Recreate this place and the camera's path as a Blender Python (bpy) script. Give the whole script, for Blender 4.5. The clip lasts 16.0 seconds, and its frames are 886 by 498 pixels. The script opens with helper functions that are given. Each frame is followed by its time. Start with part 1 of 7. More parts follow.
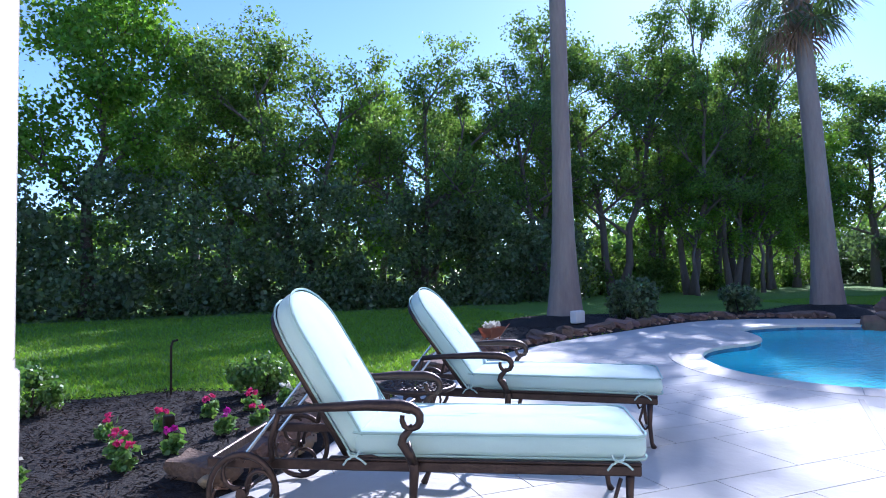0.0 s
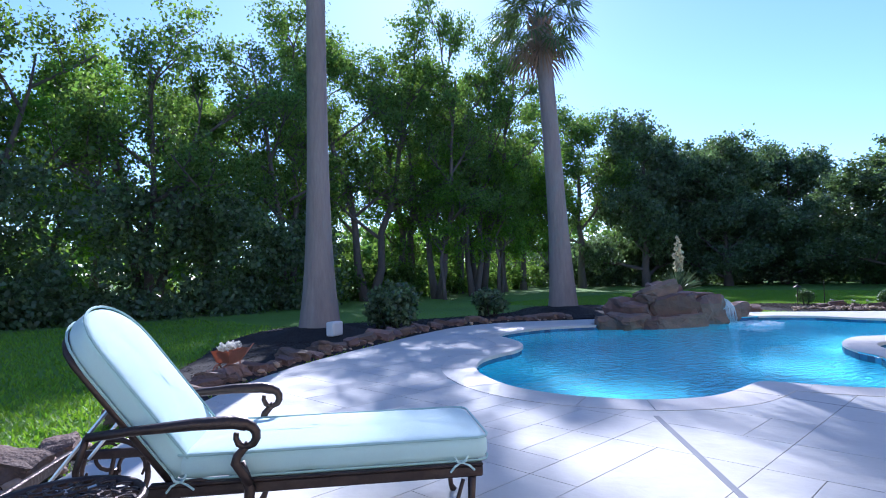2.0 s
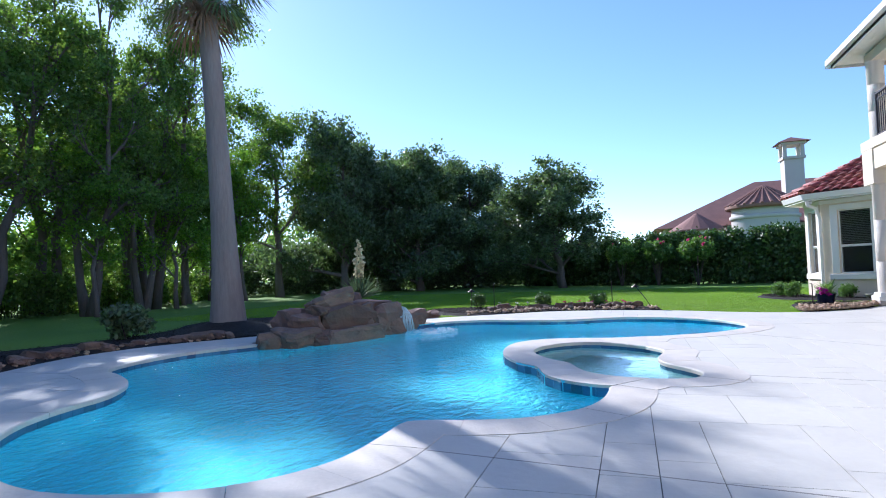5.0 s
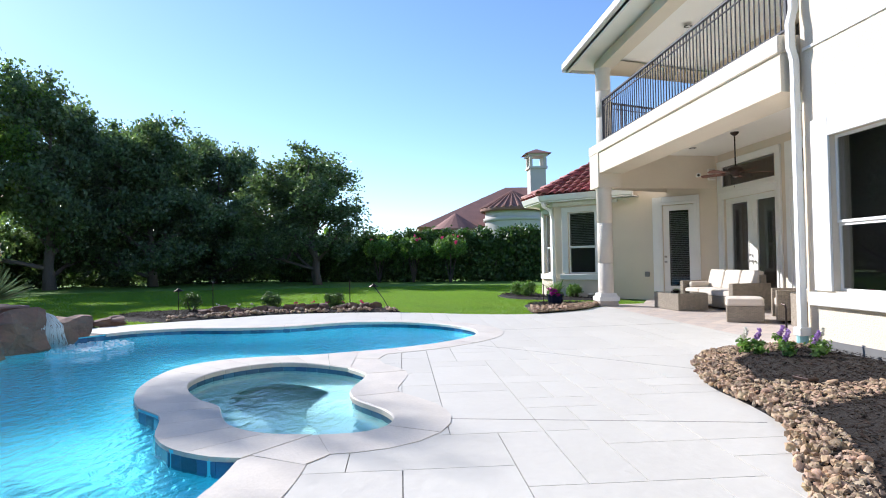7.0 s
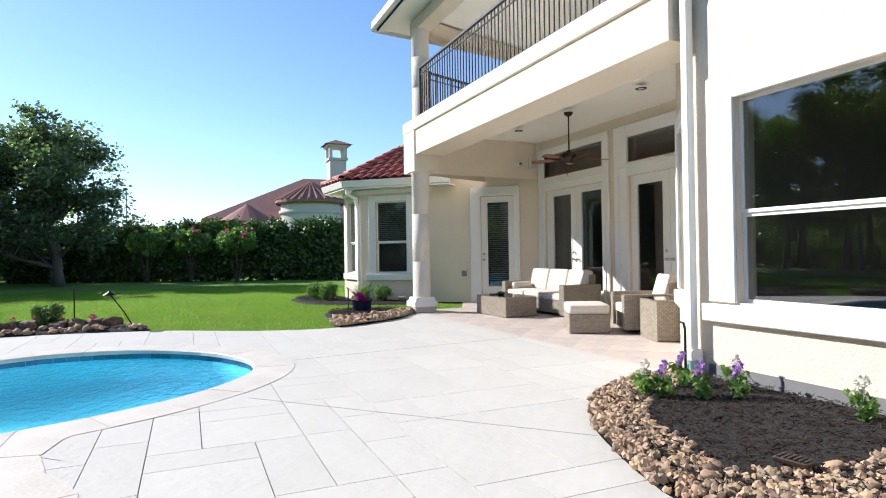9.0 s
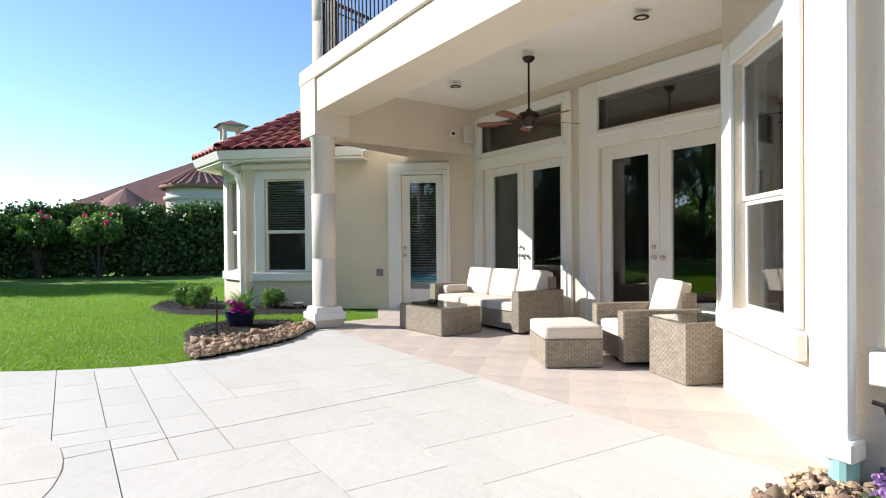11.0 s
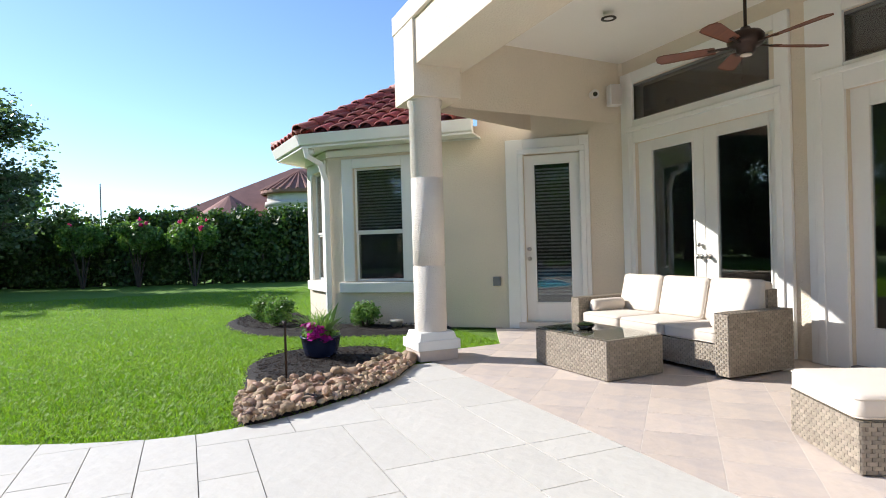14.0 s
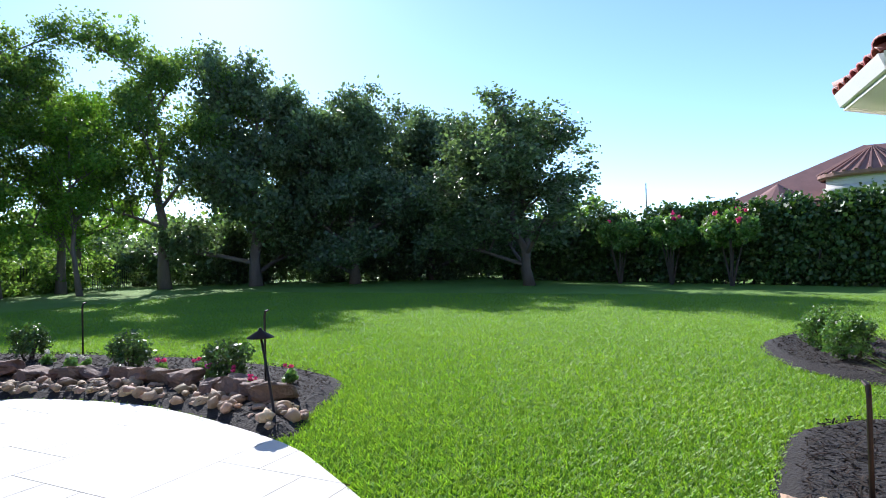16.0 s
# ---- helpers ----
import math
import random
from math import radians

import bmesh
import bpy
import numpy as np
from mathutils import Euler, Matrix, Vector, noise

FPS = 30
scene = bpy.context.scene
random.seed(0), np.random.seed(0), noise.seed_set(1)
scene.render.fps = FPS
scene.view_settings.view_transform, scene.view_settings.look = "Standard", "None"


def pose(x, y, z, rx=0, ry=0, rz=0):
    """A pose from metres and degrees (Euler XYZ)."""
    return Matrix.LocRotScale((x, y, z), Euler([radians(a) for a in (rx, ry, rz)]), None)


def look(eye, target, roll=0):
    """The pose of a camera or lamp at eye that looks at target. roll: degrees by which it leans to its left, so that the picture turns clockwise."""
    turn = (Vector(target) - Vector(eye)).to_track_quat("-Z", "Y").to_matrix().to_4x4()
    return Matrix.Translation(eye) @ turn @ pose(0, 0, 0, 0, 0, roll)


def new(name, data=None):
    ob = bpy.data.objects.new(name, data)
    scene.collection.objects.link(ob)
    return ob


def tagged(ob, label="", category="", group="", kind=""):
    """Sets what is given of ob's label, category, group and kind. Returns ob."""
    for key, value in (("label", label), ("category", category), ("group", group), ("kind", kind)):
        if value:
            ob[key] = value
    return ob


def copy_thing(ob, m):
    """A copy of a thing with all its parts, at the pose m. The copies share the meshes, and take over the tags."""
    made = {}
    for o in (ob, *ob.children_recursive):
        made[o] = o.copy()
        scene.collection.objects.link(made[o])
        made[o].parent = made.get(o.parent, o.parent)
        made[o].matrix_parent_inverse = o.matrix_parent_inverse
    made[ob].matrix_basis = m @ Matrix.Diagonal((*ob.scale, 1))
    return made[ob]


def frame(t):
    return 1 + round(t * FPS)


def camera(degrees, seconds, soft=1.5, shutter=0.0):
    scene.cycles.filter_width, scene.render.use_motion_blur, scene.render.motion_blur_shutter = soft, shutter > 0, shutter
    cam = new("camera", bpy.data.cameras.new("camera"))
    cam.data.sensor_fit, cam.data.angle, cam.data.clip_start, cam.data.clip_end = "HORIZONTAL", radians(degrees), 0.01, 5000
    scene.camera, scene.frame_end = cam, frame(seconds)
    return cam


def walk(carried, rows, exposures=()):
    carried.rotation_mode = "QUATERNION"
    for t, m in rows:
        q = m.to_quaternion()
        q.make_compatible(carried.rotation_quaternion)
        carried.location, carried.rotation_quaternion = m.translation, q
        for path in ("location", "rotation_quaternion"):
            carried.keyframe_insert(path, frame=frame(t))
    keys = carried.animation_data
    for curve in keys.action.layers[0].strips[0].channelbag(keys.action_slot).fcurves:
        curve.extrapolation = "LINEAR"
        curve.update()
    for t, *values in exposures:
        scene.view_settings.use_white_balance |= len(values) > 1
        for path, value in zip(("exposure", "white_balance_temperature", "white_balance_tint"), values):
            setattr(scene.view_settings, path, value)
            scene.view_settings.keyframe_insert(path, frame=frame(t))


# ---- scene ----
cam = camera(73.5, 16.0, 1.0)
PATH = [
    (0, (0.735, -0.711, 1.205), (1.458, 1.152, 1.285), -0.9),
    (0.5, (0.889, -0.351, 1.174), (1.682, 1.484, 1.252), -0.8),
    (1, (1.042, 0.036, 1.175), (2.074, 1.748, 1.255), -1.2),
    (1.5, (1.266, 0.416, 1.197), (2.527, 1.966, 1.275), -1.0),
    (2, (1.485, 0.732, 1.209), (2.904, 2.139, 1.291), -1.2),
    (2.5, (1.759, 1.021, 1.184), (3.337, 2.247, 1.271), -1.4),
    (3, (2.002, 1.203, 1.24), (3.707, 2.245, 1.313), -1.6),
    (3.5, (2.368, 1.336, 1.211), (4.165, 2.213, 1.285), -1.9),
    (5.8, (4.711, 0.918, 1.184), (6.673, 1.301, 1.239), -1.2),
    (6, (4.94, 0.899, 1.191), (6.917, 1.197, 1.237), -0.9),
    (6.5, (5.53, 0.557, 1.171), (7.528, 0.628, 1.216), -1.0),
    (7, (6.222, 0.273, 1.195), (8.217, 0.13, 1.237), -1.0),
    (7.5, (6.83, 0.102, 1.171), (8.795, -0.271, 1.21), -0.7),
    (8, (7.548, -0.024, 1.178), (9.458, -0.616, 1.211), -0.7),
    (10.3, (11.086, -1.014, 1.332), (12.847, -1.962, 1.326), -0.7),
    (10.5, (11.367, -1.173, 1.323), (13.103, -2.166, 1.315), -0.6),
    (11, (12.048, -1.469, 1.297), (13.736, -2.542, 1.279), -0.5),
    (11.5, (12.717, -1.732, 1.293), (14.297, -2.96, 1.279), -0.4),
    (12, (13.385, -1.954, 1.338), (14.925, -3.23, 1.318), -0.4),
    (12.5, (13.883, -2.14, 1.333), (15.4, -3.443, 1.317), -0.2),
    (13, (14.117, -2.237, 1.359), (15.615, -3.562, 1.349), -0.3),
    (13.5, (14.263, -2.253, 1.348), (15.865, -3.451, 1.331), -1.1),
    (14, (14.591, -2.337, 1.298), (16.427, -3.13, 1.289), -1.6),
    (14.5, (15.161, -2.493, 1.253), (17.137, -2.8, 1.258), -1.6),
    (15, (15.793, -2.636, 1.213), (17.788, -2.496, 1.232), -1.7),
    (15.5, (16.483, -2.691, 1.208), (18.413, -2.165, 1.235), -1.8),
    (16, (17.177, -2.645, 1.243), (18.975, -1.768, 1.271), -1.4),
]
EXPOSURES = [(0.0, 1.02, 5150, 24), (3.5, 0.92, 5150, 20), (6.0, 0.9, 5750, 15), (8.0, 0.9, 5950, 13), (10.5, 0.94, 6150, 12), (13.0, 1.0, 6150, 12), (14.5, 0.95, 6000, 13), (16.0, 1.05, 5700, 15)]
walk(cam, [(t, look(eye, target, roll)) for t, eye, target, roll in PATH], EXPOSURES)

# ---- light ----
SUN_EL, SUN_AZ = radians(29.8), radians(43.5)
world = bpy.data.worlds.new("sky")
scene.world = world
world.use_nodes = True
wn = world.node_tree.nodes
sky = wn.new("ShaderNodeTexSky")
sky.sky_type = "NISHITA"
sky.sun_disc = False
sky.sun_elevation, sky.sun_rotation = SUN_EL, SUN_AZ
sky.air_density, sky.dust_density, sky.ozone_density = 0.9, 0.12, 3.3
world.node_tree.links.new(sky.outputs[0], wn["Background"].inputs[0])
wn["Background"].inputs[1].default_value = 0.115
sun = new("sun", bpy.data.lights.new("sun", "SUN"))
sun.data.energy, sun.data.angle, sun.data.color = 4.3, radians(0.55), (1.0, 0.93, 0.82)
sun_way = Vector((math.cos(SUN_EL) * math.sin(SUN_AZ), math.cos(SUN_EL) * math.cos(SUN_AZ), math.sin(SUN_EL)))
sun.matrix_world = look(sun_way * 60, (0, 0, 0))


# ---- materials ----
def material(name, colour, rough=0.7, metal=0.0, vary=0.0, scale=6.0, fine=60.0, bump=0.0, bump_scale=None, dark=None, island=0.0,
             objrand=0.0, spec=0.5, sheen=0.0, translucent=0.0, trans_colour=None, stretch=None):
    """A surface with a base colour, large stains (vary, scale), fine grain and relief, and a chance change from piece to piece."""
    m = bpy.data.materials.new(name)
    m.use_nodes = True
    nt = m.node_tree
    N, L = nt.nodes, nt.links
    p = N["Principled BSDF"]
    p.inputs["Roughness"].default_value = rough
    p.inputs["Metallic"].default_value = metal
    p.inputs["Specular IOR Level"].default_value = spec
    if sheen:
        p.inputs["Sheen Weight"].default_value = sheen
    tc = N.new("ShaderNodeTexCoord")
    src = tc.outputs["Object"]
    if stretch:
        mp = N.new("ShaderNodeMapping")
        mp.inputs["Scale"].default_value = stretch
        L.new(src, mp.inputs[0])
        src = mp.outputs[0]
    dark = dark or tuple(c * 0.62 for c in colour)
    mix = N.new("ShaderNodeMix")
    mix.data_type = "RGBA"
    mix.inputs[6].default_value = (*colour, 1)
    mix.inputs[7].default_value = (*dark, 1)
    out = mix.outputs[2]
    n1 = N.new("ShaderNodeTexNoise")
    n1.inputs["Scale"].default_value, n1.inputs["Detail"].default_value = scale, 5
    n2 = N.new("ShaderNodeTexNoise")
    n2.inputs["Scale"].default_value, n2.inputs["Detail"].default_value = fine, 3
    L.new(src, n1.inputs["Vector"])
    L.new(src, n2.inputs["Vector"])
    add = N.new("ShaderNodeMath")
    add.operation = "MULTIPLY_ADD"
    L.new(n2.outputs[0], add.inputs[0])
    add.inputs[1].default_value = 0.5
    L.new(n1.outputs[0], add.inputs[2])
    ramp = N.new("ShaderNodeMapRange")
    ramp.inputs[1].default_value, ramp.inputs[2].default_value = 0.55, 0.98
    ramp.inputs[3].default_value, ramp.inputs[4].default_value = 0.0, vary
    L.new(add.outputs[0], ramp.inputs[0])
    L.new(ramp.outputs[0], mix.inputs[0])
    if island or objrand:
        if island:
            r = N.new("ShaderNodeNewGeometry").outputs["Random Per Island"]
        else:
            r = N.new("ShaderNodeObjectInfo").outputs["Random"]
        k = island or objrand
        mr = N.new("ShaderNodeMapRange")
        mr.inputs[3].default_value, mr.inputs[4].default_value = 1 - k, 1 + k * 0.7
        L.new(r, mr.inputs[0])
        hsv = N.new("ShaderNodeHueSaturation")
        L.new(mr.outputs[0], hsv.inputs["Value"])
        mh = N.new("ShaderNodeMapRange")
        mh.inputs[3].default_value, mh.inputs[4].default_value = 0.5 - k * 0.04, 0.5 + k * 0.04
        mul = N.new("ShaderNodeMath")
        mul.operation = "FRACT"
        m7 = N.new("ShaderNodeMath")
        m7.operation = "MULTIPLY"
        m7.inputs[1].default_value = 7.31
        L.new(r, m7.inputs[0])
        L.new(m7.outputs[0], mul.inputs[0])
        L.new(mul.outputs[0], mh.inputs[0])
        L.new(mh.outputs[0], hsv.inputs["Hue"])
        L.new(out, hsv.inputs["Color"])
        out = hsv.outputs[0]
    L.new(out, p.inputs["Base Color"])
    if bump:
        nb = N.new("ShaderNodeTexNoise")
        nb.inputs["Scale"].default_value, nb.inputs["Detail"].default_value = bump_scale or fine, 4
        L.new(src, nb.inputs["Vector"])
        bp = N.new("ShaderNodeBump")
        bp.inputs["Strength"].default_value, bp.inputs["Distance"].default_value = min(1, bump), 0.01 * max(1, bump)
        L.new(nb.outputs[0], bp.inputs["Height"])
        L.new(bp.outputs[0], p.inputs["Normal"])
    if translucent:
        t = N.new("ShaderNodeBsdfTranslucent")
        if trans_colour:
            mt = N.new("ShaderNodeMix")
            mt.data_type, mt.blend_type = "RGBA", "MULTIPLY"
            mt.inputs[0].default_value = 1.0
            L.new(out, mt.inputs[6])
            mt.inputs[7].default_value = (*trans_colour, 1)
            L.new(mt.outputs[2], t.inputs[0])
        else:
            L.new(out, t.inputs[0])
        ms = N.new("ShaderNodeMixShader")
        ms.inputs[0].default_value = translucent
        L.new(p.outputs[0], ms.inputs[1])
        L.new(t.outputs[0], ms.inputs[2])
        L.new(ms.outputs[0], N["Material Output"].inputs[0])
    return m


def glass_material(name, tint=(0.75, 0.8, 0.8), rough=0.0, gloss=0.10):
    """Window glass: clear with a tint, and a sharp Fresnel gloss."""
    m = bpy.data.materials.new(name)
    m.use_nodes = True
    N, L = m.node_tree.nodes, m.node_tree.links
    N.remove(N["Principled BSDF"])
    t, g, f, ms = N.new("ShaderNodeBsdfTransparent"), N.new("ShaderNodeBsdfGlossy"), N.new("ShaderNodeLayerWeight"), N.new("ShaderNodeMixShader")
    pw, ad = N.new("ShaderNodeMath"), N.new("ShaderNodeMath")
    pw.operation, ad.operation = "POWER", "MULTIPLY_ADD"
    t.inputs[0].default_value = (*tint, 1)
    g.inputs["Roughness"].default_value = rough
    f.inputs[0].default_value = 0.5
    pw.inputs[1].default_value = 4.5
    ad.inputs[1].default_value, ad.inputs[2].default_value = 1 - gloss, gloss
    L.new(f.outputs["Facing"], pw.inputs[0])
    L.new(pw.outputs[0], ad.inputs[0])
    L.new(ad.outputs[0], ms.inputs[0])
    L.new(t.outputs[0], ms.inputs[1])
    L.new(g.outputs[0], ms.inputs[2])
    L.new(ms.outputs[0], N["Material Output"].inputs[0])
    return m


def water_material(name, tint, ripple, strength):
    m = bpy.data.materials.new(name)
    m.use_nodes = True
    N, L = m.node_tree.nodes, m.node_tree.links
    p = N["Principled BSDF"]
    p.inputs["Base Color"].default_value = (*tint, 1)
    p.inputs["Transmission Weight"].default_value = 1.0
    p.inputs["Roughness"].default_value = 0.0
    p.inputs["IOR"].default_value = 1.33
    tc = N.new("ShaderNodeTexCoord")
    mp = N.new("ShaderNodeMapping")
    mp.inputs["Scale"].default_value = (1.0, 1.6, 1.0)
    mp.inputs["Rotation"].default_value = (0, 0, 0.7)
    L.new(tc.outputs["Object"], mp.inputs[0])
    n = N.new("ShaderNodeTexNoise")
    n.inputs["Scale"].default_value, n.inputs["Detail"].default_value, n.inputs["Distortion"].default_value = ripple, 4.0, 0.5
    L.new(mp.outputs[0], n.inputs["Vector"])
    b = N.new("ShaderNodeBump")
    b.inputs["Strength"].default_value, b.inputs["Distance"].default_value = 1.0, strength
    L.new(n.outputs[0], b.inputs["Height"])
    L.new(b.outputs[0], p.inputs["Normal"])
    return m


STUCCO = material("stucco paint", (0.74, 0.65, 0.52), 0.9, vary=0.18, scale=1.2, fine=40, bump=0.8, bump_scale=45)
STUCCO_SMOOTH = material("smooth ceiling paint", (0.90, 0.87, 0.80), 0.9, vary=0.1, scale=1.0, fine=30, bump=0.4, bump_scale=90)
TRIM = material("white trim paint", (0.84, 0.83, 0.79), 0.55, vary=0.1, scale=2.0, fine=50, bump=0.15, bump_scale=120)
CAST = material("cast stone", (0.80, 0.73, 0.64), 0.9, vary=0.2, scale=3, fine=70, bump=1.6, bump_scale=80)
CONCRETE = material("stamped cream concrete", (0.57, 0.55, 0.50), 0.75, vary=0.35, scale=1.3, fine=16, bump=0.8, bump_scale=9, objrand=0.03, dark=(0.47, 0.445, 0.40))
CONCRETE_REST = material("stamped cream concrete far", (0.57, 0.55, 0.50), 0.75, vary=0.35, scale=1.3, fine=16, bump=0.8, bump_scale=9, island=0.03, dark=(0.47, 0.445, 0.40))
GROUT = material("recessed joint", (0.24, 0.22, 0.19), 0.95, vary=0.3, scale=4, fine=60)
PORCH_GROUT = material("porch joint", (0.66, 0.60, 0.53), 0.95, vary=0.3, scale=4, fine=60)
COPING = material("honed coping stone", (0.66, 0.60, 0.52), 0.6, vary=0.4, scale=2.5, fine=30, bump=0.3, bump_scale=40, objrand=0.05)
PORCH = material("slate porch tile", (0.60, 0.505, 0.425), 0.6, vary=0.9, scale=1.6, fine=9, bump=0.6, bump_scale=14, objrand=0.07, dark=(0.45, 0.40, 0.38))
PLASTER = material("blue pool plaster", (0.16, 0.71, 0.84), 0.8, vary=0.3, scale=1.0, fine=30)
SPA_PLASTER = material("spa plaster", (0.42, 0.72, 0.74), 0.8, vary=0.3, scale=2.0, fine=40)
TILE = material("glazed blue tile", (0.06, 0.17, 0.30), 0.25, vary=0.6, scale=9, fine=60, bump=0.3, bump_scale=30, objrand=0.35)
WATER = water_material("pool water", (0.60, 0.92, 1.0), 6.5, 0.045)
SPA_WATER = water_material("spa water", (0.8, 0.96, 0.97), 5.0, 0.012)
MULCH = material("dark shredded mulch", (0.020, 0.015, 0.013), 0.95, vary=0.8, scale=10, fine=70, bump=2.5, bump_scale=45, dark=(0.008, 0.006, 0.005))
CHIP = material("mulch chip", (0.035, 0.024, 0.018), 0.9, vary=0.5, scale=20, fine=80, island=0.6, spec=0.2)
RIVER = material("river stone", (0.42, 0.27, 0.145), 0.75, vary=0.6, scale=7, fine=40, bump=0.6, bump_scale=40, objrand=0.55, dark=(0.42, 0.34, 0.28))
RIVER_STUFF = material("river stone heap", (0.42, 0.28, 0.155), 0.75, vary=0.6, scale=7, fine=40, bump=0.6, bump_scale=40, island=0.42, dark=(0.40, 0.34, 0.29))
BOULDER = material("moss rock", (0.235, 0.14, 0.095), 0.85, vary=0.9, scale=3.0, fine=20, bump=2.0, bump_scale=12, dark=(0.15, 0.10, 0.08), objrand=0.3)
SOIL = material("lawn soil", (0.155, 0.29, 0.025), 0.95, vary=0.7, scale=0.35, fine=24, bump=3.0, bump_scale=70, dark=(0.09, 0.19, 0.02))
GRASS = material("grass blade", (0.245, 0.42, 0.03), 0.6, vary=0.5, scale=0.5, fine=8, island=0.3, translucent=0.5, trans_colour=(1.2, 1.2, 0.6), dark=(0.14, 0.30, 0.025))
LEAF = material("broad leaf", (0.145, 0.235, 0.07), 0.5, vary=0.5, scale=0.6, fine=6, island=0.45, translucent=0.58, trans_colour=(1.5, 1.55, 0.6))
LEAF_LIME = material("young leaf", (0.17, 0.31, 0.045), 0.5, vary=0.5, scale=0.6, fine=6, island=0.4, translucent=0.55, trans_colour=(1.4, 1.5, 0.5))
LEAF_DARK = material("evergreen leaf", (0.15, 0.21, 0.11), 0.38, vary=0.6, scale=0.5, fine=6, island=0.5, translucent=0.4, trans_colour=(1.3, 1.5, 0.7))
HEDGE_LEAF = material("hedge leaf", (0.085, 0.15, 0.04), 0.45, vary=0.6, scale=0.7, fine=7, island=0.5, translucent=0.22, trans_colour=(1.3, 1.6, 0.6))
BUSH_LEAF = material("boxwood leaf", (0.15, 0.27, 0.07), 0.45, vary=0.5, scale=4, fine=30, island=0.4, translucent=0.35, trans_colour=(1.2, 1.3, 0.6))
BARK = material("grey bark", (0.16, 0.13, 0.11), 0.95, vary=0.8, scale=3, fine=25, bump=2.5, bump_scale=18, stretch=(1, 1, 0.25))
PALM_BARK = material("palm trunk", (0.31, 0.25, 0.22), 0.95, vary=0.7, scale=2.0, fine=18, bump=2.5, bump_scale=14, stretch=(1, 1, 0.2))
PALM_LEAF = material("palm frond", (0.10, 0.16, 0.05), 0.45, vary=0.4, scale=2, fine=20, island=0.3, translucent=0.3)
PALM_DRY = material("dry palm skirt", (0.30, 0.19, 0.12), 0.9, vary=0.7, scale=5, fine=40, bump=2, bump_scale=30)
ROOF_TILE = material("red clay barrel tile", (0.36, 0.085, 0.065), 0.6, vary=0.6, scale=3, fine=30, bump=0.6, bump_scale=60, objrand=0.28, dark=(0.22, 0.05, 0.04))
FAR_ROOF = material("brown clay roof", (0.30, 0.14, 0.11), 0.8, vary=0.6, scale=1, fine=8, island=0.25)
FAR_WALL = material("far stucco", (0.56, 0.52, 0.47), 0.9, vary=0.2, scale=0.6, fine=10, bump=0.5)
IRON = material("dark bronze cast metal", (0.052, 0.038, 0.034), 0.42, 0.75, vary=0.6, scale=9, fine=60, bump=0.4, bump_scale=50, dark=(0.11, 0.075, 0.06))
RAIL = material("black railing paint", (0.014, 0.016, 0.03), 0.65, 0.0, vary=0.3, scale=8, fine=50)
FABRIC = material("seafoam outdoor cloth", (0.50, 0.68, 0.66), 0.85, vary=0.2, scale=3, fine=180, bump=0.25, bump_scale=400, sheen=0.2)
PIPING = material("seam cord", (0.38, 0.55, 0.52), 0.85, vary=0.2, scale=9, fine=90)
CREAM = material("cream outdoor cloth", (0.68, 0.605, 0.52), 0.9, vary=0.2, scale=4, fine=150, bump=0.3, bump_scale=300, sheen=0.2)
WICKER = material("grey brown resin wicker", (0.33, 0.28, 0.215), 0.6, vary=0.5, scale=14, fine=70, island=0.17, bump=0.3, bump_scale=90, dark=(0.21, 0.18, 0.14), stretch=(1, 1, 5))
WICKER_BACK = material("wicker underlay", (0.13, 0.11, 0.085), 0.8, vary=0.3, scale=9, fine=40)
GLASS = glass_material("window glass", (0.72, 0.75, 0.76))
TABLE_GLASS = glass_material("table glass", (0.90, 0.95, 0.93), 0.0, 0.04)
# Unlit look of the rooms is put into this dark wall colour.
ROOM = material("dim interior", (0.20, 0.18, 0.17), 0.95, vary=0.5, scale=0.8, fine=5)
BLIND = material("blind slat", (0.75, 0.73, 0.68), 0.6, vary=0.1, scale=5, fine=30)
CHROME = material("brushed nickel", (0.55, 0.53, 0.50), 0.28, 1.0, vary=0.3, scale=20, fine=90)
BRONZE = material("oil rubbed bronze", (0.05, 0.035, 0.03), 0.4, 0.8, vary=0.4, scale=12, fine=60)
WALNUT = material("reddish fan blade wood", (0.20, 0.075, 0.045), 0.45, vary=0.7, scale=4, fine=40, stretch=(1, 9, 1))
POT = material("glazed navy pot", (0.016, 0.022, 0.055), 0.18, vary=0.6, scale=6, fine=40)
TERRACOTTA = material("terracotta", (0.40, 0.17, 0.10), 0.8, vary=0.5, scale=8, fine=40)
PINK = material("hot pink petal", (0.75, 0.05, 0.22), 0.6, vary=0.3, scale=30, fine=90, island=0.3, translucent=0.3)
MAGENTA = material("magenta petal", (0.55, 0.02, 0.36), 0.6, vary=0.3, scale=30, fine=90, island=0.3, translucent=0.3)
WHITE_PETAL = material("cream petal", (0.82, 0.80, 0.70), 0.6, vary=0.2, scale=30, fine=90, island=0.15, translucent=0.3)
CREAM_PETAL = material("yellowish bell petal", (0.72, 0.64, 0.40), 0.6, vary=0.2, scale=30, fine=90, island=0.2, translucent=0.3)
OLEANDER = material("oleander leaf", (0.17, 0.30, 0.075), 0.4, vary=0.4, scale=2, fine=12, island=0.45, translucent=0.4, trans_colour=(1.2, 1.3, 0.6))
DARK_BARK = material("dark shrub bark", (0.07, 0.055, 0.045), 0.95, vary=0.6, scale=5, fine=30)
VIOLET = material("violet petal", (0.52, 0.32, 0.66), 0.6, vary=0.3, scale=30, fine=90, island=0.3, translucent=0.3)
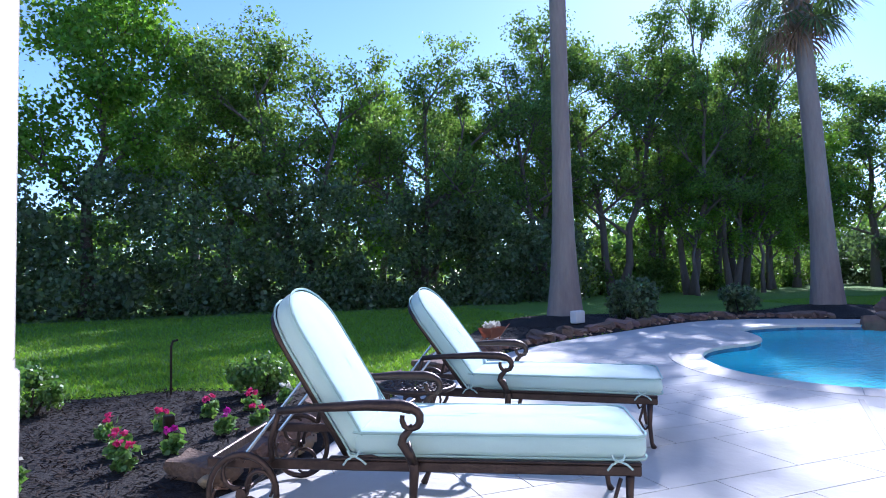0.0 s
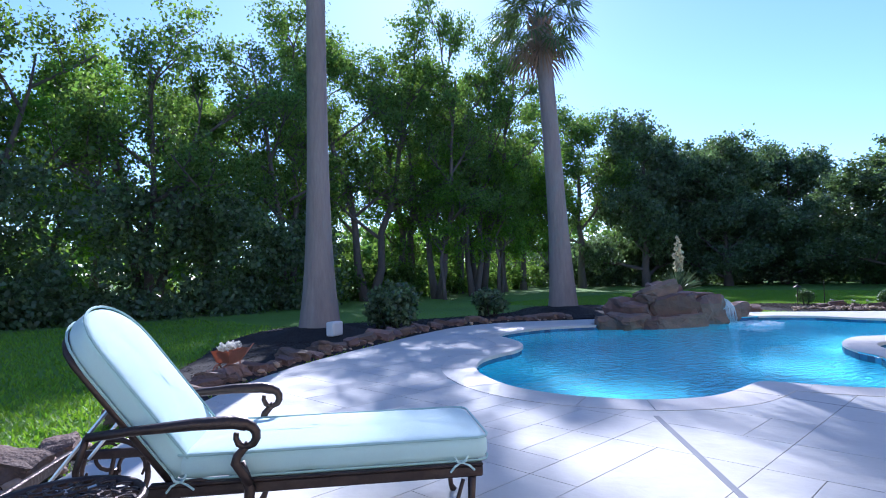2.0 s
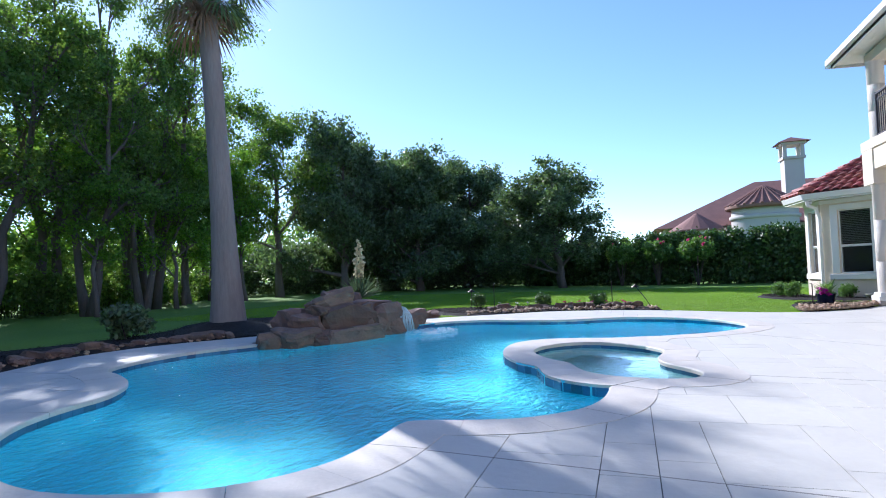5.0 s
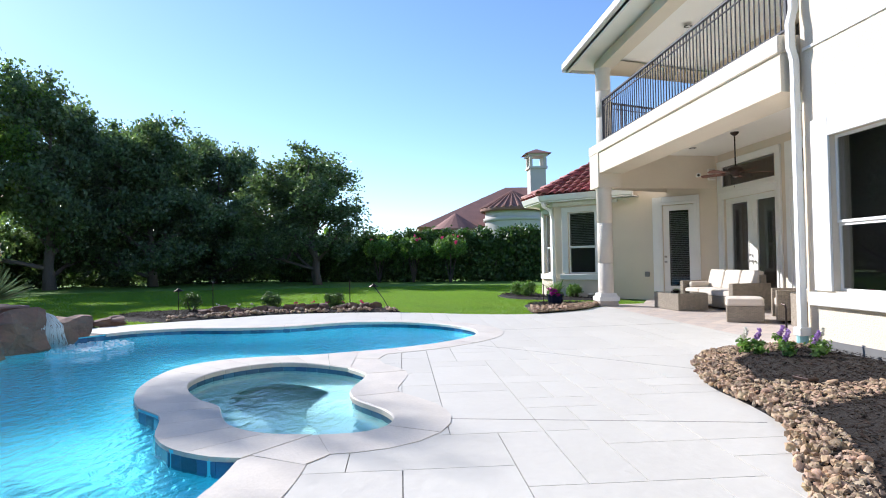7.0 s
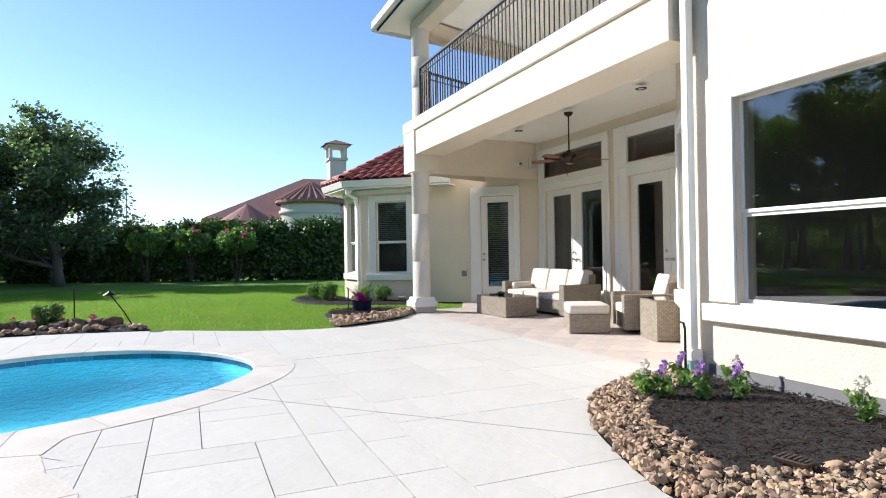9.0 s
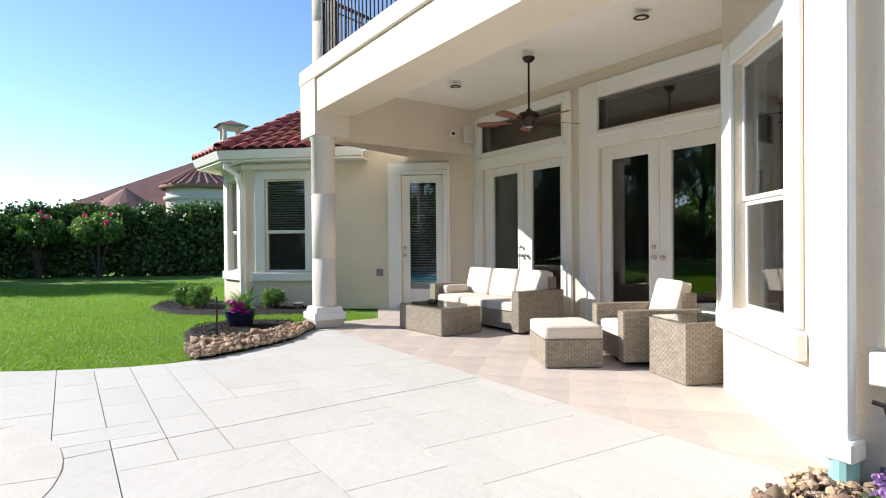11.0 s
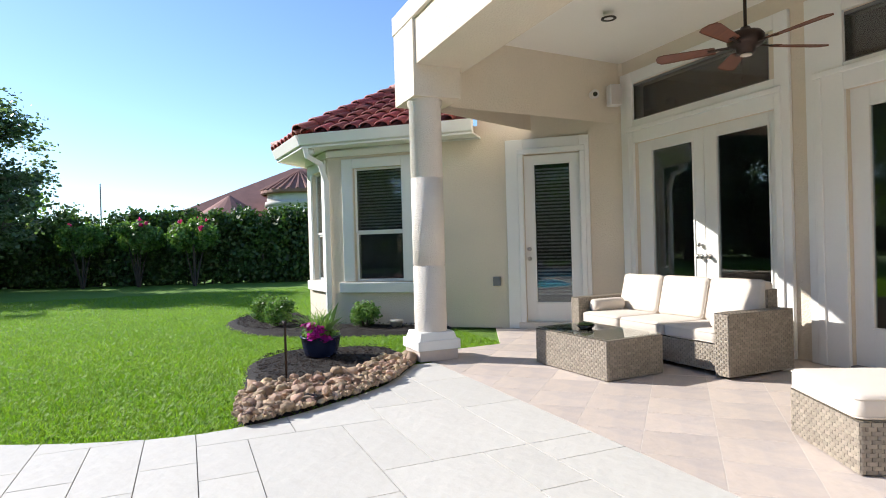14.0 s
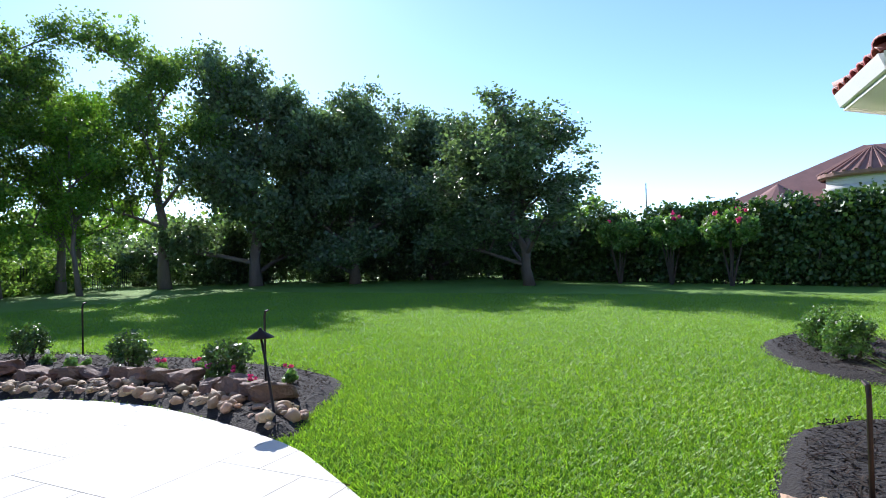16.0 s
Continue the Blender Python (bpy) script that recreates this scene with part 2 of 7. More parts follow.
FOLIAGE = material("flower leaf", (0.19, 0.33, 0.09), 0.5, vary=0.5, scale=12, fine=50, island=0.4, translucent=0.35, trans_colour=(1.2, 1.3, 0.6))
YUCCA = material("yucca blade", (0.15, 0.22, 0.10), 0.5, vary=0.4, scale=6, fine=40, island=0.3, translucent=0.3)
PVC = material("teal pvc", (0.30, 0.55, 0.55), 0.4, vary=0.2, scale=9, fine=50)
GREY_PLASTIC = material("grey plastic", (0.20, 0.20, 0.20), 0.5, vary=0.3, scale=9, fine=50)
WHITE_PLASTIC = material("white plastic", (0.72, 0.71, 0.68), 0.4, vary=0.1, scale=9, fine=50)
LENS = material("dark lens", (0.01, 0.01, 0.012), 0.1)
FOAM = material("falling water foam", (0.85, 0.9, 0.93), 0.25, vary=0.2, scale=9, fine=60, translucent=0.4)


# ---- building helpers ----
def thing(name, at=(0, 0, 0), rz=0.0, label="", category="", group="", kind=""):
    ob = new(name)
    ob.empty_display_size = 0.1
    ob.matrix_world = pose(at[0], at[1], at[2], 0, 0, rz)
    return tagged(ob, label, category, group, kind)


def finish(bm, name, mat, smooth=False):
    me = bpy.data.meshes.new(name)
    bm.normal_update()
    bm.to_mesh(me)
    bm.free()
    me.materials.append(mat)
    if smooth:
        me.polygons.foreach_set("use_smooth", [True] * len(me.polygons))
    return me


def part(name, bm, mat, parent=None, label="", smooth=False, at=None):
    me = finish(bm, name, mat, smooth)
    ob = new(name, me)
    if parent:
        ob.parent = parent
    if at:
        ob.matrix_local = at
    return tagged(ob, label)


def piece(name, me, parent, m):
    ob = new(name, me)
    ob.parent = parent
    ob.matrix_local = m
    return ob


def raw_mesh(name, verts, faces, mat, smooth=False):
    me = bpy.data.meshes.new(name)
    me.from_pydata(verts, [], faces)
    me.materials.append(mat)
    if smooth:
        me.polygons.foreach_set("use_smooth", [True] * len(me.polygons))
    return me


def box(bm, x0, y0, z0, x1, y1, z1, bevel=0.0, m=None, seg=1):
    r = bmesh.ops.create_cube(bm, size=1)
    vs = r["verts"]
    for v in vs:
        v.co = Vector(((x0 + x1) / 2 + v.co.x * (x1 - x0), (y0 + y1) / 2 + v.co.y * (y1 - y0), (z0 + z1) / 2 + v.co.z * (z1 - z0)))
    if bevel:
        es = list({e for v in vs for e in v.link_edges})
        r = bmesh.ops.bevel(bm, geom=es, offset=bevel, segments=seg, affect="EDGES", profile=0.5)
        vs = list({v for v in r["verts"]} | {v for v in vs if v.is_valid})
    if m is not None:
        bmesh.ops.transform(bm, matrix=m, verts=vs)
    return vs


def tube(bm, pts, radii, seg=8, cap=True):
    """A round bar along points, with one radius or one for each point."""
    pts = [Vector(p) for p in pts]
    if not hasattr(radii, "__len__"):
        radii = [radii] * len(pts)
    rings = []
    side = None
    for i, p in enumerate(pts):
        d = (pts[min(i + 1, len(pts) - 1)] - pts[max(i - 1, 0)]).normalized()
        if side is None:
            side = d.orthogonal().normalized()
        side = (side - d * side.dot(d)).normalized()
        up = d.cross(side)
        rings.append([bm.verts.new(p + radii[i] * (math.cos(a) * side + math.sin(a) * up)) for a in (2 * math.pi * k / seg for k in range(seg))])
    for a, b in zip(rings, rings[1:]):
        for k in range(seg):
            bm.faces.new((a[k], a[(k + 1) % seg], b[(k + 1) % seg], b[k]))
    if cap:
        bm.faces.new(rings[0][::-1])
        bm.faces.new(rings[-1])
    return rings


def lathe(bm, profile, seg=20, centre=(0, 0, 0)):
    cx, cy, cz = centre
    rings = []
    for r, z in profile:
        if r < 1e-5:
            rings.append([bm.verts.new((cx, cy, cz + z))])
        else:
            rings.append([bm.verts.new((cx + r * math.cos(2 * math.pi * k / seg), cy + r * math.sin(2 * math.pi * k / seg), cz + z)) for k in range(seg)])
    for a, b in zip(rings, rings[1:]):
        for k in range(seg):
            j = (k + 1) % seg
            if len(a) == 1 and len(b) == 1:
                continue
            if len(a) == 1:
                bm.faces.new((a[0], b[j], b[k]))
            elif len(b) == 1:
                bm.faces.new((a[k], a[j], b[0]))
            else:
                bm.faces.new((a[k], a[j], b[j], b[k]))


def prism(bm, loop, z0, z1, holes=()):
    """A flat slab over a plan outline, with holes."""
    loops = [loop, *holes]
    from_fill = []
    for lp in loops:
        vs = [bm.verts.new((x, y, z1)) for x, y in lp]
        from_fill += [bm.edges.new((vs[i], vs[(i + 1) % len(vs)])) for i in range(len(vs))]
        ws = [bm.verts.new((x, y, z0)) for x, y in lp]
        for i in range(len(vs)):
            j = (i + 1) % len(vs)
            bm.faces.new((vs[i], ws[i], ws[j], vs[j]))
    bmesh.ops.triangle_fill(bm, edges=from_fill, use_beauty=True, use_dissolve=False, normal=(0, 0, 1))


def smooth_loop(pts, n=4, closed=True):
    """A rounded line through plan points."""
    out = []
    c = len(pts)
    for i in range(c if closed else c - 1):
        p0, p1, p2, p3 = ((pts[(i + k) % c] if closed else pts[max(0, min(c - 1, i + k))]) for k in (-1, 0, 1, 2))
        for s in range(n):
            t = s / n
            out.append(tuple(0.5 * (2 * p1[k] + (p2[k] - p0[k]) * t + (2 * p0[k] - 5 * p1[k] + 4 * p2[k] - p3[k]) * t * t
                                    + (3 * p1[k] - p0[k] - 3 * p2[k] + p3[k]) * t ** 3) for k in (0, 1)))
    if not closed:
        out.append(tuple(pts[-1]))
    return out


def area(loop):
    return 0.5 * sum(a[0] * b[1] - b[0] * a[1] for a, b in zip(loop, loop[1:] + loop[:1]))


def offset(loop, d):
    """The loop pushed outwards by d."""
    s = 1 if area(loop) > 0 else -1
    out, n = [], len(loop)
    for i in range(n):
        a, p, b = Vector(loop[i - 1]), Vector(loop[i]), Vector(loop[(i + 1) % n])
        t = (b - p).normalized() + (p - a).normalized()
        t = t.normalized() if t.length > 1e-6 else (b - p).normalized()
        out.append((p.x + s * d * t.y, p.y - s * d * t.x))
    return out


def resample(line, step, closed=True):
    pts = [Vector(p) for p in line] + ([Vector(line[0])] if closed else [])
    total = sum((b - a).length for a, b in zip(pts, pts[1:]))
    n = max(2, round(total / step))
    out, acc, i = [], 0.0, 0
    for k in range(n + (0 if closed else 1)):
        want = total * k / n
        while i < len(pts) - 2 and acc + (pts[i + 1] - pts[i]).length < want:
            acc += (pts[i + 1] - pts[i]).length
            i += 1
        seg = (pts[i + 1] - pts[i]).length or 1
        out.append(tuple(pts[i].lerp(pts[i + 1], min(1, (want - acc) / seg))))
    return out


def inside(p, loop):
    x, y = p
    c = False
    j = len(loop) - 1
    for i in range(len(loop)):
        xi, yi = loop[i]
        xj, yj = loop[j]
        if (yi > y) != (yj > y) and x < (xj - xi) * (y - yi) / (yj - yi) + xi:
            c = not c
        j = i
    return c


def clip_rect(loop, x0, y0, x1, y1):
    """The part of an outline that lies in a rectangle."""
    pts = list(loop)
    for ax, v, s in ((0, x0, 1), (0, x1, -1), (1, y0, 1), (1, y1, -1)):
        out = []
        for i in range(len(pts)):
            a, b = pts[i - 1], pts[i]
            ina, inb = s * (a[ax] - v) >= 0, s * (b[ax] - v) >= 0
            if ina != inb:
                t = (v - a[ax]) / (b[ax] - a[ax])
                out.append((a[0] + t * (b[0] - a[0]), a[1] + t * (b[1] - a[1])))
            if inb:
                out.append(b)
        pts = out
        if len(pts) < 3:
            return []
    return pts


def pillow(bm, sx, sy, sz, power=4.0, n=10, m=None, crown=0.0):
    """A stuffed cushion: a box rounded at its edges, fuller in the middle."""
    r = bmesh.ops.create_grid(bm, x_segments=n, y_segments=n, size=1)
    bot = bmesh.ops.create_grid(bm, x_segments=n, y_segments=n, size=1)
    vs = r["verts"] + bot["verts"]
    for k, v in enumerate(vs):
        x, y = v.co.x, v.co.y
        top = 1 if k < len(r["verts"]) else -1
        e = max(0.0, 1 - abs(x) ** power) ** (1 / power) * max(0.0, 1 - abs(y) ** power) ** (1 / power)
        w = 1 - 0.02 * (1 - e)
        v.co = Vector((x * sx / 2 * w, y * sy / 2 * w, top * (sz / 2 * (0.55 + 0.45 * e) + (crown * e if top > 0 else 0))))
    bmesh.ops.reverse_faces(bm, faces=list({f for v in bot["verts"] for f in v.link_faces}))
    ea = [e for e in {e for v in vs for e in v.link_edges} if e.is_boundary]
    bmesh.ops.bridge_loops(bm, edges=ea)
    if m is not None:
        bmesh.ops.transform(bm, matrix=m, verts=vs)
    return vs


def rock_mesh(name, seed, mat, squash=(1, 0.8, 0.6), rough=0.25, sub=2, freq=1.6):
    bm = bmesh.new()
    bmesh.ops.create_icosphere(bm, subdivisions=sub, radius=0.5)
    for v in bm.verts:
        d = v.co.normalized()
        k = 1 + rough * noise.noise(d * freq + Vector((seed * 7.3, seed * 3.1, seed))) + rough * 0.4 * noise.noise(d * freq * 3 + Vector((seed, 0, seed * 5)))
        v.co = Vector((d.x * squash[0], d.y * squash[1], d.z * squash[2])) * 0.5 * k
    return finish(bm, name, mat, sub > 1)


def slab_rock_mesh(name, seed, mat, sx, sy, sz):
    """A rough block of field stone with flat-ish faces and broken edges."""
    bm = bmesh.new()
    bmesh.ops.create_cube(bm, size=1)
    bmesh.ops.subdivide_edges(bm, edges=bm.edges[:], cuts=4, use_grid_fill=True)
    for v in bm.verts:
        c = v.co.copy()
        n = Vector((noise.noise(c * 1.7 + Vector((seed * 9.1, 0, 0))), noise.noise(c * 1.7 + Vector((0, seed * 5.7, 3))), noise.noise(c * 1.7 + Vector((4, 0, seed * 3.3)))))
        f = noise.noise(c * 5 + Vector((seed, seed * 2, 0)))
        r = (abs(c.x) ** 9 + abs(c.y) ** 9 + abs(c.z) ** 9) ** (1 / 9)
        c = c * (0.5 / max(r, 1e-6)) * (max(abs(c.x), abs(c.y), abs(c.z)) / 0.5) + n * 0.22 + c.normalized() * f * 0.08
        v.co = Vector((c.x * sx, c.y * sy, c.z * sz))
    return finish(bm, name, mat, False)


# ---- plan of the garden ----
POOL = smooth_loop([(13.6, 7.3), (12.8, 7.85), (12.1, 8.2), (11.2, 8.3), (10.35, 8.1), (10.0, 7.55), (9.68, 7.08), (9.3, 6.72), (8.8, 6.47), (8.3, 6.4),
                    (7.75, 6.25), (7.25, 5.92), (6.9, 5.55), (6.57, 5.0), (6.42, 4.5), (6.42, 4.05), (6.55, 3.62), (6.74, 3.28), (7.0, 3.04),
                    (7.35, 2.88), (7.8, 2.83), (8.3, 2.82)], 3, False)[:-1] + [(8.3, 2.82), (8.38, 2.62)] + smooth_loop(
    [(8.42, 2.3), (8.52, 1.97), (8.7, 1.72), (8.95, 1.48), (9.28, 1.34), (9.66, 1.28), (9.98, 1.27)], 3, False)
SPA_SIDE = [(9.98, 1.27), (10.03, 1.48), (10.23, 1.79), (10.57, 2.03), (11.1, 2.19), (11.42, 2.5), (11.95, 2.76), (12.4, 2.88), (13.0, 2.93),
            (13.5, 2.85), (13.9, 2.5), (14.06, 2.0), (14.1, 1.4), (14.32, 0.85)]
POOL_EAST = smooth_loop([(14.32, 0.85), (14.5, 0.4), (14.8, -0.1), (15.33, -0.66), (16.0, -0.99), (16.75, -0.95), (17.6, -0.46), (18.2, 0.4), (18.27, 1.5),
                         (17.8, 2.4), (17.75, 3.4), (17.9, 4.4), (17.6, 5.3), (16.8, 5.8), (15.6, 6.6)], 3, False)
SPA = smooth_loop([(12.15, 2.37), (12.57, 2.47), (13.03, 2.38), (13.41, 2.09), (13.55, 1.72), (13.4, 1.29), (13.06, 0.86), (12.66, 0.64), (12.29, 0.68),
                   (11.89, 0.74), (11.54, 0.68), (11.17, 0.44), (10.85, 0.32), (10.59, 0.38), (10.44, 0.58), (10.42, 0.92), (10.5, 1.28), (10.75, 1.58),
                   (11.08, 1.74), (11.4, 1.86), (11.66, 2.1)], 3)
POOL_LOOP = POOL + SPA_SIDE[1:-1] + POOL_EAST
WET = POOL + [(10.2, 1.1)] + [p for p in smooth_loop([(10.42, 0.92), (10.44, 0.58), (10.59, 0.38), (10.85, 0.32), (11.17, 0.44), (11.54, 0.68), (11.89, 0.74),
                                                     (12.29, 0.68), (12.66, 0.64), (13.06, 0.86)], 3, False)] + [(13.6, 1.0)] + POOL_EAST


def clear_offset(loop, d):
    """The loop pushed outwards, without the knots that form at sharp turns."""
    fine = resample(loop, 0.09)
    pts = np.array(fine)
    out = [p for p in offset(fine, d) if np.min(np.hypot(pts[:, 0] - p[0], pts[:, 1] - p[1])) > d * 0.96]
    return out


# the paved terrace: clockwise from the loungers' bed round the pool to the porch and back along the house
TERRACE = smooth_loop([(0.75, 2.8), (1.35, 3.3), (2.1, 4.6), (3.1, 5.75), (4.2, 6.75), (5.0, 7.35), (6.3, 8.1), (8.2, 8.9), (9.7, 9.5), (11.4, 9.95), (13.0, 9.6),
                       (14.4, 8.6), (16.2, 7.4), (17.6, 6.75), (18.6, 6.2), (19.3, 5.2), (19.9, 4.2), (20.5, 3.4), (20.72, 2.3), (20.66, 1.4), (20.35, 0.15), (20.0, -0.5),
                       (19.6, -1.15), (19.32, -1.8), (19.2, -2.4), (19.33, -3.0), (19.6, -3.5), (20.0, -4.05), (20.75, -4.6)], 3, False) + [
    (20.75, -4.85), (13.75, -4.85), (13.68, -4.4)] + smooth_loop([(13.55, -4.1), (13.2, -3.45), (12.75, -3.05), (12.25, -2.8), (11.5, -2.55), (10.8, -2.5), (10.1, -2.35), (9.4, -1.95),
                                    (8.4, -1.5), (6.5, -1.3), (4.0, -1.6), (1.0, -2.4), (-3.0, -3.2)], 3, False) + [(-3.0, 0.9), (-0.6, 1.6)]
PORCH_LOOP = [(13.7, -4.855), (20.75, -4.855), (21.35, -4.95), (21.4, -5.35), (21.45, -6.08), (22.8, -6.75), (21.5, -8.3), (15.05, -8.3), (15.05, -6.6), (13.5, -5.2), (13.55, -4.86)]
HOUSE_LOOP = [(13.75, -4.9), (15.1, -6.2), (15.1, -8.3), (21.5, -8.3), (24.68, -4.6), (26.0, -4.5), (27.3, -6.0), (27.3, -20.0), (-8.0, -20.0), (-8.0, -5.0)]

# ground: one sheet to the horizon, open where the terrace lies
bm = bmesh.new()
prism(bm, [(-900, -900), (900, -900), (900, 900), (-900, 900)], -0.5, -0.03, [offset(TERRACE, -0.12)])
tagged(part("ground", bm, SOIL), "mown green lawn running to the trees", "lawn", kind="structure")

# terrace: base with recessed joints, paver by paver on top (pieces are laid at the end of the file)
bm = bmesh.new()
prism(bm, offset(TERRACE, -0.01), -0.2, -0.008, [offset(WET, 0.06)])
inner = offset(WET, 0.02)
sliver = [f for f in bm.faces if abs(f.normal.z) > 0.5 and any(inside(tuple((f.verts[0].co * a + f.verts[1].co * b + f.verts[2].co * (1 - a - b)).xy), inner)
          for a, b in ((0.33, 0.33), (0.5, 0.49), (0.49, 0.02), (0.02, 0.49), (0.7, 0.15), (0.15, 0.7), (0.15, 0.15), (0.25, 0.74), (0.74, 0.25)))]
bmesh.ops.delete(bm, geom=sliver, context="FACES_ONLY")
pavement = tagged(part("pavement", bm, GROUT), "cream stamped concrete terrace round the pool", "terrace", kind="structure")
bm = bmesh.new()
prism(bm, offset(PORCH_LOOP, 0.0), -0.2, -0.0015)
porch_floor = tagged(part("floor_porch", bm, PORCH_GROUT), "covered porch floor of tan slate tiles", "floor", kind="structure")

# ---- swimming pool ----
pool = thing("swimming_pool", (0, 0, 0), label="free-form swimming pool with blue plaster and cream coping", category="pool")
WATER_Z = -0.10


def sheet(bm, loop, z):
    """One level face over an outline, facing up."""
    f = bm.faces.new([bm.verts.new((p[0], p[1], z)) for p in loop])
    f.normal_update()
    if f.normal.z < 0:
        f.normal_flip()


def basin(loop, depth, step_in=0.35):
    bm = bmesh.new()
    inner = offset(loop, -step_in)
    rings = [[bm.verts.new((x, y, z)) for x, y in lp] for lp, z in ((loop, 0.0), (loop, -depth * 0.8), (inner, -depth))]
    for a, b in zip(rings, rings[1:]):
        for i in range(len(a)):
            j = (i + 1) % len(a)
            bm.faces.new((a[i], a[j], b[j], b[i]))
    es = [bm.edges.get((rings[-1][i], rings[-1][(i + 1) % len(inner)])) for i in range(len(inner))]
    bmesh.ops.triangle_fill(bm, edges=es, use_beauty=True, normal=(0, 0, 1))
    return bm


part("basin", basin(POOL_LOOP, 1.35, 0.12), PLASTER, pool, "blue plastered pool basin")
part("spa_basin", basin(SPA, 0.95, 0.1), SPA_PLASTER, pool, "pale plastered spa basin")
bm = bmesh.new()
prism(bm, offset(SPA, 0.005), -0.48, -0.46, [offset(SPA, -0.42)])
part("spa_bench", bm, SPA_PLASTER, pool, "submerged spa bench")
bm = bmesh.new()
sheet(bm, offset(POOL_LOOP, 0.012), WATER_Z)
water = tagged(part("water", bm, WATER), "rippling clear turquoise pool water", "water", kind="structure")
bm = bmesh.new()
sheet(bm, offset(SPA, 0.012), WATER_Z + 0.02)
spa_water = tagged(part("water_spa", bm, SPA_WATER), "calm pale spa water", "water", kind="structure")
for w in (water, spa_water):
    w.visible_shadow = False


def cope_stone(inner, outer, z, parent):
    """One coping stone between two short lines of equal count, with a rounded nose over the pool."""
    a, d = [Vector((*p, 0)) for p in inner], [Vector((*p, 0)) for p in outer]
    mid = (sum(a, Vector()) + sum(d, Vector())) / (2 * len(a))
    g = 0.0025
    for lst in (a, d):
        lst[0] = lst[0] + (lst[1] - lst[0]).normalized() * g if (lst[1] - lst[0]).length > 0.01 else lst[0]
        lst[-1] = lst[-1] + (lst[-2] - lst[-1]).normalized() * g
    vs, fs = [], []
    for p, q in zip(a, d):
        nose = (p - q).normalized() * 0.03
        for c, dz in ((p + nose, -0.05), (p + nose, -0.012), (p + nose * 0.6, 0.0), (q, 0.0), (q, -0.03)):
            c = c - mid
            vs.append((c.x, c.y, dz))
    for k in range(len(a) - 1):
        for r in range(4):
            fs.append((5 * k + r, 5 * k + 5 + r, 5 * k + 6 + r, 5 * k + 1 + r))
        fs.append((5 * k + 4, 5 * k + 9, 5 * k + 5, 5 * k))
    e = 5 * (len(a) - 1)
    fs += [(0, 1, 2, 3, 4), (e + 4, e + 3, e + 2, e + 1, e)]
    piece("coping_stone", raw_mesh("coping_stone", vs, fs, COPING), parent, Matrix.Translation((mid.x, mid.y, z)))


def pair_lines(a, b, n):
    return ([Vector(p) for p in resample(a, sum((Vector(p) - Vector(q)).length for p, q in zip(a, a[1:])) / n, False)],
            [Vector(p) for p in resample(b, sum((Vector(p) - Vector(q)).length for p, q in zip(b, b[1:])) / n, False)])


def inlet(bm, m):
    box(bm, -0.19, -0.01, -0.09, 0.19, 0.012, 0.03, 0.004, m)


# ---- planting beds ----
def bed(name, loop, label, height=0.05):
    bm = bmesh.new()
    inner = offset(loop, -0.18)
    mid = offset(loop, -0.08)
    rings = [[bm.verts.new((x, y, z + 0.012 * noise.noise(Vector((x * 6, y * 6, 1)))) ) for x, y in lp] for lp, z in ((offset(loop, 0.06), -0.026), (mid, height * 0.6), (inner, height))]
    for a, b in zip(rings, rings[1:]):
        for i in range(len(a)):
            j = (i + 1) % len(a)
            bm.faces.new((a[i], a[j], b[j], b[i]))
    es = [bm.edges.get((rings[-1][i], rings[-1][(i + 1) % len(inner)])) for i in range(len(inner))]
    bmesh.ops.triangle_fill(bm, edges=es, use_beauty=True, normal=(0, 0, 1))
    bm.normal_update()
    ob = tagged(part(name, bm, MULCH), label, "mulch bed", kind="structure")
    # loose shreds of bark on top
    rng = random.Random(len(loop) * 13 + int(abs(loop[0][0]) * 10))
    xs, ys = [p[0] for p in loop], [p[1] for p in loop]
    vs, fs = [], []
    n = min(20000, int(abs(area(loop)) * 1000))
    while n > 0:
        x, y = rng.uniform(min(xs), max(xs)), rng.uniform(min(ys), max(ys))
        n -= 1
        if not inside((x, y), mid):
            continue
        a, tl = rng.uniform(0, 6.28), rng.uniform(-0.5, 0.5)
        l, w, h = rng.uniform(0.012, 0.036), rng.uniform(0.002, 0.006), height + rng.uniform(0.0, 0.022)
        dx, dy = math.cos(a), math.sin(a)
        k = len(vs)
        vs += [(x - dx * l - dy * w, y - dy * l + dx * w, h - tl * l), (x - dx * l + dy * w, y - dy * l - dx * w, h - tl * l),
               (x + dx * l + dy * w, y + dy * l - dx * w, h + tl * l + 0.006), (x + dx * l - dy * w, y + dy * l + dx * w, h + tl * l)]
        fs.append((k, k + 1, k + 2, k + 3))
    chips = new("mulch_chips", raw_mesh("mulch_chips", vs, fs, CHIP))
    tagged(chips, "loose shredded dark bark on the bed", "mulch", kind="stuff")
    return ob


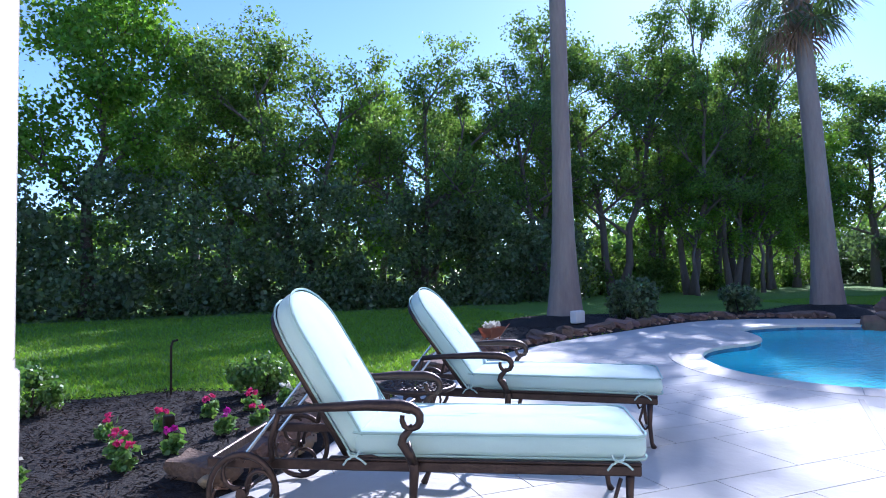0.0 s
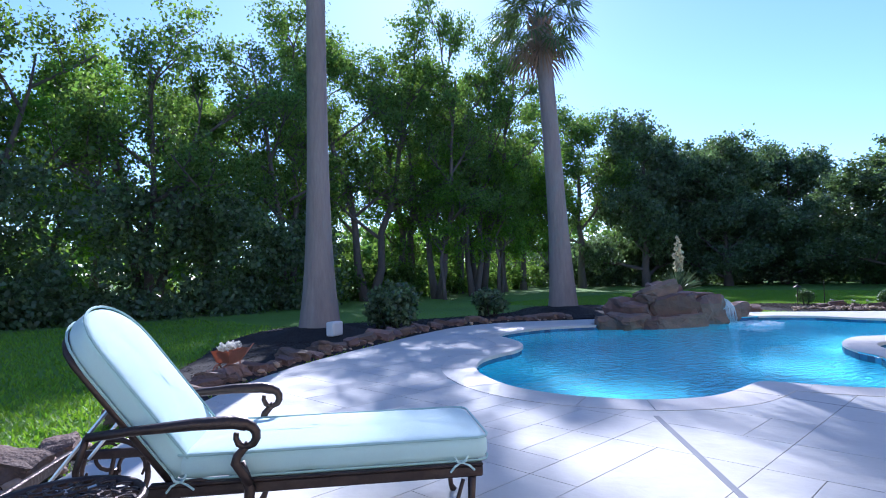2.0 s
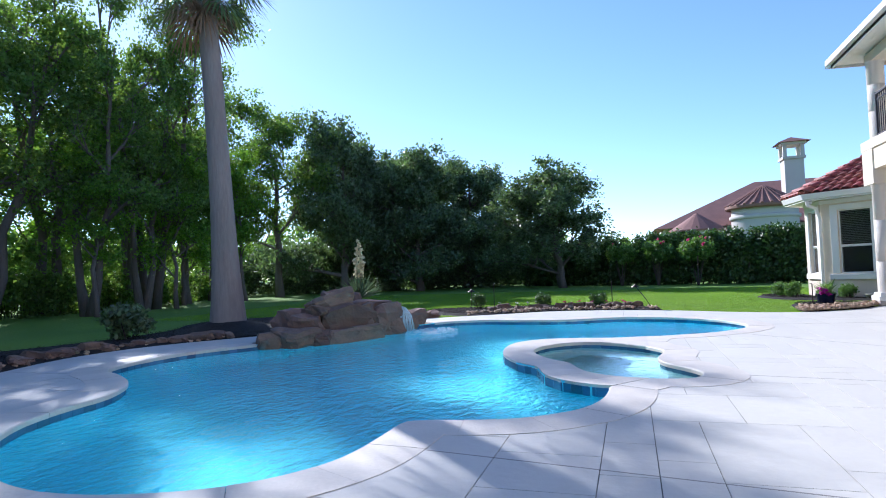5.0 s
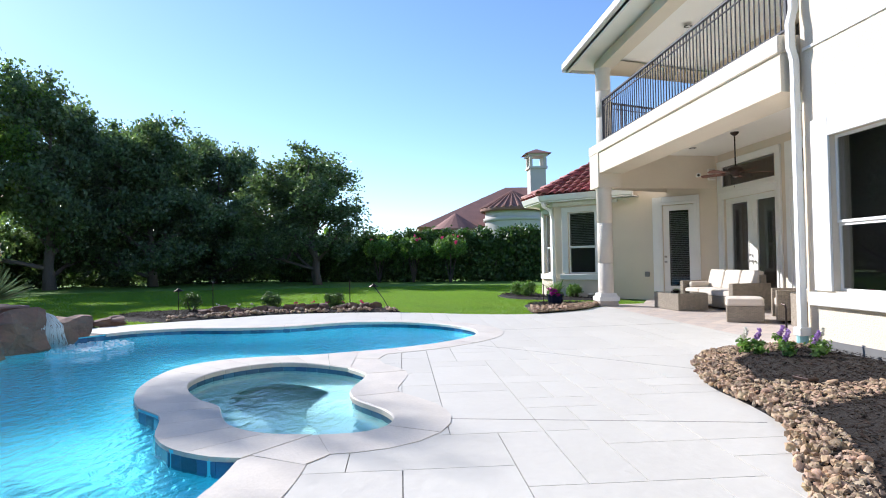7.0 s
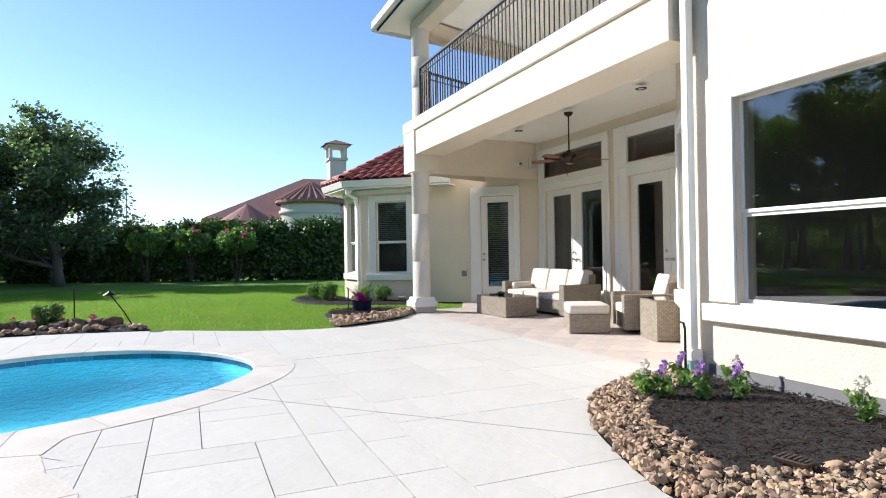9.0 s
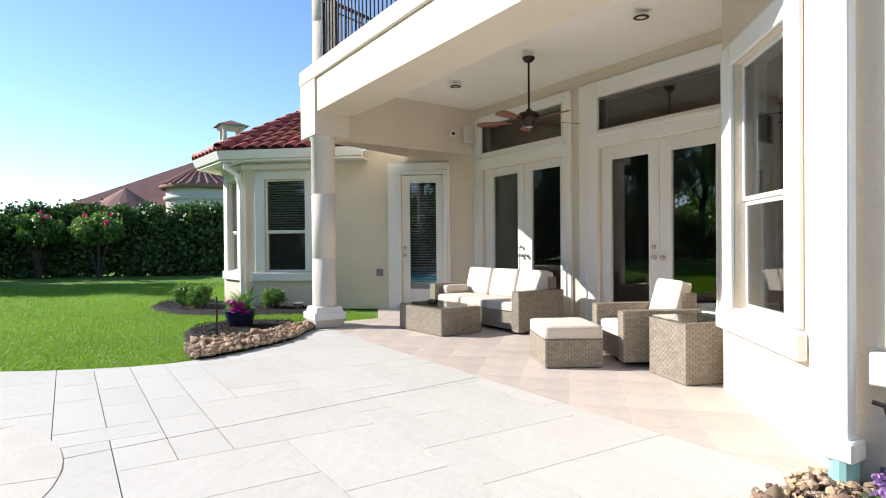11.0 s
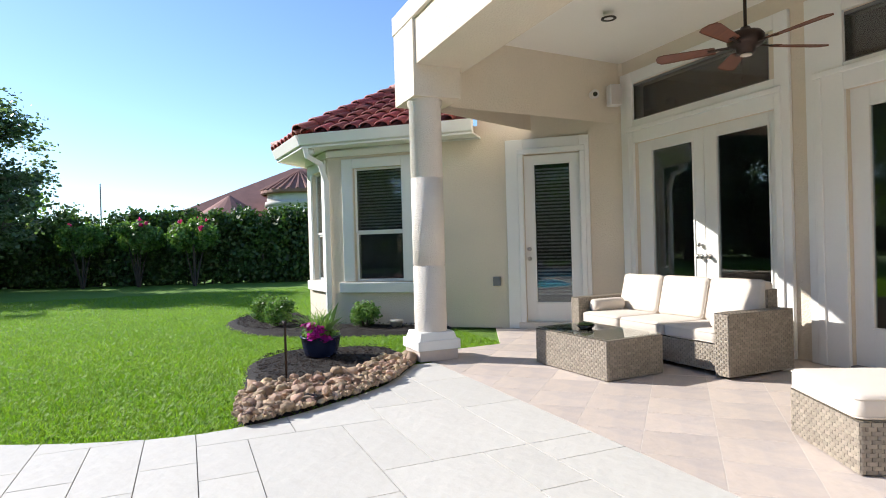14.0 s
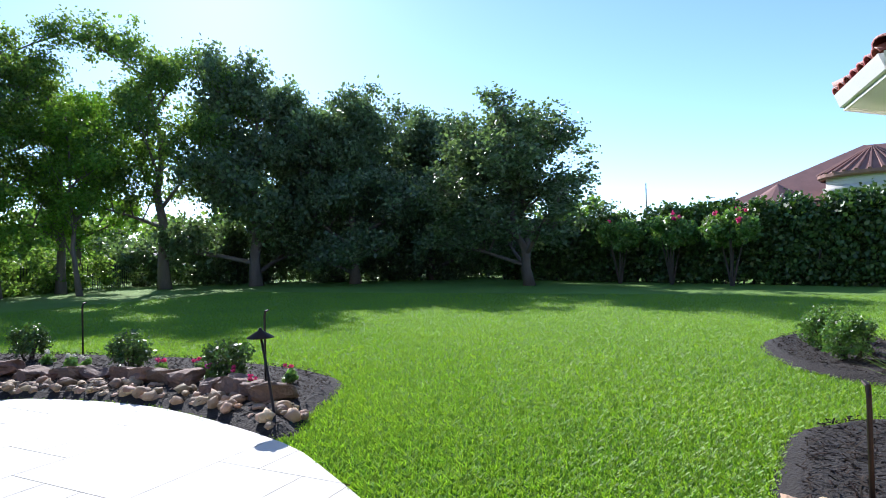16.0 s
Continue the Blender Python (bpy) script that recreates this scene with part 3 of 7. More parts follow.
BED_WEST = smooth_loop([(0.72, 2.85), (1.3, 3.35), (2.05, 4.65), (2.75, 5.6), (2.2, 5.75), (1.7, 5.75), (1.2, 5.75), (0.35, 6.1), (-0.4, 6.05), (-0.9, 6.2), (-2.2, 5.8), (-2.6, 3.5), (-0.7, 1.75), (-0.3, 1.9)], 3)
BED_PALM = smooth_loop([(3.2, 5.9), (4.2, 6.8), (5.0, 7.4), (6.3, 8.15), (8.2, 8.95), (9.7, 9.55), (11.4, 10.0), (13.0, 9.65), (14.4, 8.65), (16.2, 7.45), (17.6, 6.8), (18.5, 6.35),
                        (18.9, 7.0), (18.9, 9.0), (19.3, 11.5), (17.5, 12.6), (15.0, 11.6), (12.5, 11.8), (10.6, 12.6), (8.4, 13.0), (6.6, 11.6), (5.2, 9.6), (4.0, 8.0), (3.3, 6.8)], 3)
BED_POOL = smooth_loop([(19.35, 5.25), (19.95, 4.25), (20.55, 3.45), (20.77, 2.3), (20.71, 1.4), (20.45, 0.3), (21.1, 0.55), (21.75, 0.8), (22.2, 1.05), (22.5, 1.6), (22.6, 2.4), (22.7, 3.4),
                        (22.5, 4.6), (22.3, 6.0), (21.6, 7.2), (20.2, 6.6)], 3)
BED_COLUMN = smooth_loop([(19.28, -2.7), (19.38, -3.0), (19.65, -3.5), (20.05, -4.05), (20.7, -4.55), (21.2, -4.6), (21.9, -4.7), (22.25, -4.2), (22.38, -3.7), (22.2, -3.3), (21.8, -3.0),
                          (21.2, -2.9), (20.4, -2.8), (19.8, -2.72)], 3)
BED_BAY = smooth_loop([(27.3, -4.3), (27.2, -3.5), (26.3, -3.03), (25.3, -3.05), (24.4, -3.3), (23.75, -3.9), (23.3, -4.6), (22.95, -5.6), (23.3, -6.2), (24.0, -5.4), (24.68, -4.62), (26.0, -4.5)], 3)
BED_HOUSE = smooth_loop([(13.66, -4.6), (13.5, -4.1), (13.15, -3.5), (12.7, -3.1), (12.2, -2.85), (11.5, -2.6), (10.8, -2.55), (10.1, -2.4), (9.4, -2.0), (8.4, -1.55), (6.5, -1.35), (6.0, -3.0),
                         (6.5, -4.95), (9.0, -4.98), (11.5, -4.98), (13.5, -4.98)], 3)
bed("mulch_bed_west", BED_WEST, "dark mulch flower bed beside the loungers")
bed("mulch_bed_palms", BED_PALM, "dark mulch bed under two palms")
bed("mulch_bed_pool", BED_POOL, "dark mulch flower bed edged with rocks")
bed("mulch_bed_column", BED_COLUMN, "dark mulch bed beside the porch column")
bed("mulch_bed_bay", BED_BAY, "dark mulch bed under the bay windows")
bed("mulch_bed_house", BED_HOUSE, "dark mulch bed along the white house wall")

# low mounds of mulch round the palms
for x, y, wide, high in ((8.0, 10.6, 1.55, 0.24), (15.3, 9.85, 1.5, 0.27)):
    bm = bmesh.new()
    lathe(bm, [(wide * k / 12, 0.03 + high * (0.5 + 0.5 * math.cos(math.pi * k / 12))) for k in range(13)], 40, (x, y, 0))
    for v in bm.verts:
        v.co.z += 0.014 * noise.noise(v.co * 5)
    tagged(part("mulch_mound", bm, MULCH, None, "", True), "low mound of dark mulch round a palm", "mulch bed", kind="structure")

# ---- stones along the beds ----
STONES = [rock_mesh("stone", s, RIVER, (1, 0.5 + 0.13 * (s % 4), 0.4 + 0.1 * (s % 3)), 0.28, 1) for s in range(9)]
STONES_SMOOTH = [rock_mesh("stone", s + 20, RIVER, (1, 0.62 + 0.12 * (s % 4), 0.5 + 0.13 * (s % 3)), 0.5, 2) for s in range(8)]
FIELD = [slab_rock_mesh("stone", s + 3, BOULDER, 1, 0.62, 0.40) for s in range(6)]


def lay(parent, kinds, x, y, z, size, rng, flat=0.25):
    me = kinds[rng.randrange(len(kinds))]
    m = Matrix.Translation((x, y, z)) @ Euler((rng.uniform(-flat, flat), rng.uniform(-flat, flat), rng.uniform(0, 6.28))).to_matrix().to_4x4() @ Matrix.Diagonal((size, size, size, 1))
    piece("stone", me, parent, m)


def stone_border(label, line, count, size, spread, seed, kinds, z=0.03, side=1, group="rock borders"):
    rng = random.Random(seed)
    top = thing("rock_border", (0, 0, 0), label=label, category="rocks", group=group)
    pts = [Vector(p) for p in line]
    lens = [(b - a).length for a, b in zip(pts, pts[1:])]
    for k in range(count):
        want = (k + rng.uniform(0, 0.9)) / count * sum(lens)
        i = 0
        while i < len(lens) - 1 and want > lens[i]:
            want -= lens[i]
            i += 1
        p = pts[i].lerp(pts[i + 1], min(1, want / lens[i]))
        d = (pts[i + 1] - pts[i]).normalized()
        o = rng.uniform(0, spread) * side
        s = rng.uniform(*size)
        p = p + Vector((-d.y, d.x)) * (o + side * s * 0.35)
        lay(top, kinds, p.x, p.y, z + s * 0.16 + (0.04 if rng.random() < 0.3 else 0), s, rng)
    return top


# ---- the house ----
house = thing("house", (0, 0, 0), label="cream stucco house with covered porch, balcony and red tile bay roof", category="house")


def frame_of(p0, ang):
    return Matrix.Translation((p0[0], p0[1], 0)) @ Matrix.Rotation(radians(ang), 4, "Z")


def wall(name, p0, ang, length, z0, z1, thick=0.25, holes=(), mat=None, label=""):
    """A wall whose outer face is its frame's y = 0, with openings (s0, s1, z0, z1) right through it."""
    bm = bmesh.new()
    ss = sorted({0.0, length, *(h[0] for h in holes), *(h[1] for h in holes)})
    zs = sorted({z0, z1, *(h[2] for h in holes), *(h[3] for h in holes)})
    solid = {}
    for i in range(len(ss) - 1):
        for k in range(len(zs) - 1):
            cs, cz = (ss[i] + ss[i + 1]) / 2, (zs[k] + zs[k + 1]) / 2
            solid[i, k] = not any(h[0] < cs < h[1] and h[2] < cz < h[3] for h in holes)
    vert = {}

    def V(i, k, y):
        key = (i, k, y)
        if key not in vert:
            vert[key] = bm.verts.new((ss[i], y, zs[k]))
        return vert[key]

    t = -thick
    for (i, k), s in solid.items():
        if not s:
            continue
        bm.faces.new((V(i, k, 0), V(i, k + 1, 0), V(i + 1, k + 1, 0), V(i + 1, k, 0)))
        bm.faces.new((V(i, k, t), V(i + 1, k, t), V(i + 1, k + 1, t), V(i, k + 1, t)))
        for di, dk, a, b in ((-1, 0, (i, k), (i, k + 1)), (1, 0, (i + 1, k + 1), (i + 1, k)), (0, -1, (i + 1, k), (i, k)), (0, 1, (i, k + 1), (i + 1, k + 1))):
            if not solid.get((i + di, k + dk), False):
                bm.faces.new((V(*a, 0), V(*a, t), V(*b, t), V(*b, 0)))
    return part(name, bm, mat or STUCCO, house, label, at=frame_of(p0, ang))


def bar(bm, s0, s1, z0, z1, y0, y1, bevel=0.006):
    box(bm, s0, y0, z0, s1, y1, z1, bevel)


def boards(name, rows, mat, parent, bevel=0.006, label=""):
    """Boards of trim, each a part of its own: (s0, s1, z0, z1, y0, y1)."""
    for r in rows:
        bm = bmesh.new()
        bar(bm, *r, bevel)
        part(name, bm, mat, parent, label)


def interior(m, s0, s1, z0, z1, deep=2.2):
    """An open box added behind a window or door; dark colour gives its dimness."""
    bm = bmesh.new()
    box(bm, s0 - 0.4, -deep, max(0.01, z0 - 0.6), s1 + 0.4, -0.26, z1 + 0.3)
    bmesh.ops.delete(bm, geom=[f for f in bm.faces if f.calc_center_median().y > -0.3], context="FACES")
    return part("room", bm, ROOM, house, "dark coloured box standing in for the dim room behind the glass", at=m)


def glass_pane(parent, s0, s1, z0, z1, y=-0.10):
    bm = bmesh.new()
    box(bm, s0, y - 0.004, z0, s1, y + 0.004, z1)
    ob = part("pane", bm, GLASS, parent, "dark reflecting glass")
    ob.visible_shadow = False
    return ob


SLAT = {}


def blinds(parent, s0, s1, z0, z1, y=-0.135, pitch=0.052):
    w = round(s1 - s0, 2)
    if w not in SLAT:
        bm = bmesh.new()
        box(bm, -w / 2, -0.022, -0.0015, w / 2, 0.022, 0.0015)
        SLAT[w] = finish(bm, "slat", BLIND)
    for k in range(int((z1 - z0) / pitch)):
        piece("slat", SLAT[w], parent, Matrix.Translation(((s0 + s1) / 2, y, z1 - 0.03 - k * pitch)) @ Matrix.Rotation(radians(30), 4, "X"))


def sash_window(name, m, s0, s1, z0, z1, rail, trim=0.22, sill=0.28, blind=False, label=""):
    """A double-hung window: trim, sill, two sashes and panes."""
    w = new(name)
    w.empty_display_size = 0.1
    w.parent, w.matrix_local = house, m
    tagged(w, label)
    h = z1 + trim * 0.8
    boards("casing_board", [(s0 - trim, s0, z0, h, 0.002, 0.035), (s1, s1 + trim, z0, h, 0.002, 0.035), (s0, s1, z1, h, 0.002, 0.034)], TRIM, w)
    bm = bmesh.new()
    bar(bm, s0 - sill, s1 + sill, z0 - 0.19, z0 - 0.02, 0.002, 0.075, 0.01)
    part("sill", bm, TRIM, w)
    bm = bmesh.new()
    f = 0.035
    for a, b, y in ((z0, rail, -0.08), (rail, z1, -0.06)):
        bar(bm, s0, s0 + f, a, b, y - 0.03, y, 0.003)
        bar(bm, s1 - f, s1, a, b, y - 0.03, y, 0.003)
        bar(bm, s0 + f, s1 - f, a, a + f, y - 0.03, y, 0.003)
        bar(bm, s0 + f, s1 - f, b - f, b, y - 0.03, y, 0.003)
    part("sash_frame", bm, TRIM, w)
    glass_pane(w, s0 + f, s1 - f, z0 + f, rail - f, -0.097)
    glass_pane(w, s0 + f, s1 - f, rail + f, z1 - f, -0.077)
    if blind:
        blinds(w, s0 + 0.03, s1 - 0.03, rail + 0.02, z1 - 0.03)
    interior(m, s0, s1, z0, z1)
    return w


def knob(bm, s, z, y):
    bmesh.ops.create_uvsphere(bm, u_segments=12, v_segments=8, radius=0.03, matrix=Matrix.Translation((s, y + 0.06, z)))
    bmesh.ops.create_cone(bm, segments=14, radius1=0.033, radius2=0.033, depth=0.012, cap_ends=True, matrix=Matrix.Translation((s, y + 0.006, z)) @ Matrix.Rotation(radians(90), 4, "X"))
    bmesh.ops.create_cone(bm, segments=8, radius1=0.012, radius2=0.012, depth=0.06, cap_ends=True, matrix=Matrix.Translation((s, y + 0.03, z)) @ Matrix.Rotation(radians(90), 4, "X"))


def leaf(parent, s0, s1, z0, z1, glass, y=-0.05):
    bm = bmesh.new()
    g0, g1, h0, h1 = glass
    for a in ((s0, g0, z0, z1), (g1, s1, z0, z1), (g0, g1, z0, h0), (g0, g1, h1, z1)):
        bar(bm, *a, y - 0.045, y, 0.003)
    # raised moulding round the glass
    for a in ((g0 - 0.025, g0, h0 - 0.025, h1 + 0.025), (g1, g1 + 0.025, h0 - 0.025, h1 + 0.025), (g0, g1, h0 - 0.025, h0), (g0, g1, h1, h1 + 0.025)):
        bar(bm, *a, y, y + 0.012, 0.003)
    part("leaf", bm, TRIM, parent, "white glazed door leaf")
    glass_pane(parent, g0, g1, h0, h1, y - 0.022)


def door(name, m, label):
    d = new(name)
    d.empty_display_size = 0.1
    d.parent, d.matrix_local = house, m
    return tagged(d, label)


# porch back wall with two pairs of french doors and transoms
F = frame_of((0, -8.25), 0)
wall("wall_porch", (0, -8.25), 0, 21.5, 0, 3.9, 0.25, [(19.04, 21.26, 0.02, 2.69), (19.13, 21.35, 3.01, 3.54), (16.33, 18.31, 0.02, 2.71), (16.33, 18.37, 2.97, 3.47)], label="beige stucco porch wall")
for k, (t0, t1, o0, o1, c, top, tr) in enumerate((
        (18.87, 21.5, 19.04, 21.26, 20.10, 2.69, (19.13, 21.35, 3.01, 3.54)),
        (16.05, 18.69, 16.33, 18.31, 17.29, 2.71, (16.33, 18.37, 2.97, 3.47)))):
    d = door("door", F, "pair of white glazed french doors with a transom")
    boards("casing_board", [(t0, o0, 0.0, 3.70, 0.002, 0.05), (o1, t1, 0.0, 3.70, 0.002, 0.05), (o0, o1, top, tr[2], 0.002, 0.049), (o0, o1, tr[3], 3.70, 0.002, 0.049)], TRIM, d)
    boards("moulding", [(t0 + 0.09, t1 - 0.09, top + 0.16, top + 0.22, 0.05, 0.085), (t0 + 0.09, t0 + 0.17, 0.0, top + 0.16, 0.05, 0.07), (t1 - 0.17, t1 - 0.09, 0.0, top + 0.16, 0.05, 0.07)], TRIM, d, 0.008)
    if k == 0:
        leaf(d, o0, c - 0.004, 0.03, top, (19.20, 19.90, 0.41, 2.55))
        leaf(d, c + 0.004, o1, 0.03, top, (20.28, 20.99, 0.41, 2.55))
    else:
        leaf(d, o0, c - 0.004, 0.03, top, (16.45, 17.09, 0.41, 2.52))
        leaf(d, c + 0.004, o1, 0.03, top, (17.46, 18.13, 0.41, 2.52))
    glass_pane(d, tr[0], tr[1], tr[2], tr[3], -0.06)
    bm = bmesh.new()
    for a in ((tr[0], tr[0] + 0.03, tr[2], tr[3]), (tr[1] - 0.03, tr[1], tr[2], tr[3]), (tr[0] + 0.03, tr[1] - 0.03, tr[2], tr[2] + 0.03), (tr[0] + 0.03, tr[1] - 0.03, tr[3] - 0.03, tr[3])):
        bar(bm, *a, -0.05, -0.02, 0.003)
    part("transom_frame", bm, GREY_PLASTIC, d, "grey transom frame")
    for s in (c - 0.07, c + 0.07):
        bm = bmesh.new()
        knob(bm, s, 1.08, -0.05)
        part("knob", bm, CHROME, d, "round nickel knob", True)
    bm = bmesh.new()
    knob(bm, c + 0.07, 1.23, -0.07)
    part("deadbolt", bm, CHROME, d, "round nickel deadbolt", True)
    bm = bmesh.new()
    bar(bm, o0, o1, 0.0, 0.03, -0.2, 0.04, 0.004)
    part("threshold", bm, GREY_PLASTIC, d)
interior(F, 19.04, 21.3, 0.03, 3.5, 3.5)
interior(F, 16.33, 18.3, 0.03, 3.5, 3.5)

# diagonal wall: single door and bay window
DM = frame_of((21.5, -8.25), 49)
wall("wall_diagonal", (21.5, -8.25), 49, 4.85, 0, 3.18, 0.25, [(0.64, 1.49, 0.02, 2.67), (3.5, 4.38, 0.75, 2.65)], label="beige stucco diagonal wall")
d = door("door", DM, "white single door with tall glass and blinds")
boards("casing_board", [(0.5, 0.64, 0, 2.90, 0.002, 0.05), (1.49, 1.76, 0, 2.90, 0.002, 0.05), (0.64, 1.49, 2.67, 2.90, 0.002, 0.049)], TRIM, d)
boards("moulding", [(0.56, 0.64, 0, 2.67, 0.05, 0.07), (1.49, 1.57, 0, 2.67, 0.05, 0.07), (0.56, 1.57, 2.67, 2.75, 0.05, 0.07)], TRIM, d, 0.008)
leaf(d, 0.64, 1.49, 0.1, 2.66, (0.80, 1.33, 0.40, 2.51))
bm = bmesh.new()
bar(bm, 0.5, 1.6, 0.0, 0.1, -0.2, 0.08, 0.004)
part("threshold", bm, CAST, d)
blinds(d, 0.81, 1.32, 0.45, 2.47, -0.1)
for z in (1.07, 1.22):
    bm = bmesh.new()
    knob(bm, 1.43, z, -0.05)
    part("knob" if z < 1.1 else "deadbolt", bm, CHROME, d, "round nickel knob", True)
interior(DM, 0.64, 1.49, 0.1, 2.6)
sash_window("window", DM, 3.5, 4.38, 0.75, 2.65, 1.57, 0.2, 0.27, True, "white double-hung window with half-drawn blinds")
bm = bmesh.new()
box(bm, 1.88, 0.0, 0.66, 2.0, 0.06, 0.80, 0.008)
part("outlet_box", bm, GREY_PLASTIC, house, "grey weatherproof outlet cover", at=DM)
# north face of the bay, and the faces that close it
BC = (21.5 + 4.85 * math.cos(radians(49)), -8.25 + 4.85 * math.sin(radians(49)))
NM = frame_of(BC, 5)
wall("wall_bay", BC, 5, 1.3, 0, 3.18, 0.25, [(0.3, 0.95, 0.75, 2.68)], label="beige stucco bay wall")
sash_window("window", NM, 0.3, 0.95, 0.75, 2.68, 1.57, 0.2, 0.24, False, "narrow white double-hung bay window")
BE = (BC[0] + 1.3 * math.cos(radians(5)), BC[1] + 1.3 * math.sin(radians(5)))
wall("wall_bay_east", BE, -42, 2.2, 0, 3.18)
BF = (BE[0] + 2.2 * math.cos(radians(42)), BE[1] - 2.2 * math.sin(radians(42)))
wall("wall_east", BF, -90, 12.0, 0, 3.18)

# west bay: front face, diagonal face and the return to the porch wall
B = (13.55, -4.97)
wall("wall_front", (-8.0, -4.97), 0, 21.55, 0, 7.2, 0.25, [(8 + 11.71, 8 + 13.07, 0.75, 2.65)], label="sunlit cream stucco front wall")
sash_window("window", frame_of((0, -4.97), 0), 11.71, 13.07, 0.75, 2.65, 1.58, 0.3, 0.36, False, "large white double-hung window reflecting trees")
wall("wall_bay_diagonal", B, -40.6, 2.04, 0, 7.2, 0.25, [(0.72, 1.74, 0.75, 2.74)], label="sunlit cream stucco bay wall")
sash_window("window", frame_of(B, -40.6), 0.72, 1.74, 0.75, 2.74, 1.62, 0.22, 0.27, False, "white double-hung window in the bay")
wall("wall_return", (15.1, -6.3), -90, 1.95, 0, 7.2)
bm = bmesh.new()
box(bm, 2.0, -4.969, 3.83, 13.5, -4.95, 3.87, 0.004)
part("ledge", bm, TRIM, house)
bm = bmesh.new()
box(bm, 6.0, -4.969, 0.02, 13.4, -4.955, 0.14)
part("foundation_strip", bm, GREY_PLASTIC, house, "dark weep screed at the wall's foot")
bm = bmesh.new()
box(bm, -8.0, -20.0, 0.0, -7.7, -5.3, 7.2)
part("wall_west", bm, STUCCO, house)

# porch ceiling, beams and balcony
bm = bmesh.new()
prism(bm, [(13.8, -5.3), (13.8, -8.26), (21.7, -8.26), (21.45, -5.2)], 3.82, 3.9)
part("ceiling", bm, STUCCO_SMOOTH, house, "smooth cream porch ceiling")
bm = bmesh.new()
box(bm, 13.64, -5.4, 3.35, 21.44, -4.75, 4.0)
part("beam", bm, STUCCO, house, "cream stucco porch beam")
bm = bmesh.new()
box(bm, 20.8, -5.3, 3.0, 21.445, -4.72, 3.9)
part("beam_block", bm, STUCCO, house)
bm = bmesh.new()
prism(bm, [(21.28, -5.3), (21.45, -5.0), (22.35, -7.2), (21.55, -8.3)], 3.02, 4.1)
part("beam_return", bm, STUCCO, house)
bm = bmesh.new()
box(bm, 13.62, -5.35, 3.86, 21.48, -4.71, 4.10, 0.012)
part("balcony_ledge", bm, STUCCO, house)
bm = bmesh.new()
prism(bm, [(13.8, -5.2), (13.8, -8.3), (23.0, -8.3), (22.4, -7.0), (21.45, -5.0)], 4.02, 4.12)
part("balcony_floor", bm, STUCCO_SMOOTH, house)
wall("wall_balcony", (13.4, -8.25), 0, 8.3, 4.1, 6.4, 0.25, [(3.0, 5.0, 4.15, 6.2)], label="beige balcony wall")
glass_pane(house, 16.4, 18.4, 4.15, 6.2, -8.35)
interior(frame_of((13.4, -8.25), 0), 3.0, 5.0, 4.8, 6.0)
bm = bmesh.new()
prism(bm, [(13.6, -4.32), (22.0, -4.32), (22.6, -8.6), (13.6, -8.6)], 6.3, 6.36)
part("soffit", bm, STUCCO_SMOOTH, house, "cream balcony ceiling and soffit")
bm = bmesh.new()
box(bm, 13.7, -5.2, 6.05, 21.3, -4.85, 6.29)
part("beam_upper", bm, STUCCO, house)
bm = bmesh.new()
prism(bm, [(21.0, -5.2), (21.3, -4.86), (22.3, -8.3), (22.0, -8.3)], 6.05, 6.31)
part("beam_upper_return", bm, STUCCO, house)
bm = bmesh.new()
box(bm, 13.4, -4.32, 6.36, 22.06, -4.2, 6.52, 0.01)
box(bm, 13.4, -4.38, 6.28, 22.0, -4.32, 6.36, 0.006)
part("gutter", bm, TRIM, house, "white gutter")
bm = bmesh.new()
prism(bm, [(22.0, -4.32), (22.06, -4.2), (22.8, -8.6), (22.6, -8.6)], 6.3, 6.52)
part("fascia", bm, TRIM, house)
# upper roof: a hip over the balcony and main block
bm = bmesh.new()
v = [bm.verts.new(p) for p in ((-8, -4.25, 6.55), (22.05, -4.25, 6.55), (24, -16, 6.55), (17.0, -11, 10.2), (-8, -11, 10.2), (-8, -20, 6.55))]
bm.faces.new((v[0], v[1], v[3], v[4]))
bm.faces.new((v[1], v[2], v[3]))
bm.faces.new((v[4], v[3], v[2], v[5]))
roof_main = part("roof_main", bm, FAR_ROOF, house, "brown red clay roof over the balcony")

# porch column, its twin above, and the pier by the loungers


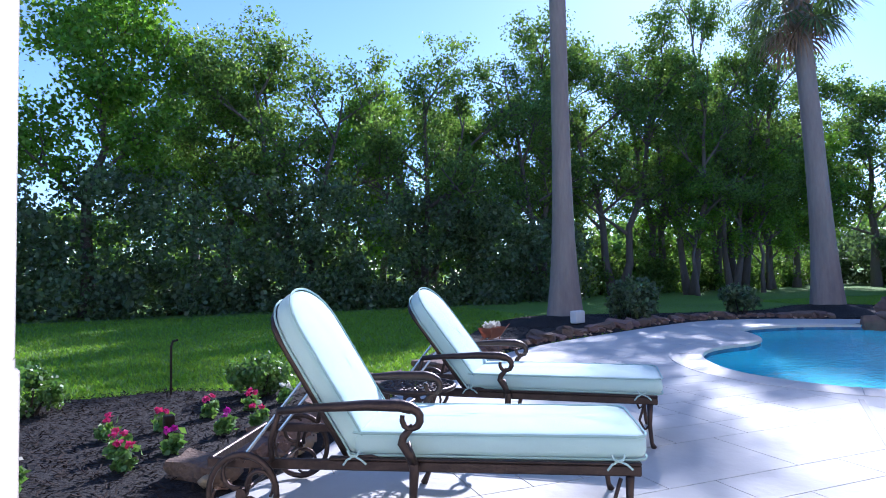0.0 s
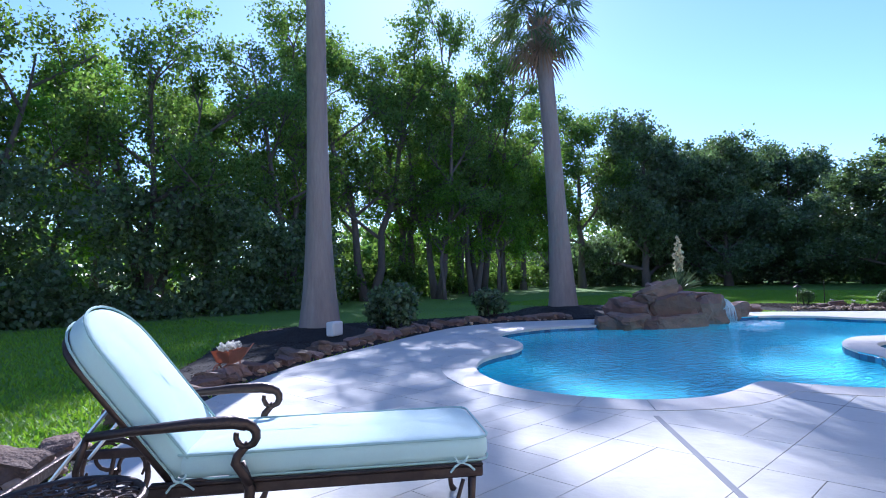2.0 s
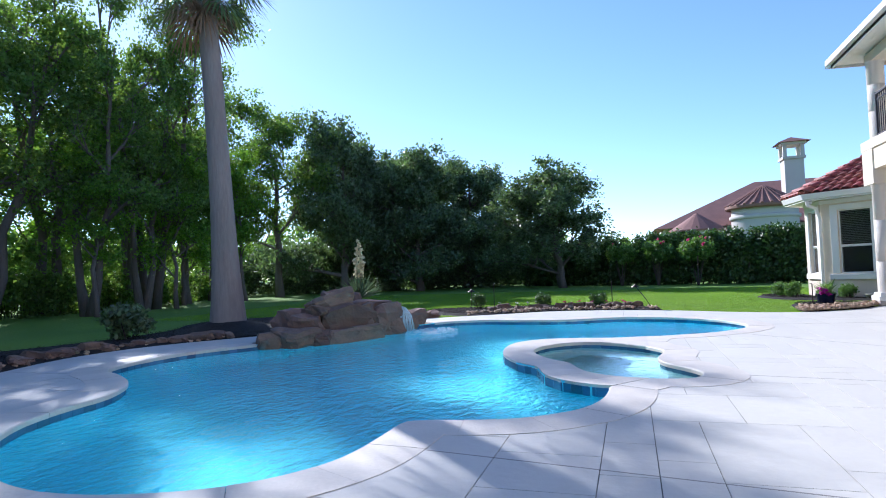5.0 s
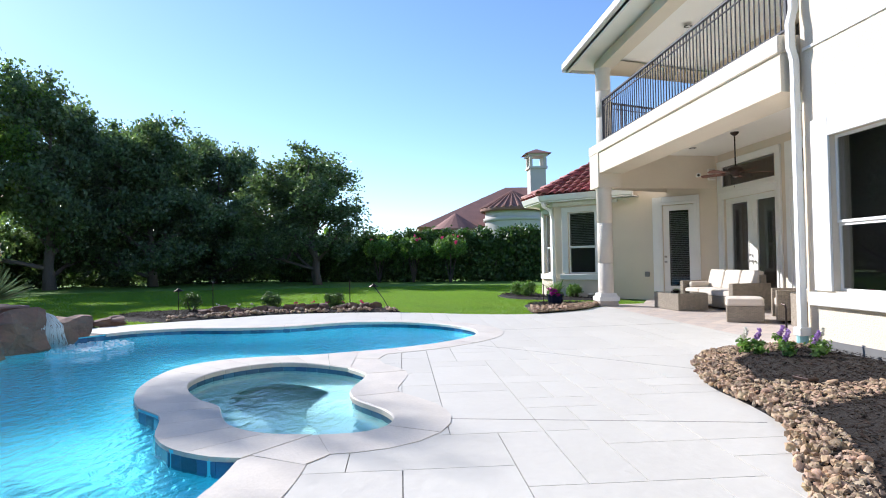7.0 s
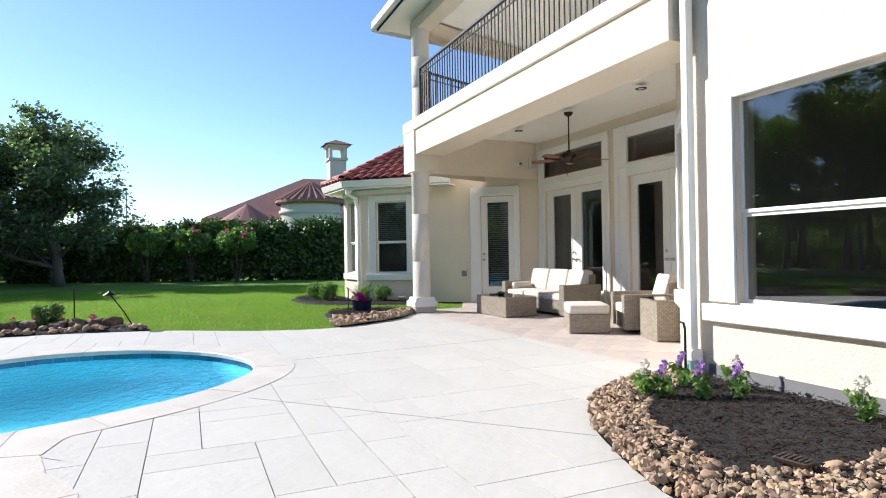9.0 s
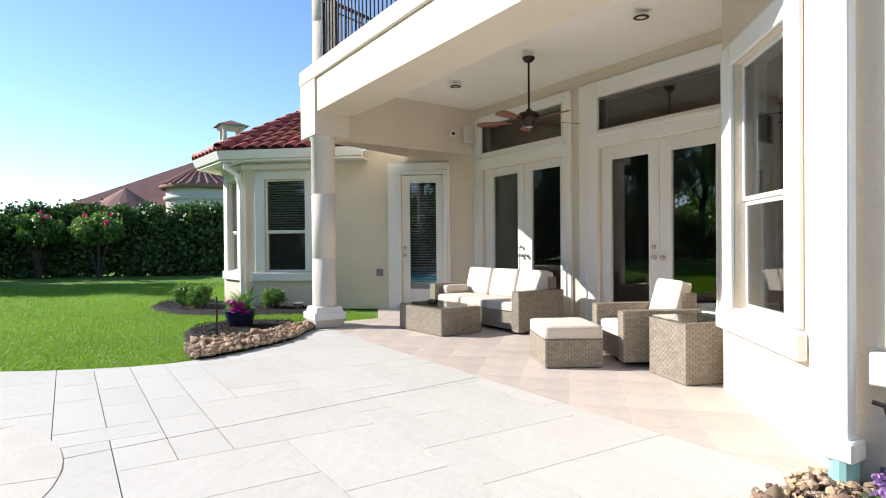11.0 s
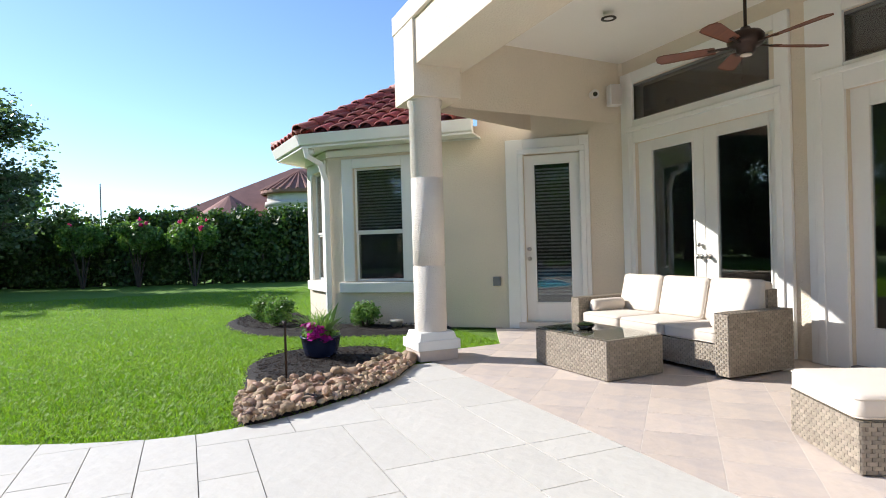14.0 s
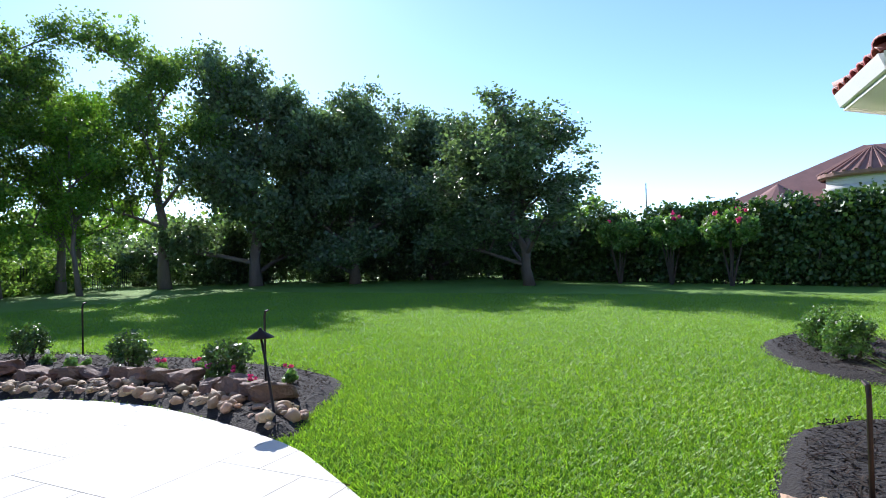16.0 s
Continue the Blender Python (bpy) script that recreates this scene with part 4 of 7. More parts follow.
def column(name, at, z0, z1, base, label):
    c = thing(name, (at[0], at[1], z0), label=label, category="column", group="columns")
    h = z1 - z0
    bm = bmesh.new()
    prof = []
    cuts = [h * 0.36, h * 0.70]
    zs = sorted([0.3 if base else 0.02, h - 0.06] + [q + e for q in cuts for e in (-0.012, -0.006, 0.006, 0.012)])
    for z in zs:
        groove = any(abs(z - q) < 0.007 for q in cuts)
        prof.append((0.178 if groove else 0.188, z))
    prof += [(0.205, h - 0.05), (0.205, h)]
    lathe(bm, prof, 32)
    part("shaft", bm, CAST, c, "rough cast stone shaft", True)
    if base:
        bm = bmesh.new()
        box(bm, -0.235, -0.235, 0.0, 0.235, 0.235, 0.13, 0.006)
        part("plinth", bm, PORCH, c, "tan tiled plinth")
        bm = bmesh.new()
        r = box(bm, -0.26, -0.26, 0.13, 0.26, 0.26, 0.32)
        for vv in bm.verts:
            if vv.co.z > 0.3:
                vv.co.x *= 0.78
                vv.co.y *= 0.78
        for vv in list(bm.verts):
            pass
        ex = bmesh.ops.extrude_face_region(bm, geom=[f for f in bm.faces if f.normal.z < -0.5])
        bmesh.ops.translate(bm, verts=[g for g in ex["geom"] if isinstance(g, bmesh.types.BMVert)], vec=(0, 0, 0.0))
        for vv in bm.verts:
            if vv.co.z < 0.14:
                vv.co.z = 0.13
        box(bm, -0.26, -0.26, 0.125, 0.26, 0.26, 0.235, 0.006)
        part("base_cap", bm, TRIM, c, "white chamfered base cap")
    return c


column("porch_column", (21.04, -4.94), 0.0, 3.0, True, "round cast stone porch column on a white base")
column("balcony_column", (21.04, -4.98), 4.1, 6.06, False, "round cast stone column on the balcony")
pier = thing("stucco_pier", (-0.19, 1.72, 0), 8, "rough white stucco pier beside the flower bed", "pier")
bm = bmesh.new()
box(bm, -0.26, -0.25, 0.9, 0.26, 0.25, 4.2, 0.012)
part("shaft", bm, STUCCO, pier)
bm = bmesh.new()
box(bm, -0.275, -0.265, -0.02, 0.275, 0.265, 0.87, 0.015)
box(bm, -0.26, -0.25, 0.86, 0.26, 0.25, 0.905, 0.0)
part("base", bm, STUCCO, pier)

# balcony railing
rail = thing("railing", (0, 0, 0), label="black iron balcony railing", category="railing")
bm = bmesh.new()
box(bm, -0.009, -0.009, 4.22, 0.009, 0.009, 5.2)
BALUSTER = finish(bm, "baluster", RAIL)
runs = [((13.7, -4.9), (20.86, -4.9)), ((21.1, -5.2), (21.95, -7.3))]
for a, b in runs:
    a, b = Vector(a), Vector(b)
    d = (b - a).normalized()
    ang = math.atan2(d.y, d.x)
    m = Matrix.Translation((a.x, a.y, 0)) @ Matrix.Rotation(ang, 4, "Z")
    ln = (b - a).length
    for z, t, w in ((4.2, 0.035, 0.02), (5.06, 0.02, 0.014), (5.2, 0.045, 0.028)):
        bm = bmesh.new()
        box(bm, 0, -w, z - t / 2, ln, w, z + t / 2, 0.004, m)
        part("rail_bar", bm, RAIL, rail)
    for q in (0.0, ln):
        bm = bmesh.new()
        box(bm, q - 0.025, -0.025, 4.12, q + 0.025, 0.025, 5.24, 0.003, m)
        part("post", bm, RAIL, rail)
    n = int(ln / 0.118)
    for i in range(1, n):
        piece("baluster", BALUSTER, rail, m @ Matrix.Translation((ln * i / n, 0, 0)))

# downspouts


def downspout(pts, foot, label):
    ds = thing("downspout", (0, 0, 0), label=label, category="downspout")
    bm = bmesh.new()
    rings = tube(bm, pts, 0.062, 4)
    bmesh.ops.bevel(bm, geom=[e for e in bm.edges], offset=0.008, segments=1, affect="EDGES")
    part("pipe", bm, TRIM, ds)
    if foot:
        bm = bmesh.new()
        tube(bm, [(*foot, -0.02), (*foot, 0.17)], 0.07, 14)
        part("drain_fitting", bm, PVC, ds, "teal plastic drain fitting")
        bm = bmesh.new()
        box(bm, foot[0] - 0.075, foot[1] - 0.075, 0.16, foot[0] + 0.075, foot[1] + 0.075, 0.27, 0.01)
        part("collar", bm, TRIM, ds)
    return ds


downspout([(13.53, -4.87, 0.2), (13.53, -4.87, 3.72), (13.53, -4.82, 3.9), (13.53, -4.82, 4.2), (13.53, -4.87, 4.4), (13.53, -4.87, 7.0)], (13.53, -4.87), "white square downspout on the bay corner")
o = Vector((BC[0] - 0.10, BC[1] + 0.06))
downspout([(o.x, o.y, 0.03), (o.x, o.y, 2.45), (o.x - 0.03, o.y + 0.1, 2.75), (o.x - 0.12, o.y + 0.33, 2.85), (o.x - 0.13, o.y + 0.36, 3.05)], None, "white square downspout on the bay window corner")

# bay eaves and red tile roof
wall("wall_diagonal_top", (21.5, -8.25), 49, 2.2, 3.18, 3.9, 0.25, label="beige stucco wall over the side door")
nD, nN = Vector((-math.sin(radians(49)), math.cos(radians(49)))), Vector((-math.sin(radians(5)), math.cos(radians(5))))
nE = Vector((math.sin(radians(42)), math.cos(radians(42))))
OVER = 0.5


def meet(p, n, q, k):
    """Where two plan lines meet, each given by a point and its normal."""
    det = n.x * k.y - n.y * k.x
    a, b = p.dot(n), q.dot(k)
    return Vector(((a * k.y - b * n.y) / det, (n.x * b - k.x * a) / det))


bc, be, bf = Vector(BC), Vector(BE), Vector(BF)
start = Vector((21.5, -8.25)) + 2.15 * Vector((math.cos(radians(49)), math.sin(radians(49))))
E1 = meet(bc + nD * OVER, nD, bc + nN * OVER, nN)
E2 = meet(be + nN * OVER, nN, be + nE * OVER, nE)
E0 = start + nD * OVER
E3 = bf + nE * OVER
bm = bmesh.new()
prism(bm, [tuple(p) for p in (E0, E1, E2, E3, bf, be, bc, start)][::-1], 2.97, 3.0)
part("bay_soffit", bm, TRIM, house, "white bay soffit")
bm = bmesh.new()
for a, b in ((E0, E1), (E1, E2), (E2, E3)):
    d = (b - a).normalized()
    m = Matrix.Translation((a.x, a.y, 0)) @ Matrix.Rotation(math.atan2(d.y, d.x), 4, "Z")
    ln = (b - a).length
    vs = [bm.verts.new(m @ Vector(p)) for x in (0.0, ln) for p in ((x, -0.06, 2.99), (x, 0.04, 3.02), (x, 0.09, 3.15), (x, 0.10, 3.18), (x, -0.06, 3.18))]
    for i in range(5):
        j = (i + 1) % 5
        bm.faces.new((vs[i], vs[j], vs[5 + j], vs[5 + i]))
    bm.faces.new(vs[:5][::-1])
    bm.faces.new(vs[5:])
part("bay_gutter", bm, TRIM, house, "white gutter round the bay")
bm = bmesh.new()
for a, b, n in ((start.lerp(bc, 0.24), bc, nD), (bc, be, nN), (be, bf, nE)):
    d = (b - a).normalized()
    m = Matrix.Translation((a.x, a.y, 0)) @ Matrix.Rotation(math.atan2(d.y, d.x), 4, "Z")
    box(bm, 0, 0.002, 2.86, (b - a).length, 0.03, 2.97, 0.004, m)
part("frieze", bm, TRIM, house)
SLOPE = math.tan(radians(27))
roof = new("roof_bay")
roof.parent = house
tagged(roof, "red clay barrel tile roof over the bay")
EAVES = [(E0, nD), (E1, nN), (E2, nE)]


def inward(p, k):
    return -(p - EAVES[k][0]).dot(EAVES[k][1])


bm = bmesh.new()
top = 4.6
hip = []
for (p, n), (q, k) in zip(EAVES, EAVES[1:]):
    hip.append(meet(p - n * top, n, q - k * top, k))
z1 = 3.19 + top * SLOPE
pts = [(E0, 3.19), (E1, 3.19), (E2, 3.19), (E3, 3.19), (E0 - nD * top, z1), (hip[0], z1), (hip[1], z1), (E3 - nE * top, z1)]
v = [bm.verts.new((p.x, p.y, z - 0.02)) for p, z in pts]
for f in ((0, 1, 5, 4), (1, 2, 6, 5), (2, 3, 7, 6)):
    bm.faces.new([v[i] for i in f])
part("roof_deck", bm, ROOF_TILE, roof)
bm = bmesh.new()
W, LN = 0.125, 0.43
prof = [(W * math.cos(math.pi * k / 6), 0.085 * math.sin(math.pi * k / 6)) for k in range(7)]
vs = [[bm.verts.new((x * (1 if e == 0 else 0.82), e * LN, z * (1 if e == 0 else 0.82) + (0.035 if e == 0 else 0.0))) for x, z in prof] for e in (0, 1)]
lip = [bm.verts.new((x * 0.86, 0.0, z * 0.84 + 0.03)) for x, z in prof]
for i in range(6):
    bm.faces.new((vs[0][i], vs[0][i + 1], vs[1][i + 1], vs[1][i]))
    bm.faces.new((vs[0][i + 1], vs[0][i], lip[i], lip[i + 1]))
BARREL = finish(bm, "roof_tile", ROOF_TILE, True)
for k, (p, n) in enumerate(EAVES):
    d = Vector((n.y, -n.x))
    ln = (E1 - E0, E2 - E1, E3 - E2)[k].length
    ang = math.atan2(d.y, d.x)
    cols = int(ln / 0.262) + 24
    for r in range(13):
        run = -0.06 + r * 0.355 * math.cos(radians(27))
        for c in range(-12 if k else 0, cols):
            q = p + d * (0.13 + c * 0.262) - n * (run + 0.15)
            mine = inward(q, k)
            if any(inward(q, j) < mine - 0.06 for j in range(3) if j != k) or (k == 0 and q.x < 21.2):
                continue
            if r > 9 and k == 2 or (k == 2 and c > 6):
                continue
            base = p + d * (0.13 + c * 0.262) - n * run
            m = Matrix.Translation((base.x, base.y, 3.2 + run * SLOPE)) @ Matrix.Rotation(ang, 4, "Z") @ Matrix.Rotation(math.pi, 4, "Z") @ Matrix.Rotation(radians(-27 - 3 + 4), 4, "X")
            m = Matrix.Translation((base.x, base.y, 3.2 + run * SLOPE)) @ Matrix.Rotation(ang + math.pi, 4, "Z") @ Matrix.Rotation(radians(27), 4, "X")
            piece("roof_tile", BARREL, roof, m)
for p, q in ((E1, hip[0]), (E2, hip[1])):
    d = Vector((q.x - p.x, q.y - p.y, top * SLOPE))
    for i in range(int(d.length / 0.36)):
        at = Vector((p.x, p.y, 3.25)) + d * ((i * 0.36 - 0.06) / d.length)
        piece("ridge_tile", BARREL, roof, Matrix.Translation(at) @ d.to_track_quat("Y", "Z").to_matrix().to_4x4() @ Matrix.Diagonal((1.15, 1, 1.15, 1)))


# ---- loungers ----
def arc(c, r, a0, a1, n, plane="xz", y=0.0):
    out = []
    for k in range(n + 1):
        a = radians(a0 + (a1 - a0) * k / n)
        out.append((c[0] + r * math.cos(a), y, c[1] + r * math.sin(a)))
    return out


def cushion_mesh(bm, loop, thick, m, puff=0.03, edge=0.03):
    """A boxed cushion over a plan outline, with soft rims and a crowned top."""
    xs, ys = [p[0] for p in loop], [p[1] for p in loop]
    cx, cy, hx, hy = (min(xs) + max(xs)) / 2, (min(ys) + max(ys)) / 2, (max(xs) - min(xs)) / 2, (max(ys) - min(ys)) / 2
    low = min(hx, hy)
    rows = [(edge, 0.0), (edge * 0.3, edge * 0.25), (0.0, edge), (0.0, thick - edge), (edge * 0.3, thick - edge * 0.25), (edge, thick)]
    rows += [(edge + (low * 0.92 - edge) * q, thick + puff * math.sin(q * math.pi / 2)) for q in (0.2, 0.45, 0.7, 1.0)]
    rings = []
    for ins, z in rows:
        kx, ky = 1 - ins / hx, 1 - ins / hy
        rings.append([bm.verts.new(m @ Vector((cx + (x - cx) * kx, cy + (y - cy) * ky,
                                               z + 0.006 * noise.noise(Vector((x * 5, y * 5, z * 9)))))) for x, y in loop])
    for a, b in zip(rings, rings[1:]):
        for i in range(len(a)):
            j = (i + 1) % len(a)
            bm.faces.new((a[i], a[j], b[j], b[i]))
    bm.faces.new(rings[-1])
    bm.faces.new(rings[0][::-1])
    bmesh.ops.recalc_face_normals(bm, faces=bm.faces[:])


def cord(bm, loop, z, m, r=0.006):
    pts = [m @ Vector((x, y, z)) for x, y in loop]
    tube(bm, pts + [pts[0]], r, 5, False)


def rounded_rect(x0, y0, x1, y1, r, n=4):
    out = []
    for cx, cy, a in ((x1 - r, y1 - r, 0), (x0 + r, y1 - r, 90), (x0 + r, y0 + r, 180), (x1 - r, y0 + r, 270)):
        out += [(cx + r * math.cos(radians(a + 90 * k / n)), cy + r * math.sin(radians(a + 90 * k / n))) for k in range(n + 1)]
    return out


def lounger(at, rz, label, rise=54):
    """A cast metal chaise with wheels: x runs from head to foot, arms' fronts at x = 0."""
    L = thing("sun_lounger", at, rz, label, "lounger", "sun loungers by the pool")
    hw = 0.325
    # side rails and cross slats
    for s in (-1, 1):
        bm = bmesh.new()
        box(bm, -1.0, s * hw - 0.014, 0.27, 1.02, s * hw + 0.014, 0.315, 0.006)
        box(bm, -0.4, s * hw - 0.02, 0.315, 1.02, s * hw + 0.02, 0.327, 0.004)
        part("side_rail", bm, IRON, L)
    for x in (0.995, -1.0):
        bm = bmesh.new()
        box(bm, x, -hw, 0.27, x + 0.025, hw, 0.318, 0.005)
        part("end_rail", bm, IRON, L)
    for k in range(9):
        bm = bmesh.new()
        x = -0.25 + k * 0.15
        box(bm, x, -hw, 0.305, x + 0.05, hw, 0.318, 0.003)
        part("slat", bm, IRON, L)
    # legs: turned at the foot end, cabriole under the arms
    for s in (-1, 1):
        bm = bmesh.new()
        tube(bm, [(0.97, s * hw, 0.27), (0.965, s * hw, 0.14), (0.975, s * hw, 0.03), (0.99, s * hw, 0.0)], [0.02, 0.015, 0.013, 0.02], 8)
        tube(bm, [(0.93, s * hw, 0.26), (0.90, s * hw, 0.17), (0.93, s * hw, 0.11), (0.955, s * hw, 0.13)], 0.009, 6)
        part("leg", bm, IRON, L, smooth=True)
        bm = bmesh.new()
        tube(bm, [(-0.03, s * (hw + 0.045), 0.40), (0.01, s * (hw + 0.045), 0.30), (0.0, s * (hw + 0.04), 0.16), (-0.03, s * (hw + 0.03), 0.05), (-0.055, s * (hw + 0.03), 0.0)], [0.022, 0.024, 0.018, 0.014, 0.02], 8)
        part("leg", bm, IRON, L, smooth=True)
        # arm: flat topped bar that curls into a scroll, and its post
        bm = bmesh.new()
        y = s * (hw + 0.065)
        pts = [(-0.62, y, 0.575), (-0.45, y, 0.59), (-0.2, y, 0.603), (-0.05, y, 0.603), (0.0, y, 0.592)] + arc((0.0, 0.548), 0.042, 80, -200, 9, y=y)
        tube(bm, pts, [0.017, 0.018, 0.024, 0.027, 0.026] + [0.022 - 0.0012 * i for i in range(10)], 8)
        for v in bm.verts:
            if v.co.x < 0:
                v.co.y = y + (v.co.y - y) * 1.25
        tube(bm, [(0.01, y, 0.52), (-0.035, y, 0.46), (-0.045, y, 0.42), (-0.01, y, 0.36), (0.01, s * (hw + 0.045), 0.31)], [0.015, 0.02, 0.02, 0.022, 0.02], 8)
        tube(bm, [(-0.62, y, 0.575), (-0.66, y, 0.43), (-0.68, s * hw, 0.30)], 0.014, 8)
        tube(bm, [(-0.1, s * hw, 0.3), (-0.2, s * hw, 0.33), (-0.35, s * hw, 0.32)], 0.01, 6)
        for v in bm.verts:
            v.co.z -= 0.042 * min(1, max(0, (v.co.z - 0.36) / 0.15))
        part("arm", bm, IRON, L, smooth=True)
    # wheels with scrolled spokes
    for s in (-1, 1):
        bm = bmesh.new()
        y = s * (hw + 0.06)
        ring = [(-0.8 + 0.165 * math.cos(a), y, 0.18 + 0.165 * math.sin(a)) for a in (2 * math.pi * k / 28 for k in range(29))]
        tube(bm, ring, 0.015, 7, False)
        w = part("wheel", bm, IRON, L, smooth=True)
        for q in range(4):
            a0 = q * 90 + 20
            bm = bmesh.new()
            c = (-0.8 + 0.09 * math.cos(radians(a0)), 0.18 + 0.09 * math.sin(radians(a0)))
            tube(bm, arc(c, 0.065, a0 + 180, a0 - 60, 9, y=y), [0.011] * 5 + [0.009, 0.009, 0.008, 0.008, 0.007], 6)
            part("spoke", bm, IRON, w, smooth=True)
        bm = bmesh.new()
        tube(bm, [(-0.8, y - 0.02, 0.18), (-0.8, y + 0.02, 0.18)], 0.025, 10)
        part("hub", bm, IRON, w)
    bm = bmesh.new()
    tube(bm, [(-0.8, -hw - 0.05, 0.18), (-0.8, hw + 0.05, 0.18)], 0.010, 8)
    tube(bm, [(-0.8, -hw, 0.18), (-0.78, -hw, 0.28)], 0.012, 6)
    tube(bm, [(-0.8, hw, 0.18), (-0.78, hw, 0.28)], 0.012, 6)
    part("axle", bm, IRON, L)
    # backrest frame, its prop and cushions
    tilt = radians(rise)
    hinge = Vector((-0.30, 0, 0.315))
    M = Matrix.Translation(hinge) @ Matrix(((-math.cos(tilt), 0, math.sin(tilt), 0), (0, 1, 0, 0), (math.sin(tilt), 0, math.cos(tilt), 0), (0, 0, 0, 1)))
    bm = bmesh.new()
    top = [(0.0, -hw + 0.02), (0.63, -hw + 0.02)] + [(0.63 + 0.15 * math.sin(radians(a)), -(hw - 0.02) * math.cos(radians(a))) for a in range(20, 161, 20)] + [(0.63, hw - 0.02), (0.0, hw - 0.02)]
    tube(bm, [M @ Vector((x, y, -0.012)) for x, y in top], 0.016, 8)
    part("backrest_frame", bm, IRON, L, smooth=True)
    for k in range(5):
        bm = bmesh.new()
        x = 0.1 + k * 0.14
        box(bm, x, -hw + 0.03, -0.018, x + 0.04, hw - 0.03, -0.006, 0.003, M)
        part("back_slat", bm, IRON, L)
    for s in (-1, 1):
        bm = bmesh.new()
        tube(bm, [M @ Vector((0.42, s * 0.22, -0.02)), (-0.86, s * 0.22, 0.30)], 0.009, 6)
        part("prop", bm, CHROME, L, "bright metal prop")
    seat = resample(rounded_rect(-0.32, -0.315, 1.06, 0.315, 0.06), 0.05)
    bm = bmesh.new()
    cushion_mesh(bm, seat, 0.10, Matrix.Translation((0, 0, 0.328)), 0.012)
    cu = part("seat_cushion", bm, FABRIC, L, "pale seafoam cushion", True)
    bm = bmesh.new()
    cord(bm, seat, 0.425, Matrix.Identity(4))
    cord(bm, seat, 0.332, Matrix.Identity(4))
    part("piping", bm, PIPING, cu)
    back = [(0.02, -0.305), (0.02, 0.305)] + [(0.59, 0.315)] + [(0.59 + 0.22 * math.sin(radians(a)) ** 0.8, 0.31 * math.cos(radians(a))) for a in range(15, 166, 15)] + [(0.59, -0.315)]
    back = resample(back, 0.06)
    bm = bmesh.new()
    cushion_mesh(bm, back, 0.10, M, 0.015)
    cu = part("back_cushion", bm, FABRIC, L, "pale seafoam cushion", True)
    bm = bmesh.new()
    cord(bm, back, 0.098, M)
    cord(bm, back, 0.004, M)
    part("piping", bm, PIPING, cu)
    for x, z in ((0.92, 0.33), (-0.28, 0.33)):
        bm = bmesh.new()
        y = -0.335
        for dx, dz in ((-0.05, -0.035), (0.06, -0.03), (0.03, 0.03), (-0.03, 0.028)):
            tube(bm, [(x, y, z), (x + dx * 0.6, y - 0.012, z + dz * 0.3), (x + dx, y - 0.008, z + dz)], 0.005, 5)
        part("tie", bm, FABRIC, cu, "knotted cushion tie")
    L.scale = (1, 1, 1.08)
    return L


lounger((1.75, 2.22, 0), -27.5, "seafoam cushioned chaise lounger with dark cast metal frame", 57)
lounger((2.91, 3.41, 0), -36.6, "seafoam cushioned chaise lounger next to the flower bed", 51)

# pierced cast table between the loungers
tb = thing("side_table", (2.02, 3.12, 0), 20, "round pierced cast metal side table between the loungers", "table")
bm = bmesh.new()
lathe(bm, [(0.235, 0.435), (0.255, 0.43), (0.265, 0.445), (0.255, 0.462), (0.238, 0.458), (0.235, 0.435)], 36)
part("rim", bm, IRON, tb, smooth=True)
for ring_r, n, rr in ((0.06, 6, 0.035), (0.13, 11, 0.038), (0.195, 16, 0.04)):
    for k in range(n):
        a = 2 * math.pi * k / n + ring_r * 9
        c = (ring_r * math.cos(a), ring_r * math.sin(a))
        pts = [(c[0] + rr * math.cos(a + t) * (1 - 0.08 * j), c[1] + rr * math.sin(a + t) * (1 - 0.08 * j), 0.452) for j, t in enumerate(q * 0.9 for q in range(7))]
        bm = bmesh.new()
        tube(bm, pts, 0.0085, 5)
        for v in bm.verts:
            v.co.z = 0.452 + (v.co.z - 0.452) * 0.6
        part("scroll", bm, IRON, tb)
for k in range(3):
    a = radians(120 * k + 15)
    bm = bmesh.new()
    pr = [(0.2, 0.44), (0.215, 0.36), (0.16, 0.27), (0.10, 0.2), (0.12, 0.1), (0.2, 0.04), (0.235, 0.0)]
    tube(bm, [(r * math.cos(a), r * math.sin(a), z) for r, z in pr], [0.018, 0.018, 0.014, 0.014, 0.013, 0.014, 0.02], 7)
    part("leg", bm, IRON, tb, smooth=True)


# ---- woven porch furniture ----
def weave(bm, w, h, m, cols=None, rows=None):
    """A field of woven resin strands on a vertical face of w by h, its outward normal +y in the frame m."""
    rows = rows or max(2, round(h / 0.024))
    cols = cols or max(2, round(w / 0.058))
    dw, dh = w / cols, h / rows
    T = m
    for r in range(rows):
        z = (r + 0.5) * dh
        for c in range(cols + 1):
            x0 = c * dw + (dw * 0.5 if r % 2 else 0) - dw * 0.5
            x1 = x0 + dw
            a, b = max(0, x0 + 0.002), min(w, x1 - 0.002)
            if b - a < 0.004:
                continue
            hh = dh * 0.49
            k = (b - a) * 0.22
            xs = (a, a + k, b - k, b)
            ys = (0.001, 0.006, 0.006, 0.001)
            top = [bm.verts.new(T @ Vector((x, y, z + hh))) for x, y in zip(xs, ys)]
            bot = [bm.verts.new(T @ Vector((x, y, z - hh))) for x, y in zip(xs, ys)]
            for i in (0, 1, 2):
                bm.faces.new((bot[i], top[i], top[i + 1], bot[i + 1]))


